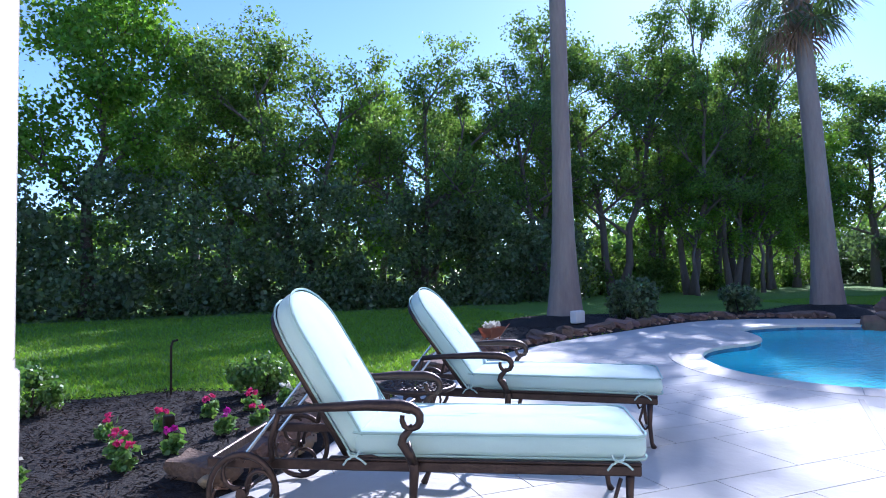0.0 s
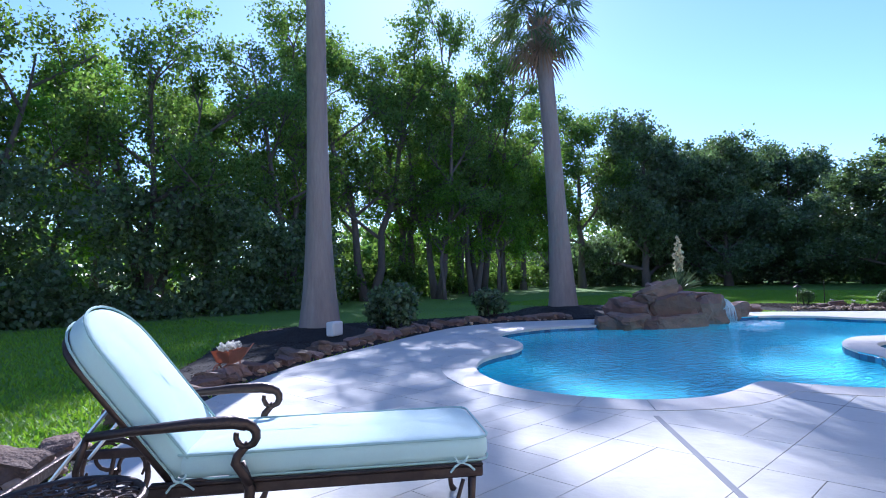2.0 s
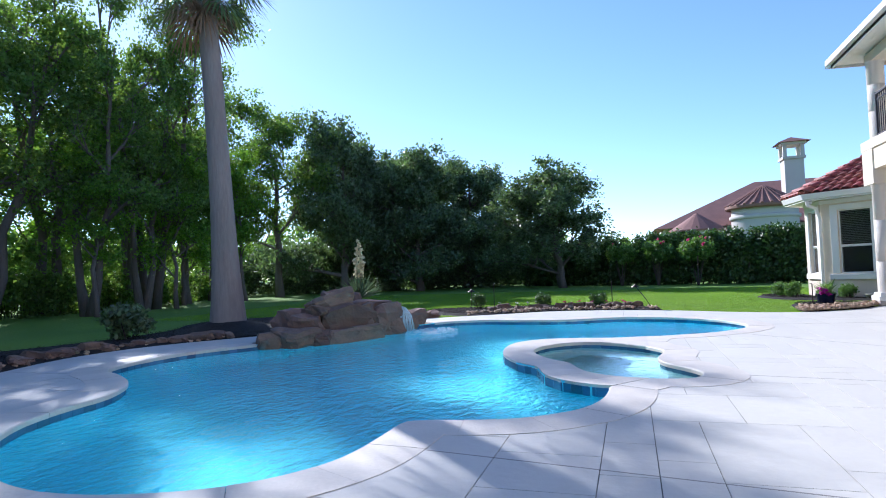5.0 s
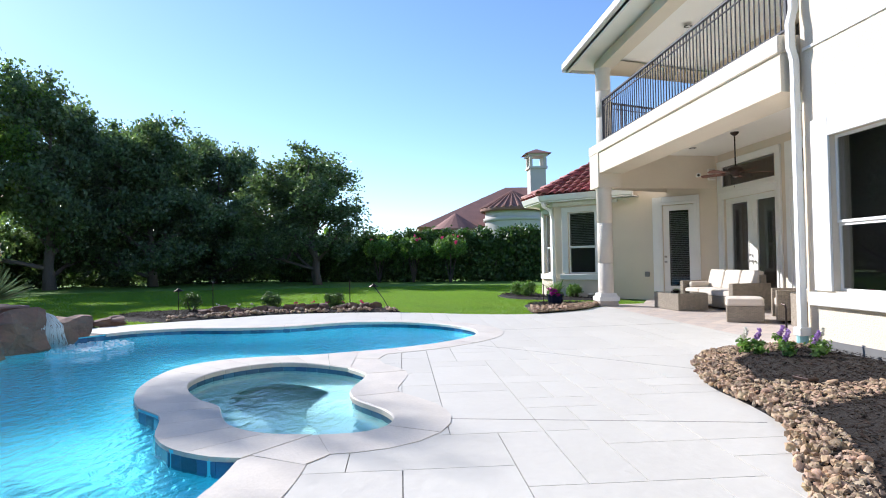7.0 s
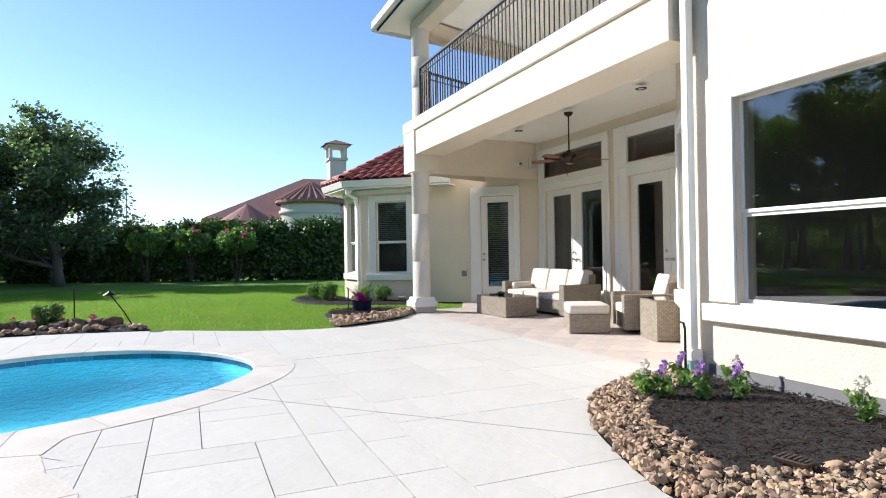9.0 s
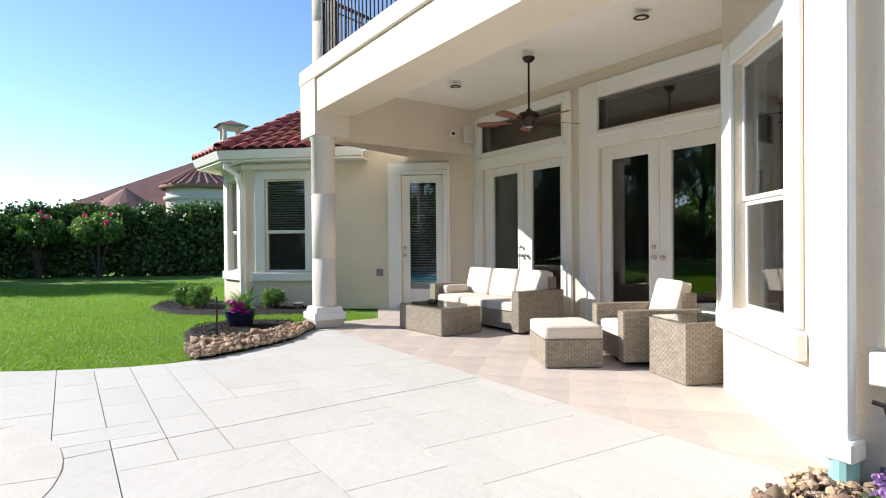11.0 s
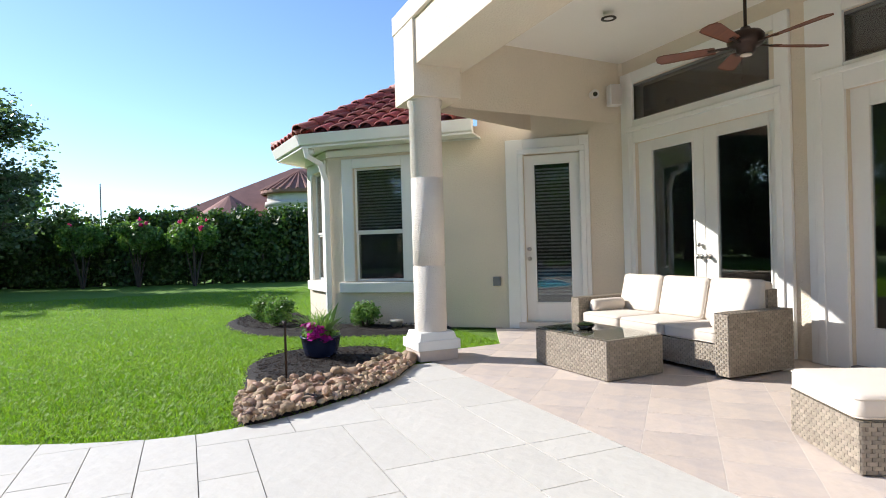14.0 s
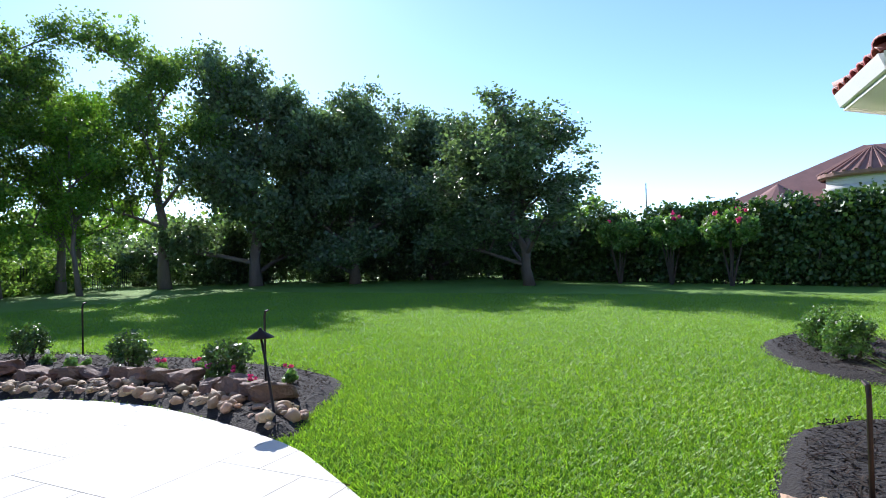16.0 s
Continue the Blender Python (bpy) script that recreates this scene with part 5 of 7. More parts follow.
def woven_box(name, parent, x0, y0, z0, x1, y1, z1, top=True, sides="fblr", label="", arch=0.0):
    bm = bmesh.new()
    box(bm, x0 + 0.0005, y0 + 0.0005, z0, x1 - 0.0005, y1 - 0.0005, z1 - 0.0005, 0.004)
    ob = part(name, bm, WICKER_BACK, parent, label or "grey brown woven resin")
    bm = bmesh.new()
    h = z1 - z0
    T, R = Matrix.Translation, Matrix.Rotation
    if "b" in sides:
        weave(bm, x1 - x0, h, T((x0, y1, z0)))
    if "f" in sides:
        weave(bm, x1 - x0, h, T((x1, y0, z0)) @ R(math.pi, 4, "Z"))
    if "r" in sides:
        weave(bm, y1 - y0, h, T((x1, y1, z0)) @ R(-math.pi / 2, 4, "Z"))
    if "l" in sides:
        weave(bm, y1 - y0, h, T((x0, y0, z0)) @ R(math.pi / 2, 4, "Z"))
    if top:
        weave(bm, x1 - x0, y1 - y0, Matrix(((-1, 0, 0, x1), (0, 0, 1, y0), (0, 1, 0, z1), (0, 0, 0, 1))))
    bmesh.ops.recalc_face_normals(bm, faces=bm.faces[:])
    part("weave", bm, WICKER, ob)
    return ob


def boxed_cushion(name, parent, sx, sy, sz, m, label, mat=None, cordr=0.005):
    loop = rounded_rect(-sx / 2, -sy / 2, sx / 2, sy / 2, 0.05)
    bm = bmesh.new()
    cushion_mesh(bm, loop, sz, m, 0.02, 0.035)
    c = part(name, bm, mat or CREAM, parent, label, True)
    bm = bmesh.new()
    cord(bm, loop, sz - 0.02, m, cordr)
    cord(bm, loop, 0.02, m, cordr)
    part("piping", bm, CREAM, c)
    return c


def glass_top(parent, x0, y0, x1, y1, z):
    bm = bmesh.new()
    box(bm, x0, y0, z, x1, y1, z + 0.006, 0.002)
    g = part("glass_top", bm, TABLE_GLASS, parent, "clear glass top")
    g.visible_shadow = False


# sofa: y = 0 is its front, facing +y in the world
sofa = thing("sofa", (19.72, -6.84, 0), 0, "grey brown woven sofa with cream cushions", "sofa")
woven_box("seat_base", sofa, -1.04, -0.72, 0.05, 1.04, -0.04, 0.30, False, "fb")
woven_box("backrest", sofa, -1.04, -0.86, 0.05, 1.04, -0.72, 0.78, True)
for s in (-1, 1):
    x0, x1 = (1.04, 1.2) if s > 0 else (-1.2, -1.04)
    woven_box("arm", sofa, x0, -0.86, 0.03, x1, 0.0, 0.60, True)
for k in range(3):
    x = -0.69 + k * 0.69
    boxed_cushion("seat_cushion", sofa, 0.68, 0.66, 0.13, Matrix.Translation((x, -0.36, 0.30)), "cream seat cushion")
    m = Matrix.Translation((x, -0.62, 0.44)) @ Matrix.Rotation(radians(14), 4, "X") @ Matrix.Rotation(radians(90), 4, "X") @ Matrix.Translation((0, 0.22, -0.02))
    boxed_cushion("back_cushion", sofa, 0.66, 0.46, 0.14, m, "cream back cushion")
for s in (-1, 1):
    bm = bmesh.new()
    tube(bm, [(s * 0.93, -0.12, 0.51), (s * 0.93, -0.14, 0.51), (s * 0.93, -0.2, 0.51), (s * 0.93, -0.52, 0.51), (s * 0.93, -0.57, 0.51), (s * 0.93, -0.585, 0.51)], [0.05, 0.075, 0.08, 0.08, 0.075, 0.05], 16)
    part("bolster", bm, CREAM, sofa, "cream bolster", True)

ct = thing("coffee_table", (19.60, -6.19, 0), 3, "woven coffee table with a glass top in front of the sofa", "table")
woven_box("body", ct, -0.56, -0.35, 0.01, 0.56, 0.35, 0.375)
glass_top(ct, -0.555, -0.345, 0.555, 0.345, 0.388)
suc = thing("succulent", (19.72, -6.16, 0.394), 0, "small dark succulent in a black dish on the coffee table", "plant")
bm = bmesh.new()
lathe(bm, [(0.0, 0.0), (0.06, 0.0), (0.095, 0.035), (0.088, 0.035), (0.06, 0.015), (0.0, 0.015)], 18)
part("dish", bm, LENS, suc, smooth=True)
bm = bmesh.new()
for k in range(26):
    a, r = k * 2.4, 0.02 + 0.0028 * k
    p = Vector((math.cos(a), math.sin(a), 0))
    q = p.cross(Vector((0, 0, 1)))
    z0 = 0.03
    v = [bm.verts.new(c) for c in (p * 0.008 + Vector((0, 0, z0)), p * r * 0.7 + q * 0.016 + Vector((0, 0, z0 + 0.02)), p * (r + 0.03) + Vector((0, 0, z0 + 0.05 - r * 0.3)), p * r * 0.7 - q * 0.016 + Vector((0, 0, z0 + 0.02)))]
    bm.faces.new(v)
part("rosette", bm, LEAF_DARK, suc, "dark green rosette")

ch = thing("armchair", (16.62, -6.52, 0), -28, "grey brown woven armchair with cream cushions", "armchair")
woven_box("seat_base", ch, -0.33, -0.72, 0.05, 0.33, -0.05, 0.28, False, "fb")
woven_box("backrest", ch, -0.33, -0.86, 0.05, 0.33, -0.72, 0.74, True)
for x0, x1 in ((-0.48, -0.33), (0.33, 0.48)):
    woven_box("arm", ch, x0, -0.84, 0.06, x1, 0.0, 0.58, True)
boxed_cushion("seat_cushion", ch, 0.64, 0.66, 0.14, Matrix.Translation((0, -0.36, 0.28)), "cream seat cushion")
boxed_cushion("back_cushion", ch, 0.62, 0.48, 0.14, Matrix.Translation((0, -0.60, 0.43)) @ Matrix.Rotation(radians(16), 4, "X") @ Matrix.Rotation(radians(90), 4, "X") @ Matrix.Translation((0, 0.22, -0.02)), "cream back cushion")
bm = bmesh.new()
tube(bm, [(0, -0.42, 0.0), (0, -0.42, 0.05)], 0.28, 20)
part("swivel_base", bm, BRONZE, ch, "dark swivel base")

ot = thing("ottoman", (16.82, -6.07, 0), -29, "woven ottoman with a thick cream cushion", "ottoman")
woven_box("body", ot, -0.38, -0.30, 0.01, 0.38, 0.30, 0.29)
boxed_cushion("cushion", ot, 0.76, 0.62, 0.14, Matrix.Translation((0, 0, 0.292)), "thick cream cushion")

st = thing("side_table", (15.53, -6.555, 0), -21, "square woven side table with a glass top", "table")
woven_box("body", st, -0.305, -0.32, 0.01, 0.305, 0.32, 0.553)
glass_top(st, -0.305, -0.32, 0.305, 0.32, 0.566)

# ---- porch fixtures ----
fan = thing("ceiling_fan", (18.24, -6.81, 3.82), 0, "bronze ceiling fan with five reddish wooden blades", "fan")
bm = bmesh.new()
lathe(bm, [(0.0, 0.0), (0.085, 0.0), (0.085, -0.02), (0.06, -0.055), (0.025, -0.075), (0.0, -0.075)], 20)
part("canopy", bm, BRONZE, fan, smooth=True)
bm = bmesh.new()
tube(bm, [(0, 0, -0.06), (0, 0, -0.77)], 0.014, 10)
part("downrod", bm, BRONZE, fan)
bm = bmesh.new()
lathe(bm, [(0.0, -0.64), (0.035, -0.64), (0.05, -0.67), (0.125, -0.69), (0.15, -0.72), (0.15, -0.77), (0.13, -0.80), (0.08, -0.82), (0.075, -0.86), (0.04, -0.875), (0.0, -0.875)], 24)
part("motor", bm, BRONZE, fan, smooth=True)
bm = bmesh.new()
lathe(bm, [(0.0, -0.875), (0.045, -0.875), (0.05, -0.885), (0.0, -0.90)], 16)
part("light_cap", bm, CREAM, fan, "small frosted light cap", True)
bm = bmesh.new()
tube(bm, [(0.03, 0.02, -0.86), (0.03, 0.02, -1.06)], 0.002, 5)
lathe(bm, [(0, -1.1), (0.008, -1.09), (0.008, -1.07), (0, -1.06)], 8, (0.03, 0.02, 0))
part("pull_chain", bm, BRONZE, fan)
for k in range(5):
    m = Matrix.Rotation(radians(72 * k - 108), 4, "Z") @ Matrix.Translation((0, 0, -0.80)) @ Matrix.Rotation(radians(12), 4, "X")
    bm = bmesh.new()
    loop = resample([(0.24, -0.055), (0.70, -0.082), (0.74, -0.05), (0.74, 0.05), (0.70, 0.082), (0.24, 0.055)], 0.06)
    prism(bm, loop, -0.004, 0.004)
    bmesh.ops.transform(bm, matrix=m, verts=bm.verts[:])
    bl = part("blade", bm, WALNUT, fan, "reddish wooden blade")
    bm = bmesh.new()
    box(bm, 0.1, -0.014, -0.004, 0.30, 0.014, 0.010, 0.003, m)
    box(bm, 0.24, -0.035, 0.004, 0.31, 0.035, 0.010, 0.002, m)
    part("blade_iron", bm, BRONZE, bl)
for o in fan.children:
    if o.name.split(".")[0] in ("motor", "light_cap", "pull_chain", "blade"):
        o.location.z -= 0.065
for x, y, z in ((19.98, -6.78, 3.82), (16.48, -6.95, 3.82), (18.8, -6.14, 6.3), (15.6, -6.2, 6.3)):
    dl = thing("downlight", (x, y, z), 0, "small recessed bronze ceiling downlight, unlit", "light", "ceiling downlights")
    bm = bmesh.new()
    lathe(bm, [(0.055, 0.004), (0.085, 0.0), (0.088, -0.008), (0.06, -0.012), (0.052, 0.0)], 20)
    part("trim_ring", bm, BRONZE, dl)
    bm = bmesh.new()
    lathe(bm, [(0.0, -0.002), (0.053, -0.004)], 16)
    part("lamp_face", bm, WHITE_PLASTIC, dl)


def speaker(at, rz, label):
    s = thing("wall_speaker", at, rz, label, "speaker", "porch speakers")
    bm = bmesh.new()
    box(bm, -0.09, 0.05, -0.15, 0.09, 0.19, 0.15, 0.02, None, 2)
    part("cabinet", bm, WHITE_PLASTIC, s, "white cabinet")
    bm = bmesh.new()
    box(bm, -0.078, 0.19, -0.138, 0.078, 0.196, 0.138, 0.002)
    part("grille", bm, FAR_WALL, s, "pale grille")
    bm = bmesh.new()
    box(bm, -0.02, 0.0, -0.05, 0.02, 0.06, 0.05, 0.004)
    part("bracket", bm, GREY_PLASTIC, s)
    return s


speaker((15.94, -8.248, 3.42), 8, "white outdoor loudspeaker on the porch wall")
speaker((21.50, -8.02, 3.38), 78, "white outdoor loudspeaker in the porch corner")
cm = thing("security_camera", (21.40, -7.62, 3.36), 84, "white dome security camera with dark lens", "camera")
bm = bmesh.new()
tube(bm, [(0, 0.0, 0), (0, 0.05, 0)], 0.05, 16)
bmesh.ops.create_uvsphere(bm, u_segments=16, v_segments=10, radius=0.062, matrix=Matrix.Translation((0, 0.08, 0)))
part("body", bm, WHITE_PLASTIC, cm, smooth=True)
bm = bmesh.new()
bmesh.ops.create_uvsphere(bm, u_segments=14, v_segments=8, radius=0.034, matrix=Matrix.Translation((0.02, 0.122, -0.012)))
part("lens", bm, LENS, cm, "dark lens", True)
sw = thing("switch_plate", (15.83, -8.248, 1.47), 0, "small yellowed plate with a switch on the porch wall", "switch")
bm = bmesh.new()
box(bm, -0.04, 0, -0.06, 0.04, 0.012, 0.06, 0.004)
part("plate", bm, CREAM, sw)
bm = bmesh.new()
box(bm, -0.012, 0.012, -0.02, 0.012, 0.022, 0.02, 0.003)
part("toggle", bm, PORCH, sw)
fl = thing("eave_light", (BC[0] - 0.22, BC[1] + 0.32, 2.97), 0, "small white round light under the bay eave", "light")
bm = bmesh.new()
lathe(bm, [(0, 0.0), (0.05, 0.0), (0.05, -0.03), (0.065, -0.05), (0.06, -0.085), (0.03, -0.105), (0, -0.11)], 18)
part("globe", bm, WHITE_PLASTIC, fl, smooth=True)


# ---- leaves and trees ----
def leaf_cards(rng, centres, radii, count, size, squash=0.85, shell=0.55):
    """Many small leaves scattered in clumps; two triangles each, folded along the middle."""
    c = np.array(centres)
    r = np.array(radii)
    w = r ** 2 / (r ** 2).sum()
    pick = rng.choice(len(c), count, p=w)
    d = rng.normal(size=(count, 3))
    d /= np.linalg.norm(d, axis=1)[:, None]
    rad = r[pick] * (shell + (1 - shell) * rng.random(count)) * (0.75 + 0.35 * rng.random(count))
    p = c[pick] + d * rad[:, None] * np.array((1, 1, squash))
    s = size * (0.6 + 0.8 * rng.random(count))
    n = d * 0.5 + rng.normal(size=(count, 3)) * 0.7
    n /= np.linalg.norm(n, axis=1)[:, None]
    a = np.cross(n, rng.normal(size=(count, 3)))
    a /= np.linalg.norm(a, axis=1)[:, None] + 1e-9
    b = np.cross(n, a)
    L, Wd = s[:, None] * a, s[:, None] * 0.42 * b
    v = np.empty((count, 4, 3))
    v[:, 0], v[:, 1], v[:, 2], v[:, 3] = p - L * 0.5, p + Wd + n * s[:, None] * 0.08, p + L * 0.6, p - Wd + n * s[:, None] * 0.08
    return v.reshape(-1, 3)


def card_mesh(name, v, mat):
    n = len(v) // 4
    me = bpy.data.meshes.new(name)
    me.vertices.add(len(v))
    me.vertices.foreach_set("co", v.astype(np.float32).ravel())
    me.loops.add(n * 4)
    me.loops.foreach_set("vertex_index", np.arange(n * 4, dtype=np.int32))
    me.polygons.add(n)
    me.polygons.foreach_set("loop_start", np.arange(0, n * 4, 4, dtype=np.int32))
    me.materials.append(mat)
    me.update(calc_edges=True)
    return me


def grow(seed, height, trunk_r, first, spread, stems=1, limbs=7, droop=0.0):
    """Trunk, limbs, branches and twigs; gives a bmesh and the twig ends where leaf clumps sit."""
    rng = random.Random(seed)
    bm = bmesh.new()
    ends = []

    def shoot(p, d, ln, r, level):
        side = Vector((rng.uniform(-1, 1), rng.uniform(-1, 1), rng.uniform(-0.6, 0.9)))
        q = p + d * ln * 0.5 + side * ln * 0.10
        e = p + (d + side * 0.28).normalized() * ln
        tube(bm, [p, q, e], [r, r * 0.75, r * (0.45 if level < 2 else 0.2)], 6 if level == 0 else 4, False)
        if level == 2:
            ends.append(e)
            if rng.random() < 0.5:
                ends.append(q)
            return
        n = 4 if level == 0 else 3
        for k in range(n):
            t = 0.35 + 0.65 * (k + rng.random() * 0.5) / n
            s = (p.lerp(q, t * 2) if t < 0.5 else q.lerp(e, min(1, t * 2 - 1)))
            w = Vector((rng.uniform(-1, 1), rng.uniform(-1, 1), rng.uniform(-0.35, 0.85)))
            w = (d * 0.75 + w * 0.95).normalized()
            w.z -= droop * 0.3
            shoot(s, w.normalized(), ln * rng.uniform(0.42, 0.62), r * 0.5, level + 1)
        if level == 1:
            ends.append(e)

    for s in range(stems):
        a = 2.1 * s + rng.uniform(0, 1.0)
        lean = 0.08 if stems == 1 else 0.3
        top = Vector((math.cos(a) * lean * height * 0.6, math.sin(a) * lean * height * 0.6, height * rng.uniform(0.78, 0.88)))
        base = Vector((math.cos(a) * 0.14 * (stems > 1), math.sin(a) * 0.14 * (stems > 1), -0.15))
        path = []
        for k in range(8):
            t = k / 7
            path.append(base.lerp(top, t) + Vector((rng.uniform(-1, 1), rng.uniform(-1, 1), 0)) * 0.05 * height * (t * (1 - t)) * 2)
        rad = [trunk_r * (1.3 if k == 0 else 1) * (1 - 0.86 * k / 7) / (1 + 0.25 * (stems - 1)) for k in range(8)]
        tube(bm, path, rad, 8)
        for l in range(limbs):
            t = first + (1 - first) * (l + rng.random() * 0.6) / limbs
            i = min(6, int(t * 7))
            p0 = path[i].lerp(path[i + 1], min(1, t * 7 - i))
            a2 = l * 2.4 + rng.uniform(-0.5, 0.5) + s
            up = rng.uniform(0.25, 0.8) + 0.5 * t - droop
            d = Vector((math.cos(a2), math.sin(a2), up)).normalized()
            ln = spread * (1.0 - 0.45 * (t - first) / (1 - first)) * rng.uniform(0.75, 1.1) * 0.72
            shoot(p0, d, ln, max(0.03, trunk_r * 0.45 * (1 - 0.65 * t)), 0)
    return bm, ends


def tree_kind(seed, height, trunk_r, first, spread, leaves, size, clump, mat, stems=1, limbs=7, droop=0.0, label="", low=False):
    bm, ends = grow(seed, height, trunk_r, first, spread, stems, limbs, droop)
    rng = np.random.default_rng(seed)
    cs, rs = [], []
    for p in ends:
        o = rng.normal(size=3) * clump * 0.3
        cs.append((p.x + o[0], p.y + o[1], max(p.z + o[2], 0.3 if low else height * 0.15)))
        rs.append(clump * rng.uniform(0.5, 1.05))
    t = thing("tree", (0, 0, -200), 0, label, "tree", "garden trees")
    part("trunk", bm, BARK, t, "grey branching trunk", True)
    cr = new("crown", card_mesh("crown", leaf_cards(rng, cs, rs, leaves, size, 0.75, 0.1), mat))
    cr.parent = t
    return t


KINDS = {
    "oak": tree_kind(11, 10.5, 0.22, 0.25, 4.2, 21000, 0.115, 1.0, LEAF, 1, 9, label="tall leafy tree with an open backlit crown"),
    "multi": tree_kind(23, 9.8, 0.27, 0.30, 4.4, 20000, 0.11, 0.85, LEAF, 3, 5, label="spreading tree with several leaning stems"),
    "lime": tree_kind(31, 10.8, 0.2, 0.28, 3.9, 18000, 0.125, 1.0, LEAF_LIME, 1, 9, label="bright green young leafy tree"),
    "tall": tree_kind(47, 15.0, 0.27, 0.24, 4.4, 21000, 0.125, 0.95, LEAF, 2, 9, label="tall leafy tree against the light"),
    "thin": tree_kind(53, 8.5, 0.11, 0.2, 2.3, 9000, 0.11, 0.7, LEAF_LIME, 1, 8, label="thin young tree with sparse bright leaves"),
    "dark": tree_kind(61, 9.8, 0.28, 0.05, 4.6, 46000, 0.16, 1.15, LEAF_DARK, 1, 15, 0.15, label="dense dark evergreen tree", low=True),
    "round": tree_kind(71, 8.2, 0.26, 0.16, 5.0, 36000, 0.15, 1.0, LEAF_DARK, 2, 10, label="rounded live oak with a grey green crown"),
}


def plant_tree(kind, x, y, h=1.0, turn=0.0, w=None):
    src = KINDS[kind]
    t = copy_thing(src, pose(x, y, -0.03, 0, 0, turn))
    w = w or h
    t.scale = (w, w, h)
    return t


WOODS = [("lime", -3.0, 21.0, 1.0, 40), ("oak", -7.5, 22.5, 1.0, 100), ("oak", 1.2, 23.5, 0.86, 10), ("multi", 3.8, 22.8, 0.95, 75), ("multi", 8.7, 21.8, 0.86, 200, 0.95),
         ("thin", 6.6, 25.5, 1.1, 30), ("oak", 12.0, 24.5, 0.9, 160), ("tall", 14.6, 22.8, 0.84, 20, 0.8), ("tall", 18.9, 23.0, 0.98, 130), ("tall", 26.2, 22.4, 1.0, 250), ("tall", 24.9, 21.7, 1.16, 150, 0.72), ("tall", 21.9, 21.4, 0.85, 75), ("tall", 23.4, 25.2, 1.04, 10), ("tall", 17.2, 26.0, 0.95, 210, 0.9), ("tall", 27.8, 25.4, 0.92, 40),
         ("thin", 21.4, 20.4, 0.9, 60), ("tall", 30.0, 26.0, 0.9, 300), ("thin", 26.4, 21.2, 0.95, 190), ("thin", 29.4, 23.4, 1.0, 15), ("oak", 31.0, 24.6, 1.05, 80),
         ("oak", 34.2, 25.5, 1.0, 210), ("lime", 36.6, 28.0, 1.0, 330), ("oak", 38.0, 23.2, 1.3, 145), ("thin", 33.0, 22.2, 1.05, 100), ("dark", 40.8, 19.8, 1.22, 0, 1.1),
         ("dark", 43.2, 15.2, 1.0, 90), ("dark", 46.5, 19.0, 1.1, 170), ("dark", 47.6, 13.0, 1.0, 260), ("dark", 51.5, 16.0, 1.0, 45), ("round", 41.4, 5.0, 0.81, 30, 1.06),
         ("oak", -12.5, 24.0, 1.0, 270), ("lime", -16.0, 20.0, 1.0, 10), ("oak", 0.0, 28.0, 1.05, 50), ("lime", 9.0, 29.0, 0.9, 220), ("lime", 14.0, 29.5, 1.0, 190),
         ("oak", 20.0, 30.0, 1.0, 350), ("lime", 26.5, 30.0, 1.0, 35), ("dark", -20.0, 24.0, 1.0, 0)]
for kind, x, y, h, *rest in WOODS:
    plant_tree(kind, x, y, h * (1.12 if x < 12 and kind != "thin" else 1.0), *rest)
for k in KINDS.values():
    for o in (*k.children_recursive, k):
        bpy.data.objects.remove(o)


def shrubbery(name, label, n, where, size, leaf, mat, seed, category="shrubs"):
    """Undergrowth as one mass of leaves; where(rng) gives a clump's centre and radius."""
    rng = np.random.default_rng(seed)
    cs, rs = [], []
    for _ in range(size):
        c, r = where(rng)
        cs.append(c)
        rs.append(r)
    ob = new(name, card_mesh(name, leaf_cards(rng, cs, rs, n, leaf, 1.0, 0.2), mat))
    return tagged(ob, label, category, kind="stuff")


def understory(rng):
    x = rng.uniform(-22, 15)
    z = (rng.uniform(0.05, 0.5) if rng.random() < 0.3 else rng.uniform(0.2, 4.3)) * (1 - 0.25 * max(0, (x - 8) / 7))
    return (x, 18.8 + 0.03 * x + rng.uniform(0, 3.2) + (0.4 if z < 1 else 0), z), rng.uniform(0.5, 1.05)


shrubbery("undergrowth", "dense dark undergrowth along the wood's edge", 120000, understory, 760, 0.14, LEAF_DARK, 5, "undergrowth")


def thicket(rng):
    x = rng.uniform(13, 37)
    return (x, 22.5 + 0.16 * (x - 13) + rng.uniform(-0.6, 4.5), rng.uniform(0.1, 1.5) * (2.0 if rng.random() < 0.3 else 1)), rng.uniform(0.3, 0.8)


def east_scrub(rng):
    a = rng.uniform(0, 1)
    x, y = 39.0 + 11 * a + rng.uniform(-1, 4), 29 - 21 * a + rng.uniform(-1, 3)
    return (x, y, rng.uniform(0.1, 3.4)), rng.uniform(0.5, 1.0)


shrubbery("dark_scrub", "dark scrub under the evergreen trees", 66000, east_scrub, 420, 0.19, LEAF_DARK, 16, "undergrowth")


def back_scrub(rng):
    t = rng.random()
    p = Vector((38.5, -16.0)).lerp(Vector((56.0, 22.0)), t)
    return (p.x + 3.5 + rng.uniform(0, 2), p.y, rng.uniform(0.2, 2.2)), rng.uniform(0.5, 1.0)


shrubbery("back_scrub", "dark scrub beyond the hedge", 40000, back_scrub, 340, 0.28, LEAF_DARK, 17, "undergrowth")
def north_belt(rng):
    x = rng.uniform(-25, 62)
    return (x, 37 + 0.05 * x + rng.uniform(0, 5), rng.uniform(0.2, 5.0)), rng.uniform(0.8, 1.5)


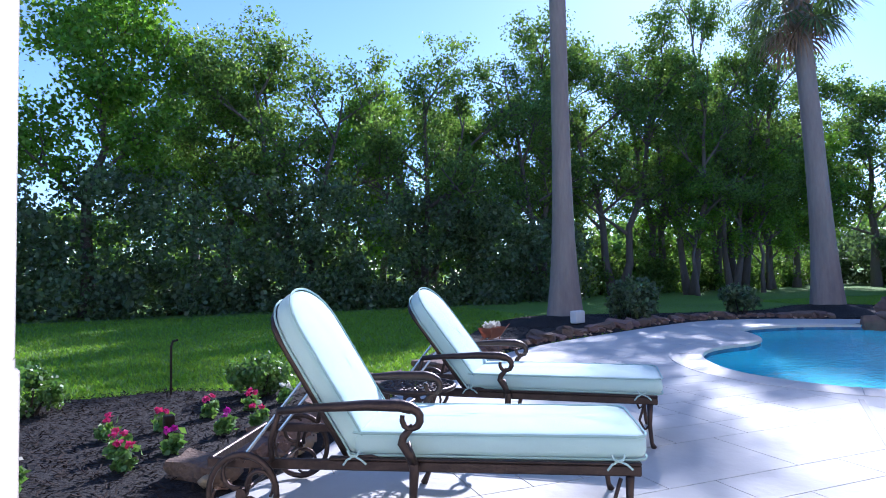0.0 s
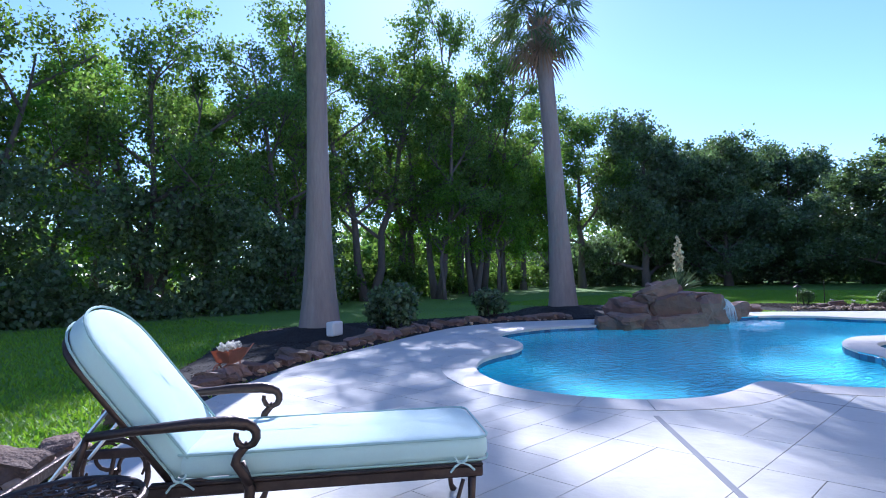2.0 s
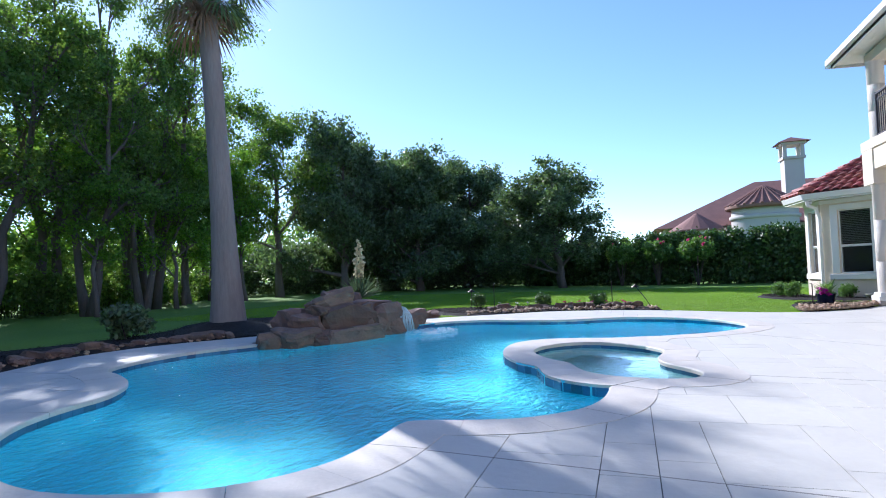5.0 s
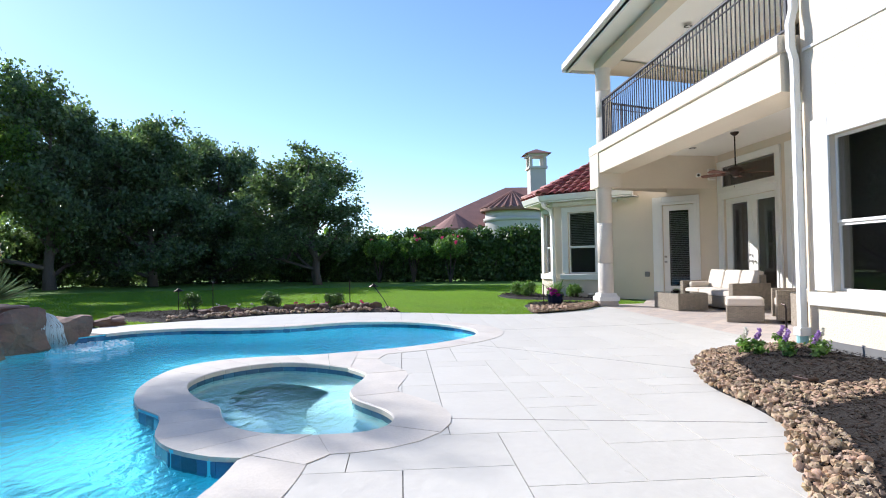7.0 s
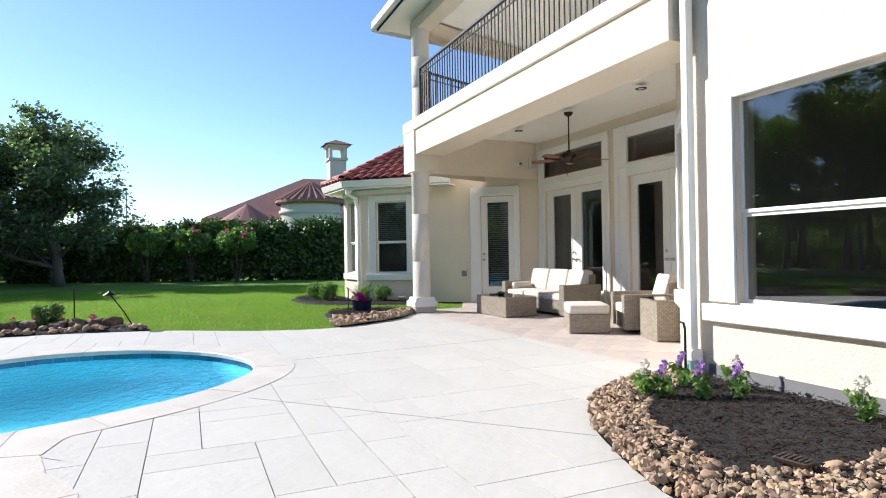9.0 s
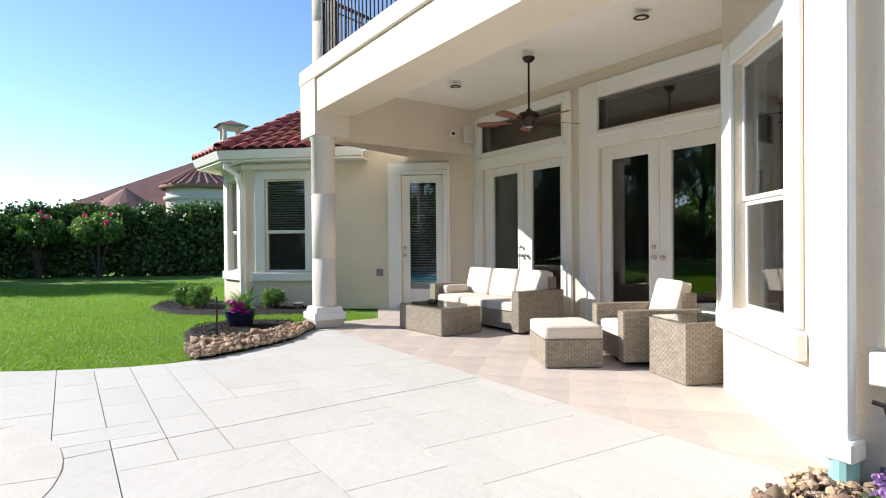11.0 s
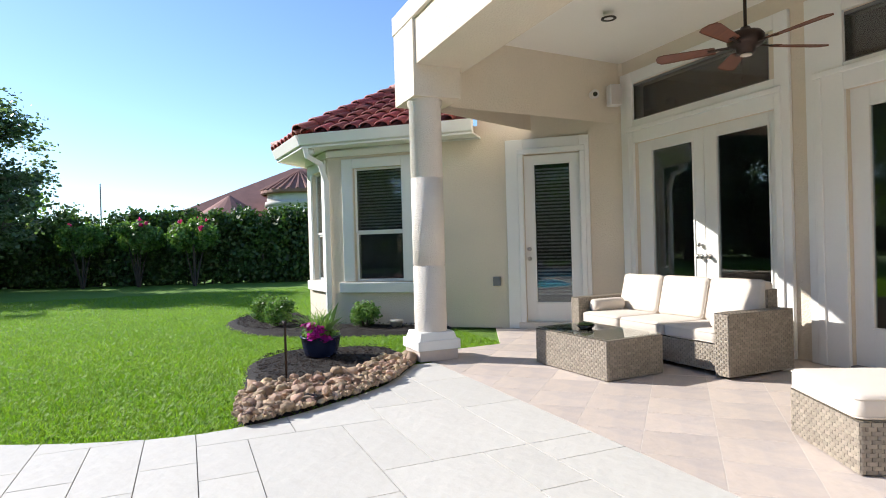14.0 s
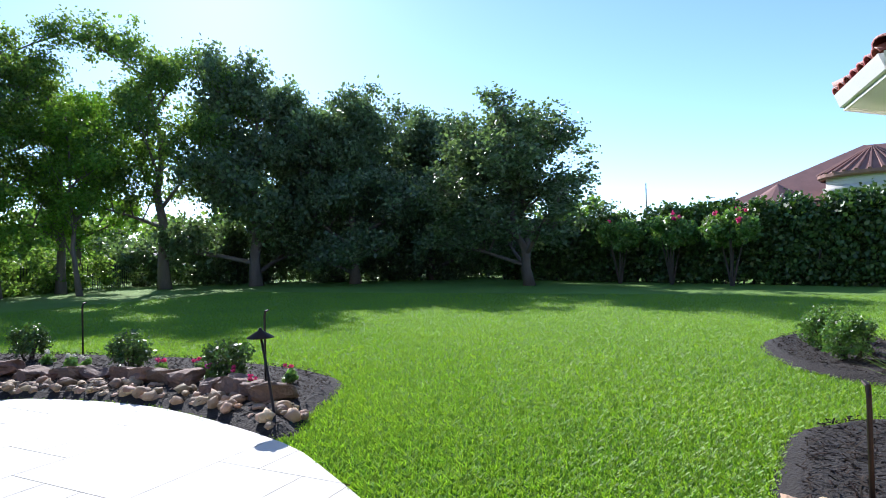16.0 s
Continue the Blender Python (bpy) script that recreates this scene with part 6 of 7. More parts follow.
shrubbery("north_belt", "belt of green shrubs behind the wood", 42000, north_belt, 320, 0.34, LEAF, 18, "undergrowth")
shrubbery("thicket", "light scrub between thin trunks", 60000, thicket, 460, 0.14, LEAF, 6, "undergrowth")


def far_wood(rng):
    a = rng.uniform(-0.35, 2.5)
    r = rng.uniform(78, 125)
    return (10 + r * math.cos(a), r * math.sin(a), rng.uniform(0.5, 8.5) * (0.55 if a < 0.12 else 1)), rng.uniform(1.4, 2.6)


shrubbery("far_wood", "distant belt of trees", 60000, far_wood, 700, 0.75, LEAF, 7, "woods")
H0, H1 = Vector((39.2, -9.5)), Vector((47.6, 8.5))


def hedge_at(rng):
    t = rng.random()
    p = H0.lerp(H1, t)
    return (p.x + rng.uniform(-0.5, 0.5), p.y, rng.uniform(0.12, 2.95) * (0.25 if rng.random() < 0.12 else 1)), rng.uniform(0.35, 0.55)


shrubbery("hedge", "tall clipped dark green hedge", 90000, hedge_at, 1200, 0.15, HEDGE_LEAF, 8, "hedge")
bm = bmesh.new()
rr = random.Random(4)
for k in range(70):
    p = H0.lerp(H1, (k + rr.random()) / 70)
    q = (p.x + rr.uniform(-0.3, 0.3), p.y, -0.1)
    tube(bm, [q, (q[0] + rr.uniform(-0.3, 0.3), q[1] + rr.uniform(-0.3, 0.3), 1.2)], 0.035, 5)
tagged(part("hedge_stems", bm, DARK_BARK), "bare stems at the hedge's foot", "hedge", kind="stuff")


def bush(name, at, r, h, leaves, leaf, mat, seed, label, category="shrub", group="", stem=0.0, blooms=None):
    b = thing(name, (at[0], at[1], at[2] if len(at) > 2 else 0.03), 0, label, category, group)
    rng = np.random.default_rng(seed)
    cs, rs = [], []
    for k in range(22):
        d = rng.normal(size=3)
        d /= np.linalg.norm(d)
        cs.append((d[0] * r * 0.62, d[1] * r * 0.62, stem + h * 0.5 + d[2] * h * 0.30))
        rs.append(r * rng.uniform(0.28, 0.45))
    o = new("foliage", card_mesh("foliage", leaf_cards(rng, cs, rs, leaves, leaf, h / (2 * r) + 0.25, 0.3), mat))
    o.parent = b
    bm = bmesh.new()
    rg = random.Random(seed)
    for k in range(6):
        a = rg.uniform(0, 6.28)
        tube(bm, [(0.03 * math.cos(a), 0.03 * math.sin(a), -0.06), (r * 0.2 * math.cos(a), r * 0.2 * math.sin(a), stem * 0.6 + 0.03), (r * 0.5 * math.cos(a), r * 0.5 * math.sin(a), stem + h * 0.55)], [0.02 + 0.02 * stem, 0.016 + 0.012 * stem, 0.006], 5)
    part("stems", bm, DARK_BARK, b)
    if blooms:
        mat2, n, s = blooms
        v = []
        rg = np.random.default_rng(seed + 1)
        d = rg.normal(size=(n, 3))
        d[:, 2] = np.abs(d[:, 2]) + 0.5
        d /= np.linalg.norm(d, axis=1)[:, None]
        cc = [(q[0] * r * 0.9, q[1] * r * 0.9, stem + h * 0.5 + q[2] * h * 0.52) for q in d]
        o = new("blossoms", card_mesh("blossoms", leaf_cards(rg, cc, [s] * n, n * 14, s * 1.1, 1, 0.2), mat2))
        o.parent = b
    return b


# flowering standards before the hedge
for k, (x, y) in enumerate(((42.7, 1.6), (41.8, -0.5), (40.6, -2.6))):
    bush("flowering_shrub", (x, y), 1.1 if k else 1.0, 1.4, 6500, 0.12, OLEANDER, 80 + k, "clipped shrub on bare stems with pink blossom", "shrub", "flowering shrubs before the hedge", 1.3, (PINK, 4 if k else 1, 0.10))
# clipped bushes in the beds
for k, (x, y, r, h) in enumerate(((24.75, -3.75, 0.36, 0.5), (25.5, -3.6, 0.33, 0.45), (26.3, -3.7, 0.33, 0.45), (23.85, -4.95, 0.30, 0.42))):
    bush("boxwood", (x, y), r, h, 2600, 0.035, BUSH_LEAF, 90 + k, "small clipped green bush in dark mulch", "shrub", "bushes under the bay")
for k, (x, y) in enumerate(((21.75, 5.6), (21.75, 3.6), (21.65, 2.0))):
    bush("twiggy_shrub", (x, y), 0.30, 0.5, 1700, 0.035, HEDGE_LEAF, 100 + k, "small twiggy shrub in the rock edged bed", "shrub", "shrubs by the pool")
bush("round_bush", (1.15, 5.35), 0.36, 0.42, 2600, 0.04, BUSH_LEAF, 110, "low rounded green bush in the flower bed", "shrub", "bushes by the loungers")
bush("round_bush", (-0.75, 5.35), 0.42, 0.45, 2600, 0.04, BUSH_LEAF, 111, "low pale green bush in the flower bed", "shrub", "bushes by the loungers")
bush("dark_shrub", (9.8, 10.6), 0.7, 1.05, 3500, 0.09, LEAF_DARK, 112, "dark loose shrub beside the palm", "shrub", "shrubs by the palms")
bush("dark_shrub", (13.6, 11.0), 0.6, 0.75, 2800, 0.09, LEAF_DARK, 113, "dark loose shrub beside the palm", "shrub", "shrubs by the palms")


# ---- palms ----
def palm(at, height, r0, r1, lean, seed, label, fronds=34):
    p = thing("palm_tree", (at[0], at[1], -0.03), 0, label, "palm", "palms by the pool")
    rng = random.Random(seed)
    bm = bmesh.new()
    n = 46
    path, rad = [], []
    for k in range(n + 1):
        t = k / n
        z = t * height - 0.1
        path.append((lean[0] * t ** 1.4 * height, lean[1] * t ** 1.4 * height, z))
        rad.append((r1 + (r0 - r1) * math.exp(-z / 1.4)) * (1 + 0.012 * (k % 2)) * (1 - 0.15 * t))
    tube(bm, path, rad, 18)
    part("trunk", bm, PALM_BARK, p, "smooth grey tapering trunk", True)
    top = Vector(path[-1])
    # dry boots and skirt below the crown
    bm = bmesh.new()
    for k in range(60):
        a, z = k * 2.4, -1.5 * (k / 60) ** 1.0
        o = Vector((math.cos(a), math.sin(a), 0))
        b = top + Vector((0, 0, z)) + o * (r1 * 0.75)
        tube(bm, [b, b + o * 0.12 + Vector((0, 0, 0.14)), b + o * 0.18 + Vector((0, 0, 0.26))], [0.05, 0.04, 0.015], 5)
    part("skirt", bm, PALM_DRY, p, "brown boots of old fronds")
    # fan fronds: a stalk and a pleated fan of narrow blades
    for k in range(fronds):
        a = k * 2.399
        up = 1.2 - 2.4 * (k / fronds)
        d = Vector((math.cos(a) * math.cos(up), math.sin(a) * math.cos(up), math.sin(up)))
        ln = rng.uniform(0.8, 1.05)
        s = top + d * ln + Vector((0, 0, -0.12))
        bm = bmesh.new()
        tube(bm, [top + d * 0.1, top + d * ln * 0.6 + Vector((0, 0, 0.03)), s], [0.02, 0.014, 0.01], 4)
        side = d.cross(Vector((0, 0, 1))).normalized()
        nrm = side.cross(d).normalized()
        for j in range(26):
            th = radians(-115 + 230 * j / 25)
            w = d * math.cos(th) + side * math.sin(th)
            fl = rng.uniform(0.75, 0.95) * (1 - 0.25 * abs(th) / 2)
            m1 = s + w * fl * 0.55 + nrm * 0.04 * (1 if j % 2 else -1)
            e = s + w * fl + Vector((0, 0, -0.30 * fl - 0.1 * rng.random()))
            q = w.cross(nrm).normalized() * 0.028
            va = [bm.verts.new(c) for c in (s, m1 + q, e, m1 - q)]
            bm.faces.new(va)
        part("frond", bm, PALM_LEAF if k < fronds * 0.85 else PALM_DRY, p, "fan shaped frond")
    return p


palm((8.0, 10.6), 11.5, 0.45, 0.20, (-0.002, 0.0), 3, "tall palm with a smooth flared grey trunk", 30)
palm((15.3, 9.85), 8.6, 0.44, 0.25, (0.015, 0.07), 5, "tall fan palm with a slightly curved trunk", 34)
bx = thing("irrigation_box", (7.75, 9.75, 0.12), 20, "small pale utility box at the palm's foot", "utility box")
bm = bmesh.new()
box(bm, -0.16, -0.08, 0.0, 0.16, 0.08, 0.26, 0.03, None, 2)
part("cover", bm, WHITE_PLASTIC, bx)


# ---- waterfall rocks ----
fall = thing("rock_waterfall", (0, 0, 0), label="stacked brown boulders with a small waterfall spilling into the pool", category="waterfall")
ROCKS = [slab_rock_mesh("boulder", 40 + k, BOULDER, 1, 1, 1) for k in range(7)]
for k, (x, y, z, sx, sy, sz, rz, rx) in enumerate((
        (13.68, 7.12, 0.05, 0.82, 0.62, 0.36, -22, 2), (14.02, 6.80, 0.0, 0.45, 0.42, 0.28, 12, 0), (14.42, 6.60, -0.02, 0.72, 0.5, 0.34, -30, 0), (14.98, 6.33, -0.02, 0.85, 0.5, 0.38, -27, 0),
        (14.22, 7.15, 0.24, 0.55, 0.55, 0.42, 18, 0), (14.52, 7.05, 0.47, 0.5, 0.5, 0.26, -12, 6), (15.0, 6.85, 0.22, 1.1, 0.8, 0.75, -25, 0), (14.93, 7.02, 0.60, 0.95, 0.62, 0.42, -32, -24),
        (15.85, 6.35, 0.14, 0.85, 0.72, 0.72, -27, 0), (15.72, 6.78, 0.555, 1.25, 0.8, 0.2, -32, 4), (15.4, 6.55, 0.25, 0.5, 0.5, 0.66, 20, 0), (15.95, 7.25, 0.38, 0.95, 0.75, 0.9, 14, 0),
        (15.0, 7.75, 0.2, 1.3, 0.8, 0.6, -10, 0), (16.32, 6.22, 0.0, 0.55, 0.5, 0.42, -20, 8), (16.9, 6.05, 0.1, 0.68, 0.56, 0.5, -32, 0), (16.75, 6.6, 0.12, 0.6, 0.6, 0.5, 20, 0),
        (13.42, 7.5, 0.05, 0.5, 0.4, 0.3, 40, 0))):
    m = Matrix.Translation((x, y, z)) @ Euler((radians(rx), radians(rx * 0.5), radians(rz))).to_matrix().to_4x4() @ Matrix.Diagonal((sx, sy, sz, 1))
    piece("boulder", ROCKS[k % 7], fall, m)
rng = np.random.default_rng(8)
bm = bmesh.new()
rg = random.Random(12)
for k in range(150):
    a = rg.uniform(-0.25, 0.25)
    x, y = 16.05 + a * 0.75, 6.12 + a * -0.4
    out = rg.uniform(0.1, 0.34)
    d = Vector((0.25, -0.95, 0))
    z0 = 0.48
    pts = [(x, y, z0 + 0.01), (x + d.x * out * 0.5, y + d.y * out * 0.5, z0 - 0.05), (x + d.x * out * 0.9 + rg.uniform(-0.05, 0.05), y + d.y * out * 0.9, z0 - 0.22), (x + d.x * out + rg.uniform(-0.1, 0.1), y + d.y * out, WATER_Z)]
    tube(bm, pts, [0.006, rg.uniform(0.003, 0.008), rg.uniform(0.003, 0.007), 0.004], 4)
part("falling_water", bm, FOAM, fall, "white falling water", True)
bm = bmesh.new()
for k in range(420):
    a, r = rg.uniform(0, 6.28), rg.random() ** 0.7 * 0.75
    x, y = 16.35 + r * math.cos(a) * 1.1, 5.35 + r * math.sin(a) * 0.75
    if not inside((x, y), POOL_LOOP):
        continue
    s = rg.uniform(0.008, 0.03)
    bmesh.ops.create_icosphere(bm, subdivisions=1, radius=s, matrix=Matrix.Translation((x, y, WATER_Z + 0.002)) @ Matrix.Diagonal((1, 1, 0.5, 1)))
tagged(part("foam", bm, FOAM, fall, "foam where the water lands"), kind="stuff")

# yucca with its flower stalk
yu = thing("yucca", (17.17, 7.45, 0.0), 0, "spiky yucca with a tall cream flower stalk behind the rocks", "plant")
bm = bmesh.new()
for k in range(130):
    a, e = k * 2.4, 0.25 + 1.2 * rg.random()
    ln = rg.uniform(0.5, 0.78)
    d = Vector((math.cos(a) * math.cos(e), math.sin(a) * math.cos(e), math.sin(e)))
    q = d.cross(Vector((0, 0, 1))).normalized() * 0.018
    b = Vector((0, 0, 0.62))
    m1, e1 = b + d * ln * 0.5, b + d * ln + Vector((0, 0, -0.06))
    v = [bm.verts.new(c) for c in (b - q * 0.6, b + q * 0.6, m1 + q, e1, m1 - q)]
    bm.faces.new(v)
part("blades", bm, YUCCA, yu, "stiff grey green blades")
bm = bmesh.new()
tube(bm, [(0, 0, -0.05), (0, 0, 0.66)], [0.12, 0.07], 10)
tube(bm, [(0, 0, 0.6), (0.01, 0, 1.3), (0.02, 0, 2.0)], [0.02, 0.015, 0.006], 7)
part("stalk", bm, YUCCA, yu)
v = leaf_cards(rng, [(0.02 + 0.11 * (1 - abs(k - 6) / 9) * math.cos(k * 2.4), 0.11 * (1 - abs(k - 6) / 9) * math.sin(k * 2.4) * 0.8, 1.18 + 0.062 * k) for k in range(15)], [0.10 - 0.004 * k for k in range(15)], 900, 0.07, 1.0, 0.1)
o = new("blossoms", card_mesh("blossoms", v, CREAM_PETAL))
o.parent = yu
tagged(o, "cream bell blossoms")


# ---- stones ----
stone_border("field stones edging the lounger bed", [(0.72, 2.86), (1.05, 3.1), (1.5, 3.6), (2.0, 4.5), (2.7, 5.4)], 8, (0.28, 0.5), 0.1, 3, FIELD, 0.03)
stone_border("river stones beside the lounger bed", [(0.72, 2.84), (1.05, 3.08), (1.5, 3.58), (2.0, 4.45), (2.9, 5.5)], 60, (0.07, 0.15), 0.22, 4, STONES_SMOOTH, 0.01)
stone_border("brown rocks edging the palm bed", smooth_loop([(3.3, 5.95), (4.2, 6.82), (5.0, 7.42), (6.3, 8.17), (8.2, 8.97), (9.7, 9.57), (11.4, 10.02), (13.0, 9.67), (14.2, 8.8)], 3, False), 58, (0.2, 0.45), 0.12, 5, FIELD, 0.0)
stone_border("small stones along the palm bed", smooth_loop([(3.3, 5.92), (4.2, 6.79), (5.0, 7.39), (6.3, 8.14), (8.2, 8.94), (9.7, 9.54), (11.4, 9.99), (13.0, 9.64), (14.2, 8.75)], 3, False), 120, (0.07, 0.16), 0.25, 6, STONES, 0.0)
stone_border("brown rocks beside the waterfall", [(17.3, 6.95), (18.4, 6.4), (18.9, 6.0)], 9, (0.25, 0.45), 0.2, 15, FIELD, 0.0)
stone_border("tan rocks edging the pool bed", [(20.5, 5.2), (20.85, 4.2), (21.15, 3.3), (21.2, 2.4), (21.12, 1.5), (20.95, 0.9)][::-1], 15, (0.25, 0.42), 0.05, 7, FIELD, 0.03, -1)
stone_border("river stones before the pool bed", smooth_loop([(19.4, 5.3), (20.0, 4.25), (20.6, 3.45), (20.79, 2.3), (20.73, 1.4), (20.5, 0.45)], 3, False), 270, (0.05, 0.15), 0.42, 8, STONES_SMOOTH, 0.02)


def heap(label, loop, n, size, seed, near):
    """River stones filling an outline: the nearer ones as stones of their own."""
    rng = random.Random(seed)
    xs, ys = [p[0] for p in loop], [p[1] for p in loop]
    top = thing("rock_border", (0, 0, 0), label=label, category="rocks", group="rock borders")
    verts, faces = [], []
    done = 0
    while done < n:
        x, y = rng.uniform(min(xs), max(xs)), rng.uniform(min(ys), max(ys))
        if not inside((x, y), loop):
            continue
        done += 1
        s = rng.uniform(*size) * (1.5 if rng.random() < 0.08 else 1)
        z = 0.035 + s * 0.2 + rng.random() * 0.04
        lay(top, STONES_SMOOTH if rng.random() < 0.45 else STONES, x, y, z, s, rng, 0.4)
    return top


COLUMN_HEAP = smooth_loop([(19.3, -2.72), (19.4, -3.0), (19.65, -3.48), (20.05, -4.02), (20.7, -4.5), (21.0, -4.62), (20.95, -4.35), (20.5, -3.95), (20.35, -3.5), (20.3, -3.1), (20.2, -2.85), (19.8, -2.76)], 3)
heap("tan river stones beside the porch column", offset(COLUMN_HEAP, 0.05), 290, (0.05, 0.12), 21, None)
CROSS_BAND = smooth_loop([(10.5, -2.6), (10.67, -3.27), (10.83, -3.67), (10.86, -4.1), (10.9, -4.9), (11.45, -4.9), (11.32, -4.28), (11.25, -3.65), (11.38, -3.23), (11.5, -2.7)], 3)
EDGE = np.array(resample([(13.66, -4.7), (13.5, -4.1), (13.15, -3.5), (12.7, -3.1), (12.2, -2.85), (11.5, -2.6), (10.8, -2.55), (10.1, -2.4), (9.4, -2.0), (8.4, -1.55), (7.6, -1.45)], 0.05, False))


BED_WIDE = offset(BED_HOUSE, 0.09)
COLUMN_WIDE = offset(COLUMN_HEAP, 0.08)


def in_band(x, y):
    near = np.min(np.hypot(EDGE[:, 0] - x, EDGE[:, 1] - y))
    return inside((x, y), BED_WIDE) and (near < (0.24 if x < 11.4 else 0.36) + 0.1 * noise.noise(Vector((x * 1.5, y * 1.5, 0))) or inside((x, y), CROSS_BAND))


band = thing("rock_border", (0, 0, 0), label="tan river stones winding through the house bed", category="rocks", group="rock borders")
rgn = random.Random(44)
cnt = 0
while cnt < 295:
    x, y = rgn.uniform(9.0, 13.7), rgn.uniform(-4.95, -1.5)
    if in_band(x, y):
        cnt += 1
        sz = rgn.uniform(0.05, 0.085) * (1.5 if rgn.random() < 0.07 else 1)
        lay(band, STONES_SMOOTH if cnt % 3 else STONES, x, y, 0.045 + sz * 0.16, sz, rgn, 0.4)
SM = []
b2 = bmesh.new()
bmesh.ops.create_icosphere(b2, subdivisions=1, radius=0.5)
SM.append(([v.co.copy() for v in b2.verts], [[v.index for v in f.verts] for f in b2.faces]))
b2.free()
vs, fs, cnt = [], [], 0
while cnt < 5200:
    far = rgn.random() < 0.3
    x, y = (rgn.uniform(19.2, 21.1), rgn.uniform(-4.7, -2.6)) if far else (rgn.uniform(7.6, 13.7), rgn.uniform(-4.95, -1.4))
    if not (inside((x, y), COLUMN_WIDE) if far else in_band(x, y)):
        continue
    cnt += 1
    s = rgn.uniform(0.035, 0.08)
    e = Euler((rgn.uniform(-0.6, 0.6), rgn.uniform(-0.6, 0.6), rgn.uniform(0, 6.28))).to_matrix()
    base = len(vs)
    sq = Vector((1, rgn.uniform(0.55, 0.9), rgn.uniform(0.4, 0.65)))
    for c in SM[0][0]:
        k = 1 + 0.35 * noise.noise(c * 3 + Vector((x * 3, y * 3, 0)))
        q = e @ Vector((c.x * sq.x, c.y * sq.y, c.z * sq.z)) * s * k
        vs.append((x + q.x, y + q.y, 0.038 + q.z + rgn.random() * 0.028))
    fs += [[i + base for i in f] for f in SM[0][1]]
tagged(new("small_river_stones", raw_mesh("small_river_stones", vs, fs, RIVER_STUFF, False)), "small tan river stones filling the gaps", "rocks", kind="stuff")


# ---- flowers, pot and lamps ----
def flower(at, h, r, petal, seed, label, spike=False):
    f = thing("flower", (at[0], at[1], 0.04), 0, label, "flower", "bedding flowers")
    rng = np.random.default_rng(seed)
    cs = [(r * 0.5 * math.cos(k * 2.4) * (k % 3) / 2, r * 0.5 * math.sin(k * 2.4) * (k % 3) / 2, h * (0.15 + 0.5 * k / 9)) for k in range(9)]
    o = new("leaves", card_mesh("leaves", leaf_cards(rng, cs, [r * 0.55] * 9, 120, 0.05, 0.8, 0.2), FOLIAGE))
    o.parent = f
    if spike:
        cs, rs = [(0.02 * math.cos(k), 0.02 * math.sin(k), h * 0.75 + 0.02 * k) for k in range(6)], [0.025] * 6
        cs += [(c[0] + 0.07, c[1] - 0.03, c[2] - 0.05) for c in cs]
        rs += rs
    else:
        cs, rs = [(r * 0.35 * math.cos(k * 2.1 + seed), r * 0.35 * math.sin(k * 2.1 + seed), h * (0.85 + 0.1 * (k % 2))) for k in range(2 + seed % 2)], [0.028] * (2 + seed % 2)
    o = new("petals", card_mesh("petals", leaf_cards(rng, cs, rs, 22 * len(cs), 0.026, 0.7, 0.2), petal))
    o.parent = f
    return f


for k, (x, y, p) in enumerate(((0.02, 4.14, PINK), (0.16, 3.66, PINK), (0.24, 3.33, PINK), (0.37, 4.25, PINK), (0.49, 3.61, MAGENTA), (0.7, 4.58, PINK), (0.81, 3.96, MAGENTA), (1.04, 4.7, PINK), (1.05, 4.06, PINK), (1.34, 4.88, WHITE_PETAL), (1.75, 4.95, PINK),
                               (-0.3, 3.2, WHITE_PETAL), (21.55, 4.9, WHITE_PETAL), (21.5, 4.35, WHITE_PETAL), (21.45, 4.0, WHITE_PETAL), (21.6, 2.95, PINK), (21.75, 2.55, PINK), (21.55, 2.15, MAGENTA), (21.45, 1.75, PINK), (21.2, 1.25, PINK), (21.75, 1.3, PINK))):
    flower((x, y), 0.19, 0.10, p, 200 + k, "small bedding plant with bright flowers in mulch")
for k, (x, y, p) in enumerate(((12.95, -3.75, WHITE_PETAL), (12.85, -3.85, VIOLET), (12.7, -4.1, VIOLET), (13.1, -4.3, VIOLET), (12.55, -4.35, VIOLET), (12.75, -4.55, WHITE_PETAL), (11.75, -4.6, WHITE_PETAL), (10.5, -4.1, VIOLET), (10.2, -3.7, VIOLET), (10.05, -3.3, VIOLET), (10.1, -4.3, VIOLET))):
    flower((x, y), 0.27, 0.13, p, 240 + k, "small upright flowering perennial in mulch", True)

pot = thing("flower_pot", (21.55, -3.75, 0.045), 0, "glossy navy pot with grass and magenta flowers", "plant pot")
bm = bmesh.new()
lathe(bm, [(0.0, 0.0), (0.15, 0.0), (0.175, 0.05), (0.205, 0.2), (0.215, 0.29), (0.225, 0.30), (0.225, 0.325), (0.205, 0.325), (0.195, 0.28), (0.0, 0.27)], 28)
part("pot", bm, POT, pot, "glossy navy glaze", True)
bm = bmesh.new()
rg = random.Random(77)
for k in range(230):
    a, e = rg.uniform(0, 6.28), rg.uniform(0.85, 1.5)
    ln = rg.uniform(0.28, 0.62)
    b = Vector((rg.uniform(-0.1, 0.1), rg.uniform(-0.1, 0.1), 0.28))
    d = Vector((math.cos(a) * math.cos(e), math.sin(a) * math.cos(e), math.sin(e)))
    q = d.cross(Vector((0.3, 0.2, 1))).normalized() * 0.003
    m1, e1 = b + d * ln * 0.6, b + d * ln + Vector((math.cos(a), math.sin(a), -0.6)) * 0.09
    v = [bm.verts.new(c) for c in (b - q, b + q, m1 + q, e1, m1 - q)]
    bm.faces.new(v)
part("ornamental_grass", bm, FOLIAGE, pot, "thin arching pale green blades")
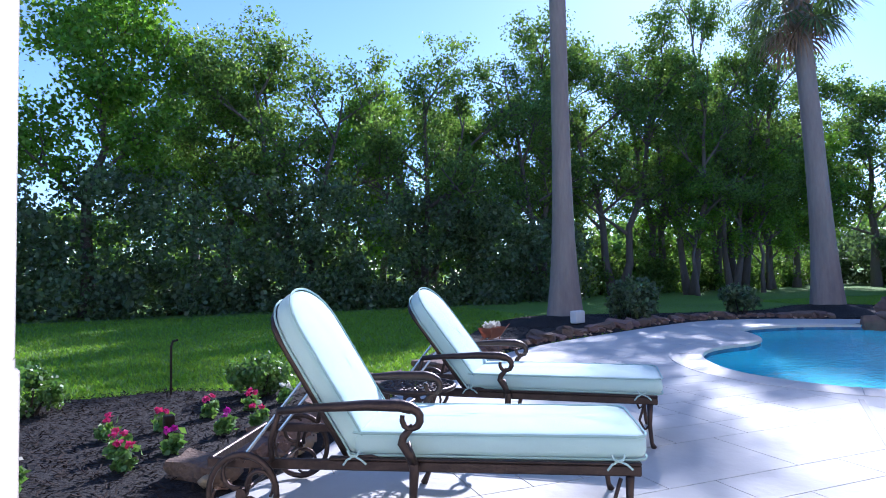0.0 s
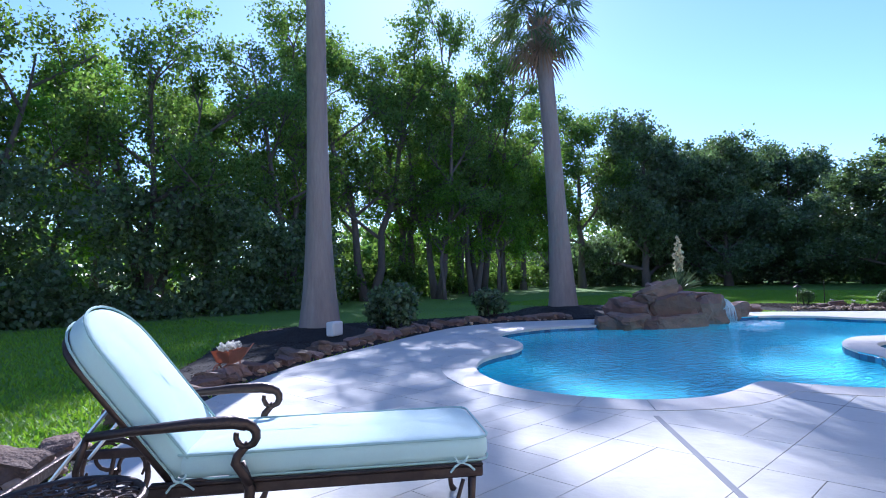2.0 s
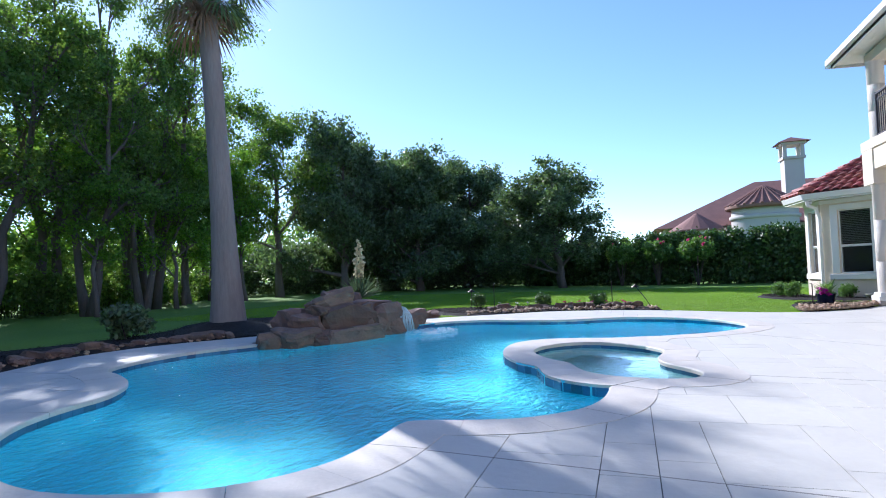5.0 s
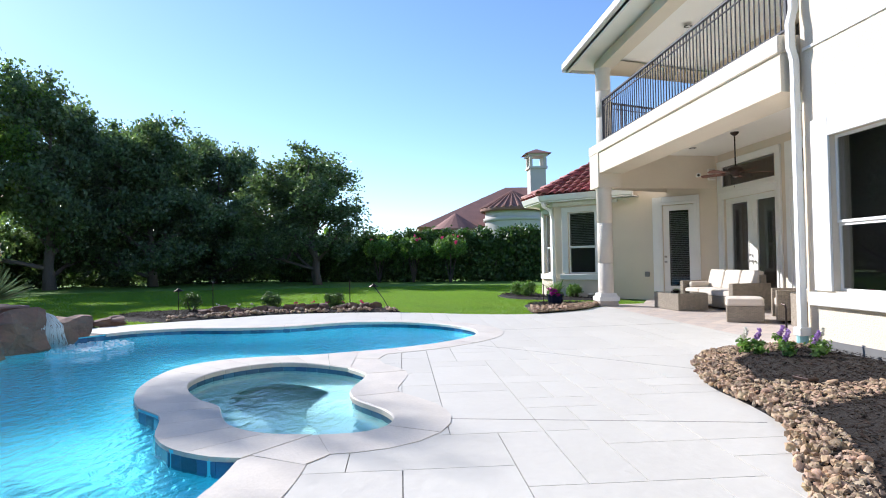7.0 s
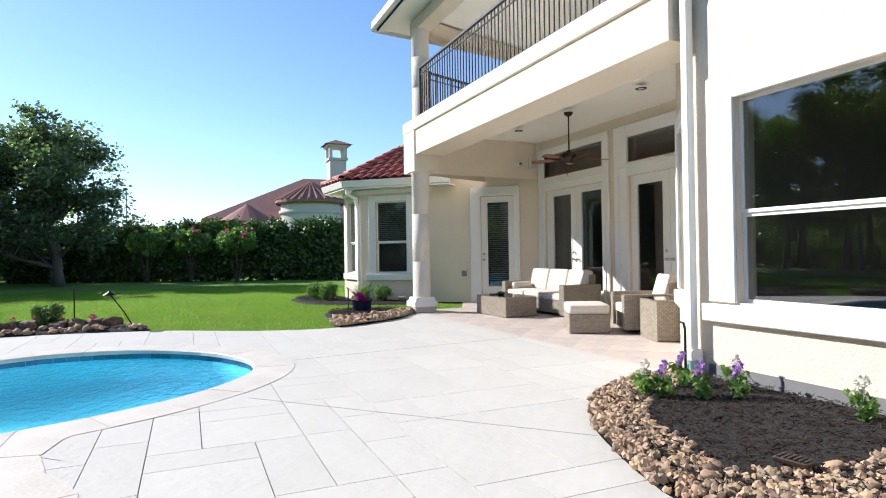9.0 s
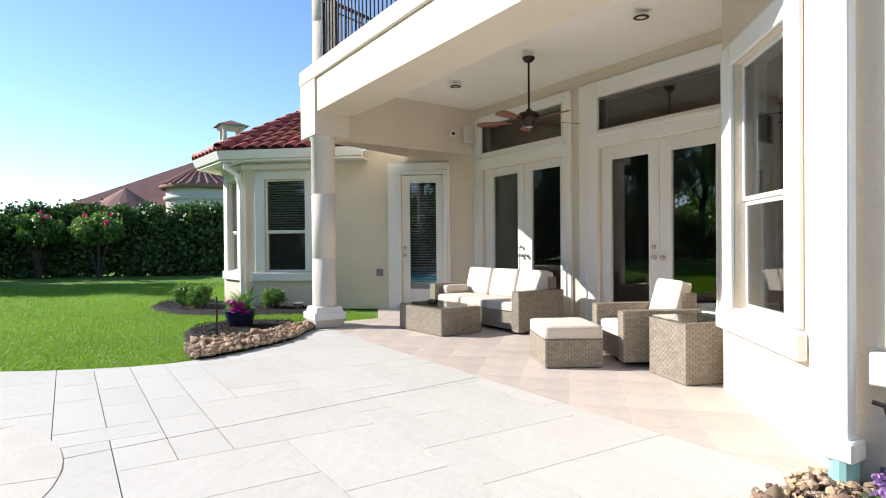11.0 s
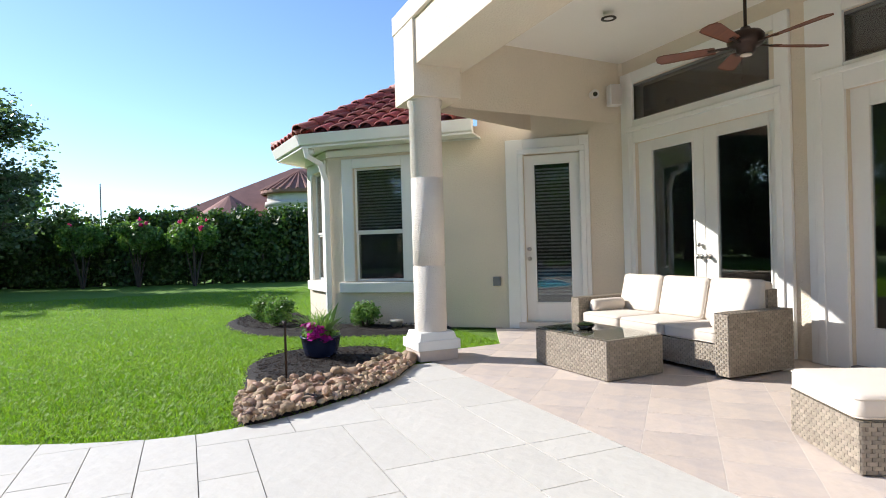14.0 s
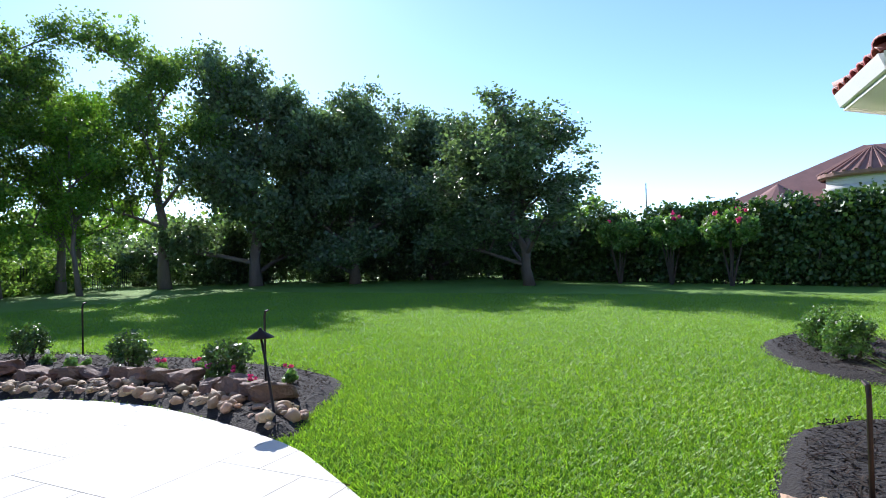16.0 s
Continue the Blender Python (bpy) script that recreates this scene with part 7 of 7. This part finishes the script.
o = new("leaves", card_mesh("leaves", leaf_cards(np.random.default_rng(5), [(0.12 * math.cos(k), 0.12 * math.sin(k), 0.36) for k in range(7)], [0.11] * 7, 420, 0.05, 0.8, 0.2), FOLIAGE))
o.parent = pot
o = new("petals", card_mesh("petals", leaf_cards(np.random.default_rng(6), [(-0.18, 0.05, 0.44), (-0.12, 0.14, 0.5), (-0.2, 0.12, 0.36), (-0.08, 0.02, 0.42), (-0.2, 0.0, 0.30)], [0.075] * 5, 420, 0.055, 0.8, 0.2), MAGENTA))
o.parent = pot
tagged(o, "magenta flowers")
pot.scale = (1.06, 1.06, 0.78)
wb = thing("wheelbarrow_planter", (4.75, 7.6, 0.05), 30, "small rusty planter cart with white flowers", "planter")
bm = bmesh.new()
v = [(-0.28, -0.17, 0.42), (0.28, -0.17, 0.42), (0.28, 0.17, 0.42), (-0.28, 0.17, 0.42), (-0.2, -0.12, 0.22), (0.15, -0.12, 0.22), (0.15, 0.12, 0.22), (-0.2, 0.12, 0.22)]
v = [bm.verts.new(c) for c in v]
for f in ((4, 7, 6, 5), (0, 4, 5, 1), (1, 5, 6, 2), (2, 6, 7, 3), (3, 7, 4, 0)):
    bm.faces.new([v[i] for i in f])
bmesh.ops.solidify(bm, geom=bm.faces[:], thickness=0.012)
part("tub", bm, TERRACOTTA, wb)
bm = bmesh.new()
for s in (-1, 1):
    tube(bm, [(0.5, s * 0.12, 0.46), (0.1, s * 0.12, 0.22), (-0.2, s * 0.08, 0.2), (-0.34, s * 0.03, 0.12)], 0.012, 6)
    tube(bm, [(0.1, s * 0.12, 0.22), (0.12, s * 0.13, 0.0)], 0.012, 6)
tube(bm, [(-0.34 + 0.11 * math.cos(a), 0, 0.11 + 0.11 * math.sin(a)) for a in (k * 0.4 for k in range(17))], 0.012, 6, False)
part("cart_frame", bm, TERRACOTTA, wb)
o = new("blossoms", card_mesh("blossoms", leaf_cards(np.random.default_rng(9), [(0.1 * k - 0.2, 0.04 * (k % 2), 0.47) for k in range(5)], [0.1] * 5, 300, 0.05, 0.8, 0.2), WHITE_PETAL))
o.parent = wb
wb.scale = (0.72, 0.72, 0.72)


def path_light(at, lean, label, shade=True, h=0.62):
    p = thing("path_light", (at[0], at[1], 0.0), 0, label, "garden light", "path lights")
    bm = bmesh.new()
    top = (lean[0] * h, lean[1] * h, h)
    if shade:
        tube(bm, [(0, 0, -0.08), (lean[0] * h * 0.5, lean[1] * h * 0.5, h * 0.5), top], 0.011, 8)
    else:
        tube(bm, [(0, 0, -0.08), (0, 0, h - 0.06), (0.015, 0, h - 0.01), (0.06, 0.01, h)], [0.012, 0.012, 0.013, 0.011], 8)
    part("stem", bm, BRONZE, p, "bronze stem")
    if shade:
        bm = bmesh.new()
        lathe(bm, [(0.0, 0.06), (0.014, 0.055), (0.018, 0.035), (0.112, -0.02), (0.114, -0.028), (0.105, -0.028), (0.015, 0.02), (0.0, 0.02)], 22, top)
        part("shade", bm, BRONZE, p, "conical bronze shade", True)
    return p


path_light((20.66, 0.48), (0.54, 0.75), "bronze path light with a conical shade, leaning", True, 0.63)
path_light((20.75, 5.55), (0.02, 0.0), "bronze path light with a conical shade")
path_light((21.75, 1.6), (0, 0), "bare bronze stake in the bed", False, 0.75)
path_light((22.2, 5.2), (0, 0), "bare bronze stake in the bed", False, 0.75)
path_light((20.55, -3.2), (0, 0), "bare bent bronze stake in the mulch", False, 0.6)
path_light((13.15, -4.40), (0, 0), "bare bent bronze stake in the mulch", False, 0.6)
path_light((0.35, 5.75), (0, 0), "bare bent bronze stake in the mulch", False, 0.58)
tr = thing("stub_marker", (0.45, 3.85, 0.03), 15, "short dark metal light post in the mulch", "garden light")
bm = bmesh.new()
box(bm, -0.03, -0.03, 0.0, 0.03, 0.03, 0.2, 0.006)
box(bm, -0.034, -0.034, 0.12, 0.034, 0.034, 0.22, 0.006)
part("post", bm, BRONZE, tr)
ds = thing("drain_grate", (19.55, -3.25, 0.06), 40, "small dark drain grate among the stones", "drain")
bm = bmesh.new()
box(bm, -0.09, -0.06, 0.0, 0.09, 0.06, 0.03, 0.006)
for k in range(6):
    box(bm, -0.08 + k * 0.028, -0.05, 0.03, -0.068 + k * 0.028, 0.05, 0.036)
part("grate", bm, IRON, ds)
ds2 = copy_thing(ds, pose(11.35, -3.35, 0.07, 0, 0, 10))
ul = thing("lawn_saucer", (23.5, -5.35, 0.03), 0, "small tan ceramic cap in the bed", "garden ornament")
bm = bmesh.new()
lathe(bm, [(0.0, 0.0), (0.07, 0.0), (0.1, 0.1), (0.11, 0.1), (0.11, 0.13), (0.0, 0.135)], 18)
part("cap", bm, CAST, ul, smooth=True)

# ---- grass blades near the path ----


def blades(name, label, n, where, seed, h=(0.035, 0.075), w=0.006):
    rng = np.random.default_rng(seed)
    pts = []
    while len(pts) < n:
        p = where(rng)
        if p:
            pts.append(p)
    p = np.array(pts)
    k = len(p)
    a = rng.random(k) * 6.283
    hh = rng.uniform(*h, k)
    d = np.stack([np.cos(a), np.sin(a)], 1)
    lean = rng.uniform(0.3, 1.5, k) * hh
    ww = w * rng.uniform(0.7, 1.4, k)
    v = np.empty((k, 4, 3))
    z0 = -0.035
    v[:, 0, :2], v[:, 1, :2] = p + d[:, ::-1] * np.array((-1, 1)) * ww[:, None], p - d[:, ::-1] * np.array((-1, 1)) * ww[:, None]
    v[:, 0, 2] = v[:, 1, 2] = z0
    v[:, 2, :2] = p + d * lean[:, None] - d[:, ::-1] * np.array((-1, 1)) * ww[:, None] * 0.3
    v[:, 2, 2] = z0 + hh * 0.95
    v[:, 3, :2] = p + d * lean[:, None] * 0.9 + d[:, ::-1] * np.array((-1, 1)) * ww[:, None] * 0.3
    v[:, 3, 2] = z0 + hh
    o = new(name, card_mesh(name, v.reshape(-1, 3), GRASS))
    return tagged(o, label, "grass", kind="stuff")


SOLID = [TERRACE, BED_WEST, BED_PALM, BED_POOL, BED_COLUMN, BED_BAY, offset(PORCH_LOOP, 0.02), HOUSE_LOOP]


def lawn_spot(x0, y0, x1, y1, bias=None):
    def pick(rng):
        for _ in range(40):
            x, y = rng.uniform(x0, x1), rng.uniform(y0, y1)
            if bias:
                b = bias(x, y)
                if rng.random() > b:
                    continue
            if not any(inside((x, y), lp) for lp in SOLID):
                return (x, y)
        return None
    return pick


def near_end(x, y):
    d = math.hypot(x - 17.2, y + 2.6)
    return min(1.0, (4.2 / max(d, 1e-3)) ** 1.7)


def near_start(x, y):
    d = math.hypot(x - 0.9, y)
    return min(1.0, (6.5 / max(d, 1e-3)) ** 1.6)


dd = thing("deck_drain", (0, 0, 0), label="narrow dark slot drain across the terrace", category="drain")
bm = bmesh.new()
p, q = Vector((6.2, 2.98)), Vector((3.3, 0.62))
m = Matrix.Translation((p.x, p.y, 0)) @ Matrix.Rotation(math.atan2((q - p).y, (q - p).x), 4, "Z")
box(bm, 0, -0.022, -0.02, (q - p).length, 0.022, 0.003, 0.001, m)
part("channel", bm, GREY_PLASTIC, dd)
blades("grass_east", "thick bright green lawn grass", 300000, lawn_spot(19.0, -6.2, 36.0, 16.0, near_end), 31, (0.018, 0.045), 0.0055)
blades("grass_north", "thick green lawn grass beyond the flower bed", 60000, lawn_spot(-9.0, 5.0, 9.0, 18.5, near_start), 32, (0.035, 0.065), 0.010)


# ---- neighbour's house behind the hedge ----
nb = thing("neighbour_house", (0, 0, 0), label="large stucco house with brown clay roofs beyond the hedge", category="house")


def hip(bm, x0, y0, x1, y1, z, rise, ridge=0.0):
    cx, cy = (x0 + x1) / 2, (y0 + y1) / 2
    r = max(0.01, ((x1 - x0) - (y1 - y0)) / 2) if x1 - x0 > y1 - y0 else 0.01
    q = max(0.01, ((y1 - y0) - (x1 - x0)) / 2) if y1 - y0 > x1 - x0 else 0.01
    v = [bm.verts.new(c) for c in ((x0, y0, z), (x1, y0, z), (x1, y1, z), (x0, y1, z), (cx - r, cy - q, z + rise), (cx + r, cy + q, z + rise))]
    if r > q:
        fs = ((0, 1, 5, 4), (1, 2, 5), (2, 3, 4, 5), (3, 0, 4))
    else:
        fs = ((0, 1, 4), (1, 2, 5, 4), (2, 3, 5), (3, 0, 4, 5))
    for f in fs:
        bm.faces.new([v[i] for i in f])
    bm.faces.new((v[3], v[2], v[1], v[0]))


bm = bmesh.new()
box(bm, 79, -44, 0, 102, -3.0, 5.8)
part("wall", bm, FAR_WALL, nb)
bm = bmesh.new()
hip(bm, 77.6, -46, 104, -1.8, 5.4, 6.3)
part("roof", bm, FAR_ROOF, nb)
bm = bmesh.new()
lathe(bm, [(3.3, 0.0), (3.3, 7.1)], 28, (76.5, -13.2, 0))
lathe(bm, [(3.3, 5.8), (3.5, 5.85), (3.5, 6.2), (3.3, 6.25)], 28, (76.5, -13.2, 0))
part("turret", bm, FAR_WALL, nb, smooth=True)
bm = bmesh.new()
lathe(bm, [(3.7, 6.9), (3.9, 7.05), (3.9, 7.3), (0.0, 9.6)], 28, (76.5, -13.2, 0))
tr_roof = part("turret_roof", bm, FAR_ROOF, nb)
for k in range(28):
    a = 2 * math.pi * k / 28
    bm = bmesh.new()
    tube(bm, [(76.5 + 3.9 * math.cos(a), -13.2 + 3.9 * math.sin(a), 7.32), (76.5 + 0.2 * math.cos(a), -13.2 + 0.2 * math.sin(a), 9.52)], [0.16, 0.05], 5)
    part("ridge", bm, FAR_ROOF, tr_roof)
bm = bmesh.new()
lathe(bm, [(2.7, 0), (2.7, 4.9)], 20, (77.2, -6.4, 0))
part("turret", bm, FAR_WALL, nb, smooth=True)
bm = bmesh.new()
lathe(bm, [(3.1, 4.8), (3.1, 5.0), (0.0, 7.0)], 20, (77.2, -6.4, 0))
part("turret_roof", bm, FAR_ROOF, nb)
bm = bmesh.new()
box(bm, 84.2, -19.3, 7, 86.3, -17.2, 13.6)
box(bm, 84.0, -19.5, 13.4, 86.5, -17.0, 13.7)
for x in (84.1, 86.0):
    for y in (-19.4, -17.5):
        box(bm, x, y, 13.7, x + 0.4, y + 0.4, 15.1)
box(bm, 83.9, -19.6, 15.1, 86.6, -16.9, 15.4)
part("chimney", bm, FAR_WALL, nb)
bm = bmesh.new()
hip(bm, 83.5, -20.0, 87.0, -16.5, 15.4, 0.8)
part("chimney_roof", bm, FAR_ROOF, nb)
bm = bmesh.new()
box(bm, 73.42, -13.9, 2.2, 73.6, -12.6, 4.4)
w = part("window", bm, LENS, nb)
pole = thing("antenna_mast", (92, 6.5, 0), label="thin distant mast above the hedge", category="mast")
b3 = bmesh.new()
lathe(b3, [(0.09, 0.0), (0.06, 9.5), (0, 9.6)], 8)
part("pole", b3, GREY_PLASTIC, pole)

# sealed expansion joints across the terrace
JOINT = material("joint sealant", (0.30, 0.285, 0.26), 0.9, vary=0.4, scale=9, fine=60)
for a, b in (((10.78, 0.12), (10.33, -2.33)), ((14.62, -0.79), (12.40, -2.84)), ((16.72, -4.82), (16.36, -1.44)), ((7.62, 2.40), (7.05, -1.25))):
    a, b = Vector(a), Vector(b)
    bm = bmesh.new()
    box(bm, 0, -0.006, -0.012, (b - a).length, 0.006, 0.0012)
    ob = part("expansion_joint", bm, JOINT, pavement, at=Matrix.Translation((a.x, a.y, 0)) @ Matrix.Rotation(math.atan2((b - a).y, (b - a).x), 4, "Z"))

# iron fence at the wood's edge
fence = thing("iron_fence", (0, 0, 0), label="thin black iron fence at the wood's edge", category="fence")
FA, FB = Vector((14.0, 23.5)), Vector((44.0, 29.0))
for z in (0.25, 1.15):
    bm = bmesh.new()
    tube(bm, [(*FA, z), (*FB, z)], 0.018, 4)
    part("rail_bar", bm, RAIL, fence)
bm = bmesh.new()
box(bm, -0.01, -0.01, 0.0, 0.01, 0.01, 1.3)
PICKET = finish(bm, "picket", RAIL)
for k in range(200):
    p = FA.lerp(FB, k / 199)
    piece("picket", PICKET, fence, Matrix.Translation((p.x, p.y, -0.02)))


# ---- pieces of the terrace, porch floor and pool ----
def over_water(p, q):
    return any(inside((p[0] + (q[0] - p[0]) * f, p[1] + (q[1] - p[1]) * f), WET) for f in (0.03, 0.25, 0.5, 0.75, 0.97))


def slab_piece(name, loop, parent, mat, z, thick, shrink=0.0):
    cx, cy = sum(p[0] for p in loop) / len(loop), sum(p[1] for p in loop) / len(loop)
    lp = []
    for p in loop:
        if not lp or (p[0] - lp[-1][0]) ** 2 + (p[1] - lp[-1][1]) ** 2 > 1e-6:
            lp.append(p)
    if len(lp) < 3 or abs(area(lp)) < 0.006:
        return
    if area(lp) < 0:
        lp = lp[::-1]
    n = len(lp)
    vs = [(x - cx, y - cy, 0) for x, y in lp] + [(x - cx, y - cy, -thick) for x, y in lp]
    fs = [tuple(range(n))] + [(i, n + i, n + (i + 1) % n, (i + 1) % n) for i in range(n) if not over_water(lp[i], lp[(i + 1) % n])]
    piece(name, raw_mesh(name, vs, fs, mat), parent, Matrix.Translation((cx, cy, z)))


def ashlar(x0, y0, x1, y1, unit, seed, sizes):
    """Random rectangles that fill a grid."""
    rng = random.Random(seed)
    nx, ny = int((x1 - x0) / unit), int((y1 - y0) / unit)
    used = [[False] * ny for _ in range(nx)]
    out = []
    for i in range(nx):
        for j in range(ny):
            if used[i][j]:
                continue
            order = sizes[:]
            rng.shuffle(order)
            for w, h in order + [(1, 1)]:
                if i + w <= nx and j + h <= ny and all(not used[i + a][j + b] for a in range(w) for b in range(h)):
                    for a in range(w):
                        for b in range(h):
                            used[i + a][j + b] = True
                    out.append((x0 + i * unit, y0 + j * unit, x0 + (i + w) * unit, y0 + (j + h) * unit))
                    break
    return out


# the terrace as one outline with the wet part cut out through a seam
hole = clear_offset(WET, 0.40)
if area(hole) > 0:
    hole = hole[::-1]
outer = TERRACE if area(TERRACE) > 0 else TERRACE[::-1]
hi = min(range(len(hole)), key=lambda k: hole[k][1])
oi = min(range(len(outer)), key=lambda k: (outer[k][0] - hole[hi][0]) ** 2 + (outer[k][1] - hole[hi][1]) ** 2)
KEY = outer[:oi + 1] + hole[hi:] + hole[:hi + 1] + outer[oi:]
g = 0.0034
rest_v, rest_f = [], []
for x0, y0, x1, y1 in ashlar(-3.2, -5.0, 21.2, 10.2, 0.33, 5, [(3, 2), (2, 2), (2, 1), (1, 2), (2, 3), (3, 1), (4, 2), (4, 3)]):
    lp = clip_rect(KEY, x0 + g, y0 + g, x1 - g, y1 - g)
    if not lp:
        continue
    if 9.5 < x0 < 20.5 and y0 < 0.9:
        slab_piece("paver", lp, pavement, CONCRETE, 0.0, 0.03)
    elif abs(area(lp)) > 0.006:
        if area(lp) < 0:
            lp = lp[::-1]
        b, n = len(rest_v), len(lp)
        rest_v += [(x, y, 0.0) for x, y in lp] + [(x, y, -0.03) for x, y in lp]
        rest_f += [tuple(range(b, b + n))] + [(b + i, b + n + i, b + n + (i + 1) % n, b + (i + 1) % n) for i in range(n) if not over_water(lp[i], lp[(i + 1) % n])]
o = new("pavers", raw_mesh("pavers", rest_v, rest_f, CONCRETE_REST))
o.parent = pavement
tagged(o, kind="stuff")
rot = Matrix.Rotation(radians(45), 2)
PL = [tuple(rot @ Vector(p)) for p in PORCH_LOOP]
pc = [p[0] for p in PL], [p[1] for p in PL]
nx = int((max(pc[0]) - min(pc[0])) / 0.46) + 1
ny = int((max(pc[1]) - min(pc[1])) / 0.46) + 1
inv = rot.inverted()
for i in range(nx):
    for j in range(ny):
        x0, y0 = min(pc[0]) + i * 0.46, min(pc[1]) + j * 0.46
        lp = clip_rect(PL, x0 + 0.003, y0 + 0.003, x0 + 0.457, y0 + 0.457)
        if lp:
            slab_piece("floor_tile", [tuple(inv @ Vector(p)) for p in lp], porch_floor, PORCH, -0.0003, 0.02)

coping = new("coping")
coping.parent = pool
tagged(coping, "cream stone coping")
ring = resample(WET, 0.11)
outr = offset(ring, 0.42)
flat = np.array(ring)
good = [np.min(np.hypot(flat[:, 0] - p[0], flat[:, 1] - p[1])) > 0.40 for p in outr]
for k in range(len(outr)):
    if not good[k]:
        q = min((q for q in range(len(outr)) if good[q]), key=lambda q: min((q - k) % len(outr), (k - q) % len(outr)))
        outr[k] = outr[q]
dry = [not (13.5 < p[0] < 16.8 and p[1] > 5.7) for p in ring]
for k in range(0, len(ring), 5):
    ids = [(k + q) % len(ring) for q in range(6 if k + 5 <= len(ring) else len(ring) - k + 1)]
    if all(dry[q] for q in ids) and len(ids) > 1:
        cope_stone([ring[q] for q in ids], [outr[q] for q in ids], 0.004 + 0.0016 * (k // 5 % 2), coping)
spa_in = [(10.42, 0.92), (10.5, 1.28), (10.75, 1.58), (11.08, 1.74), (11.4, 1.86), (11.66, 2.1), (12.15, 2.37), (12.57, 2.47), (13.03, 2.38), (13.41, 2.09), (13.55, 1.72), (13.4, 1.29), (13.06, 0.86)]
a, b = pair_lines(smooth_loop(spa_in, 3, False), smooth_loop(SPA_SIDE, 2, False), 60)
for k in range(0, 60, 4):
    cope_stone([tuple(p) for p in a[k:k + 5]], [tuple(p) for p in b[k:k + 5]], 0.009, coping)

bm = bmesh.new()
box(bm, -0.073, -0.006, -0.073, 0.073, 0.006, 0.073, 0.002)
TILE_ME = finish(bm, "waterline_tile", TILE)


def tile_row(loop, parent, z, into):
    pts = resample(loop, 0.15)
    for k in range(len(pts)):
        p, q = Vector(pts[k]), Vector(pts[(k + 1) % len(pts)])
        if (q - p).length < 0.02:
            continue
        mid, ang = (p + q) / 2, math.atan2((q - p).y, (q - p).x)
        n = Vector((-(q - p).y, (q - p).x)).normalized() * into * 0.003
        piece("waterline_tile", TILE_ME, parent, Matrix.Translation((mid.x + n.x, mid.y + n.y, z)) @ Matrix.Rotation(ang, 4, "Z"))


s = 1 if area(POOL_LOOP) > 0 else -1
tile_row(POOL_LOOP, pool, -0.095, s)
tile_row(SPA, pool, -0.095, 1 if area(SPA) > 0 else -1)
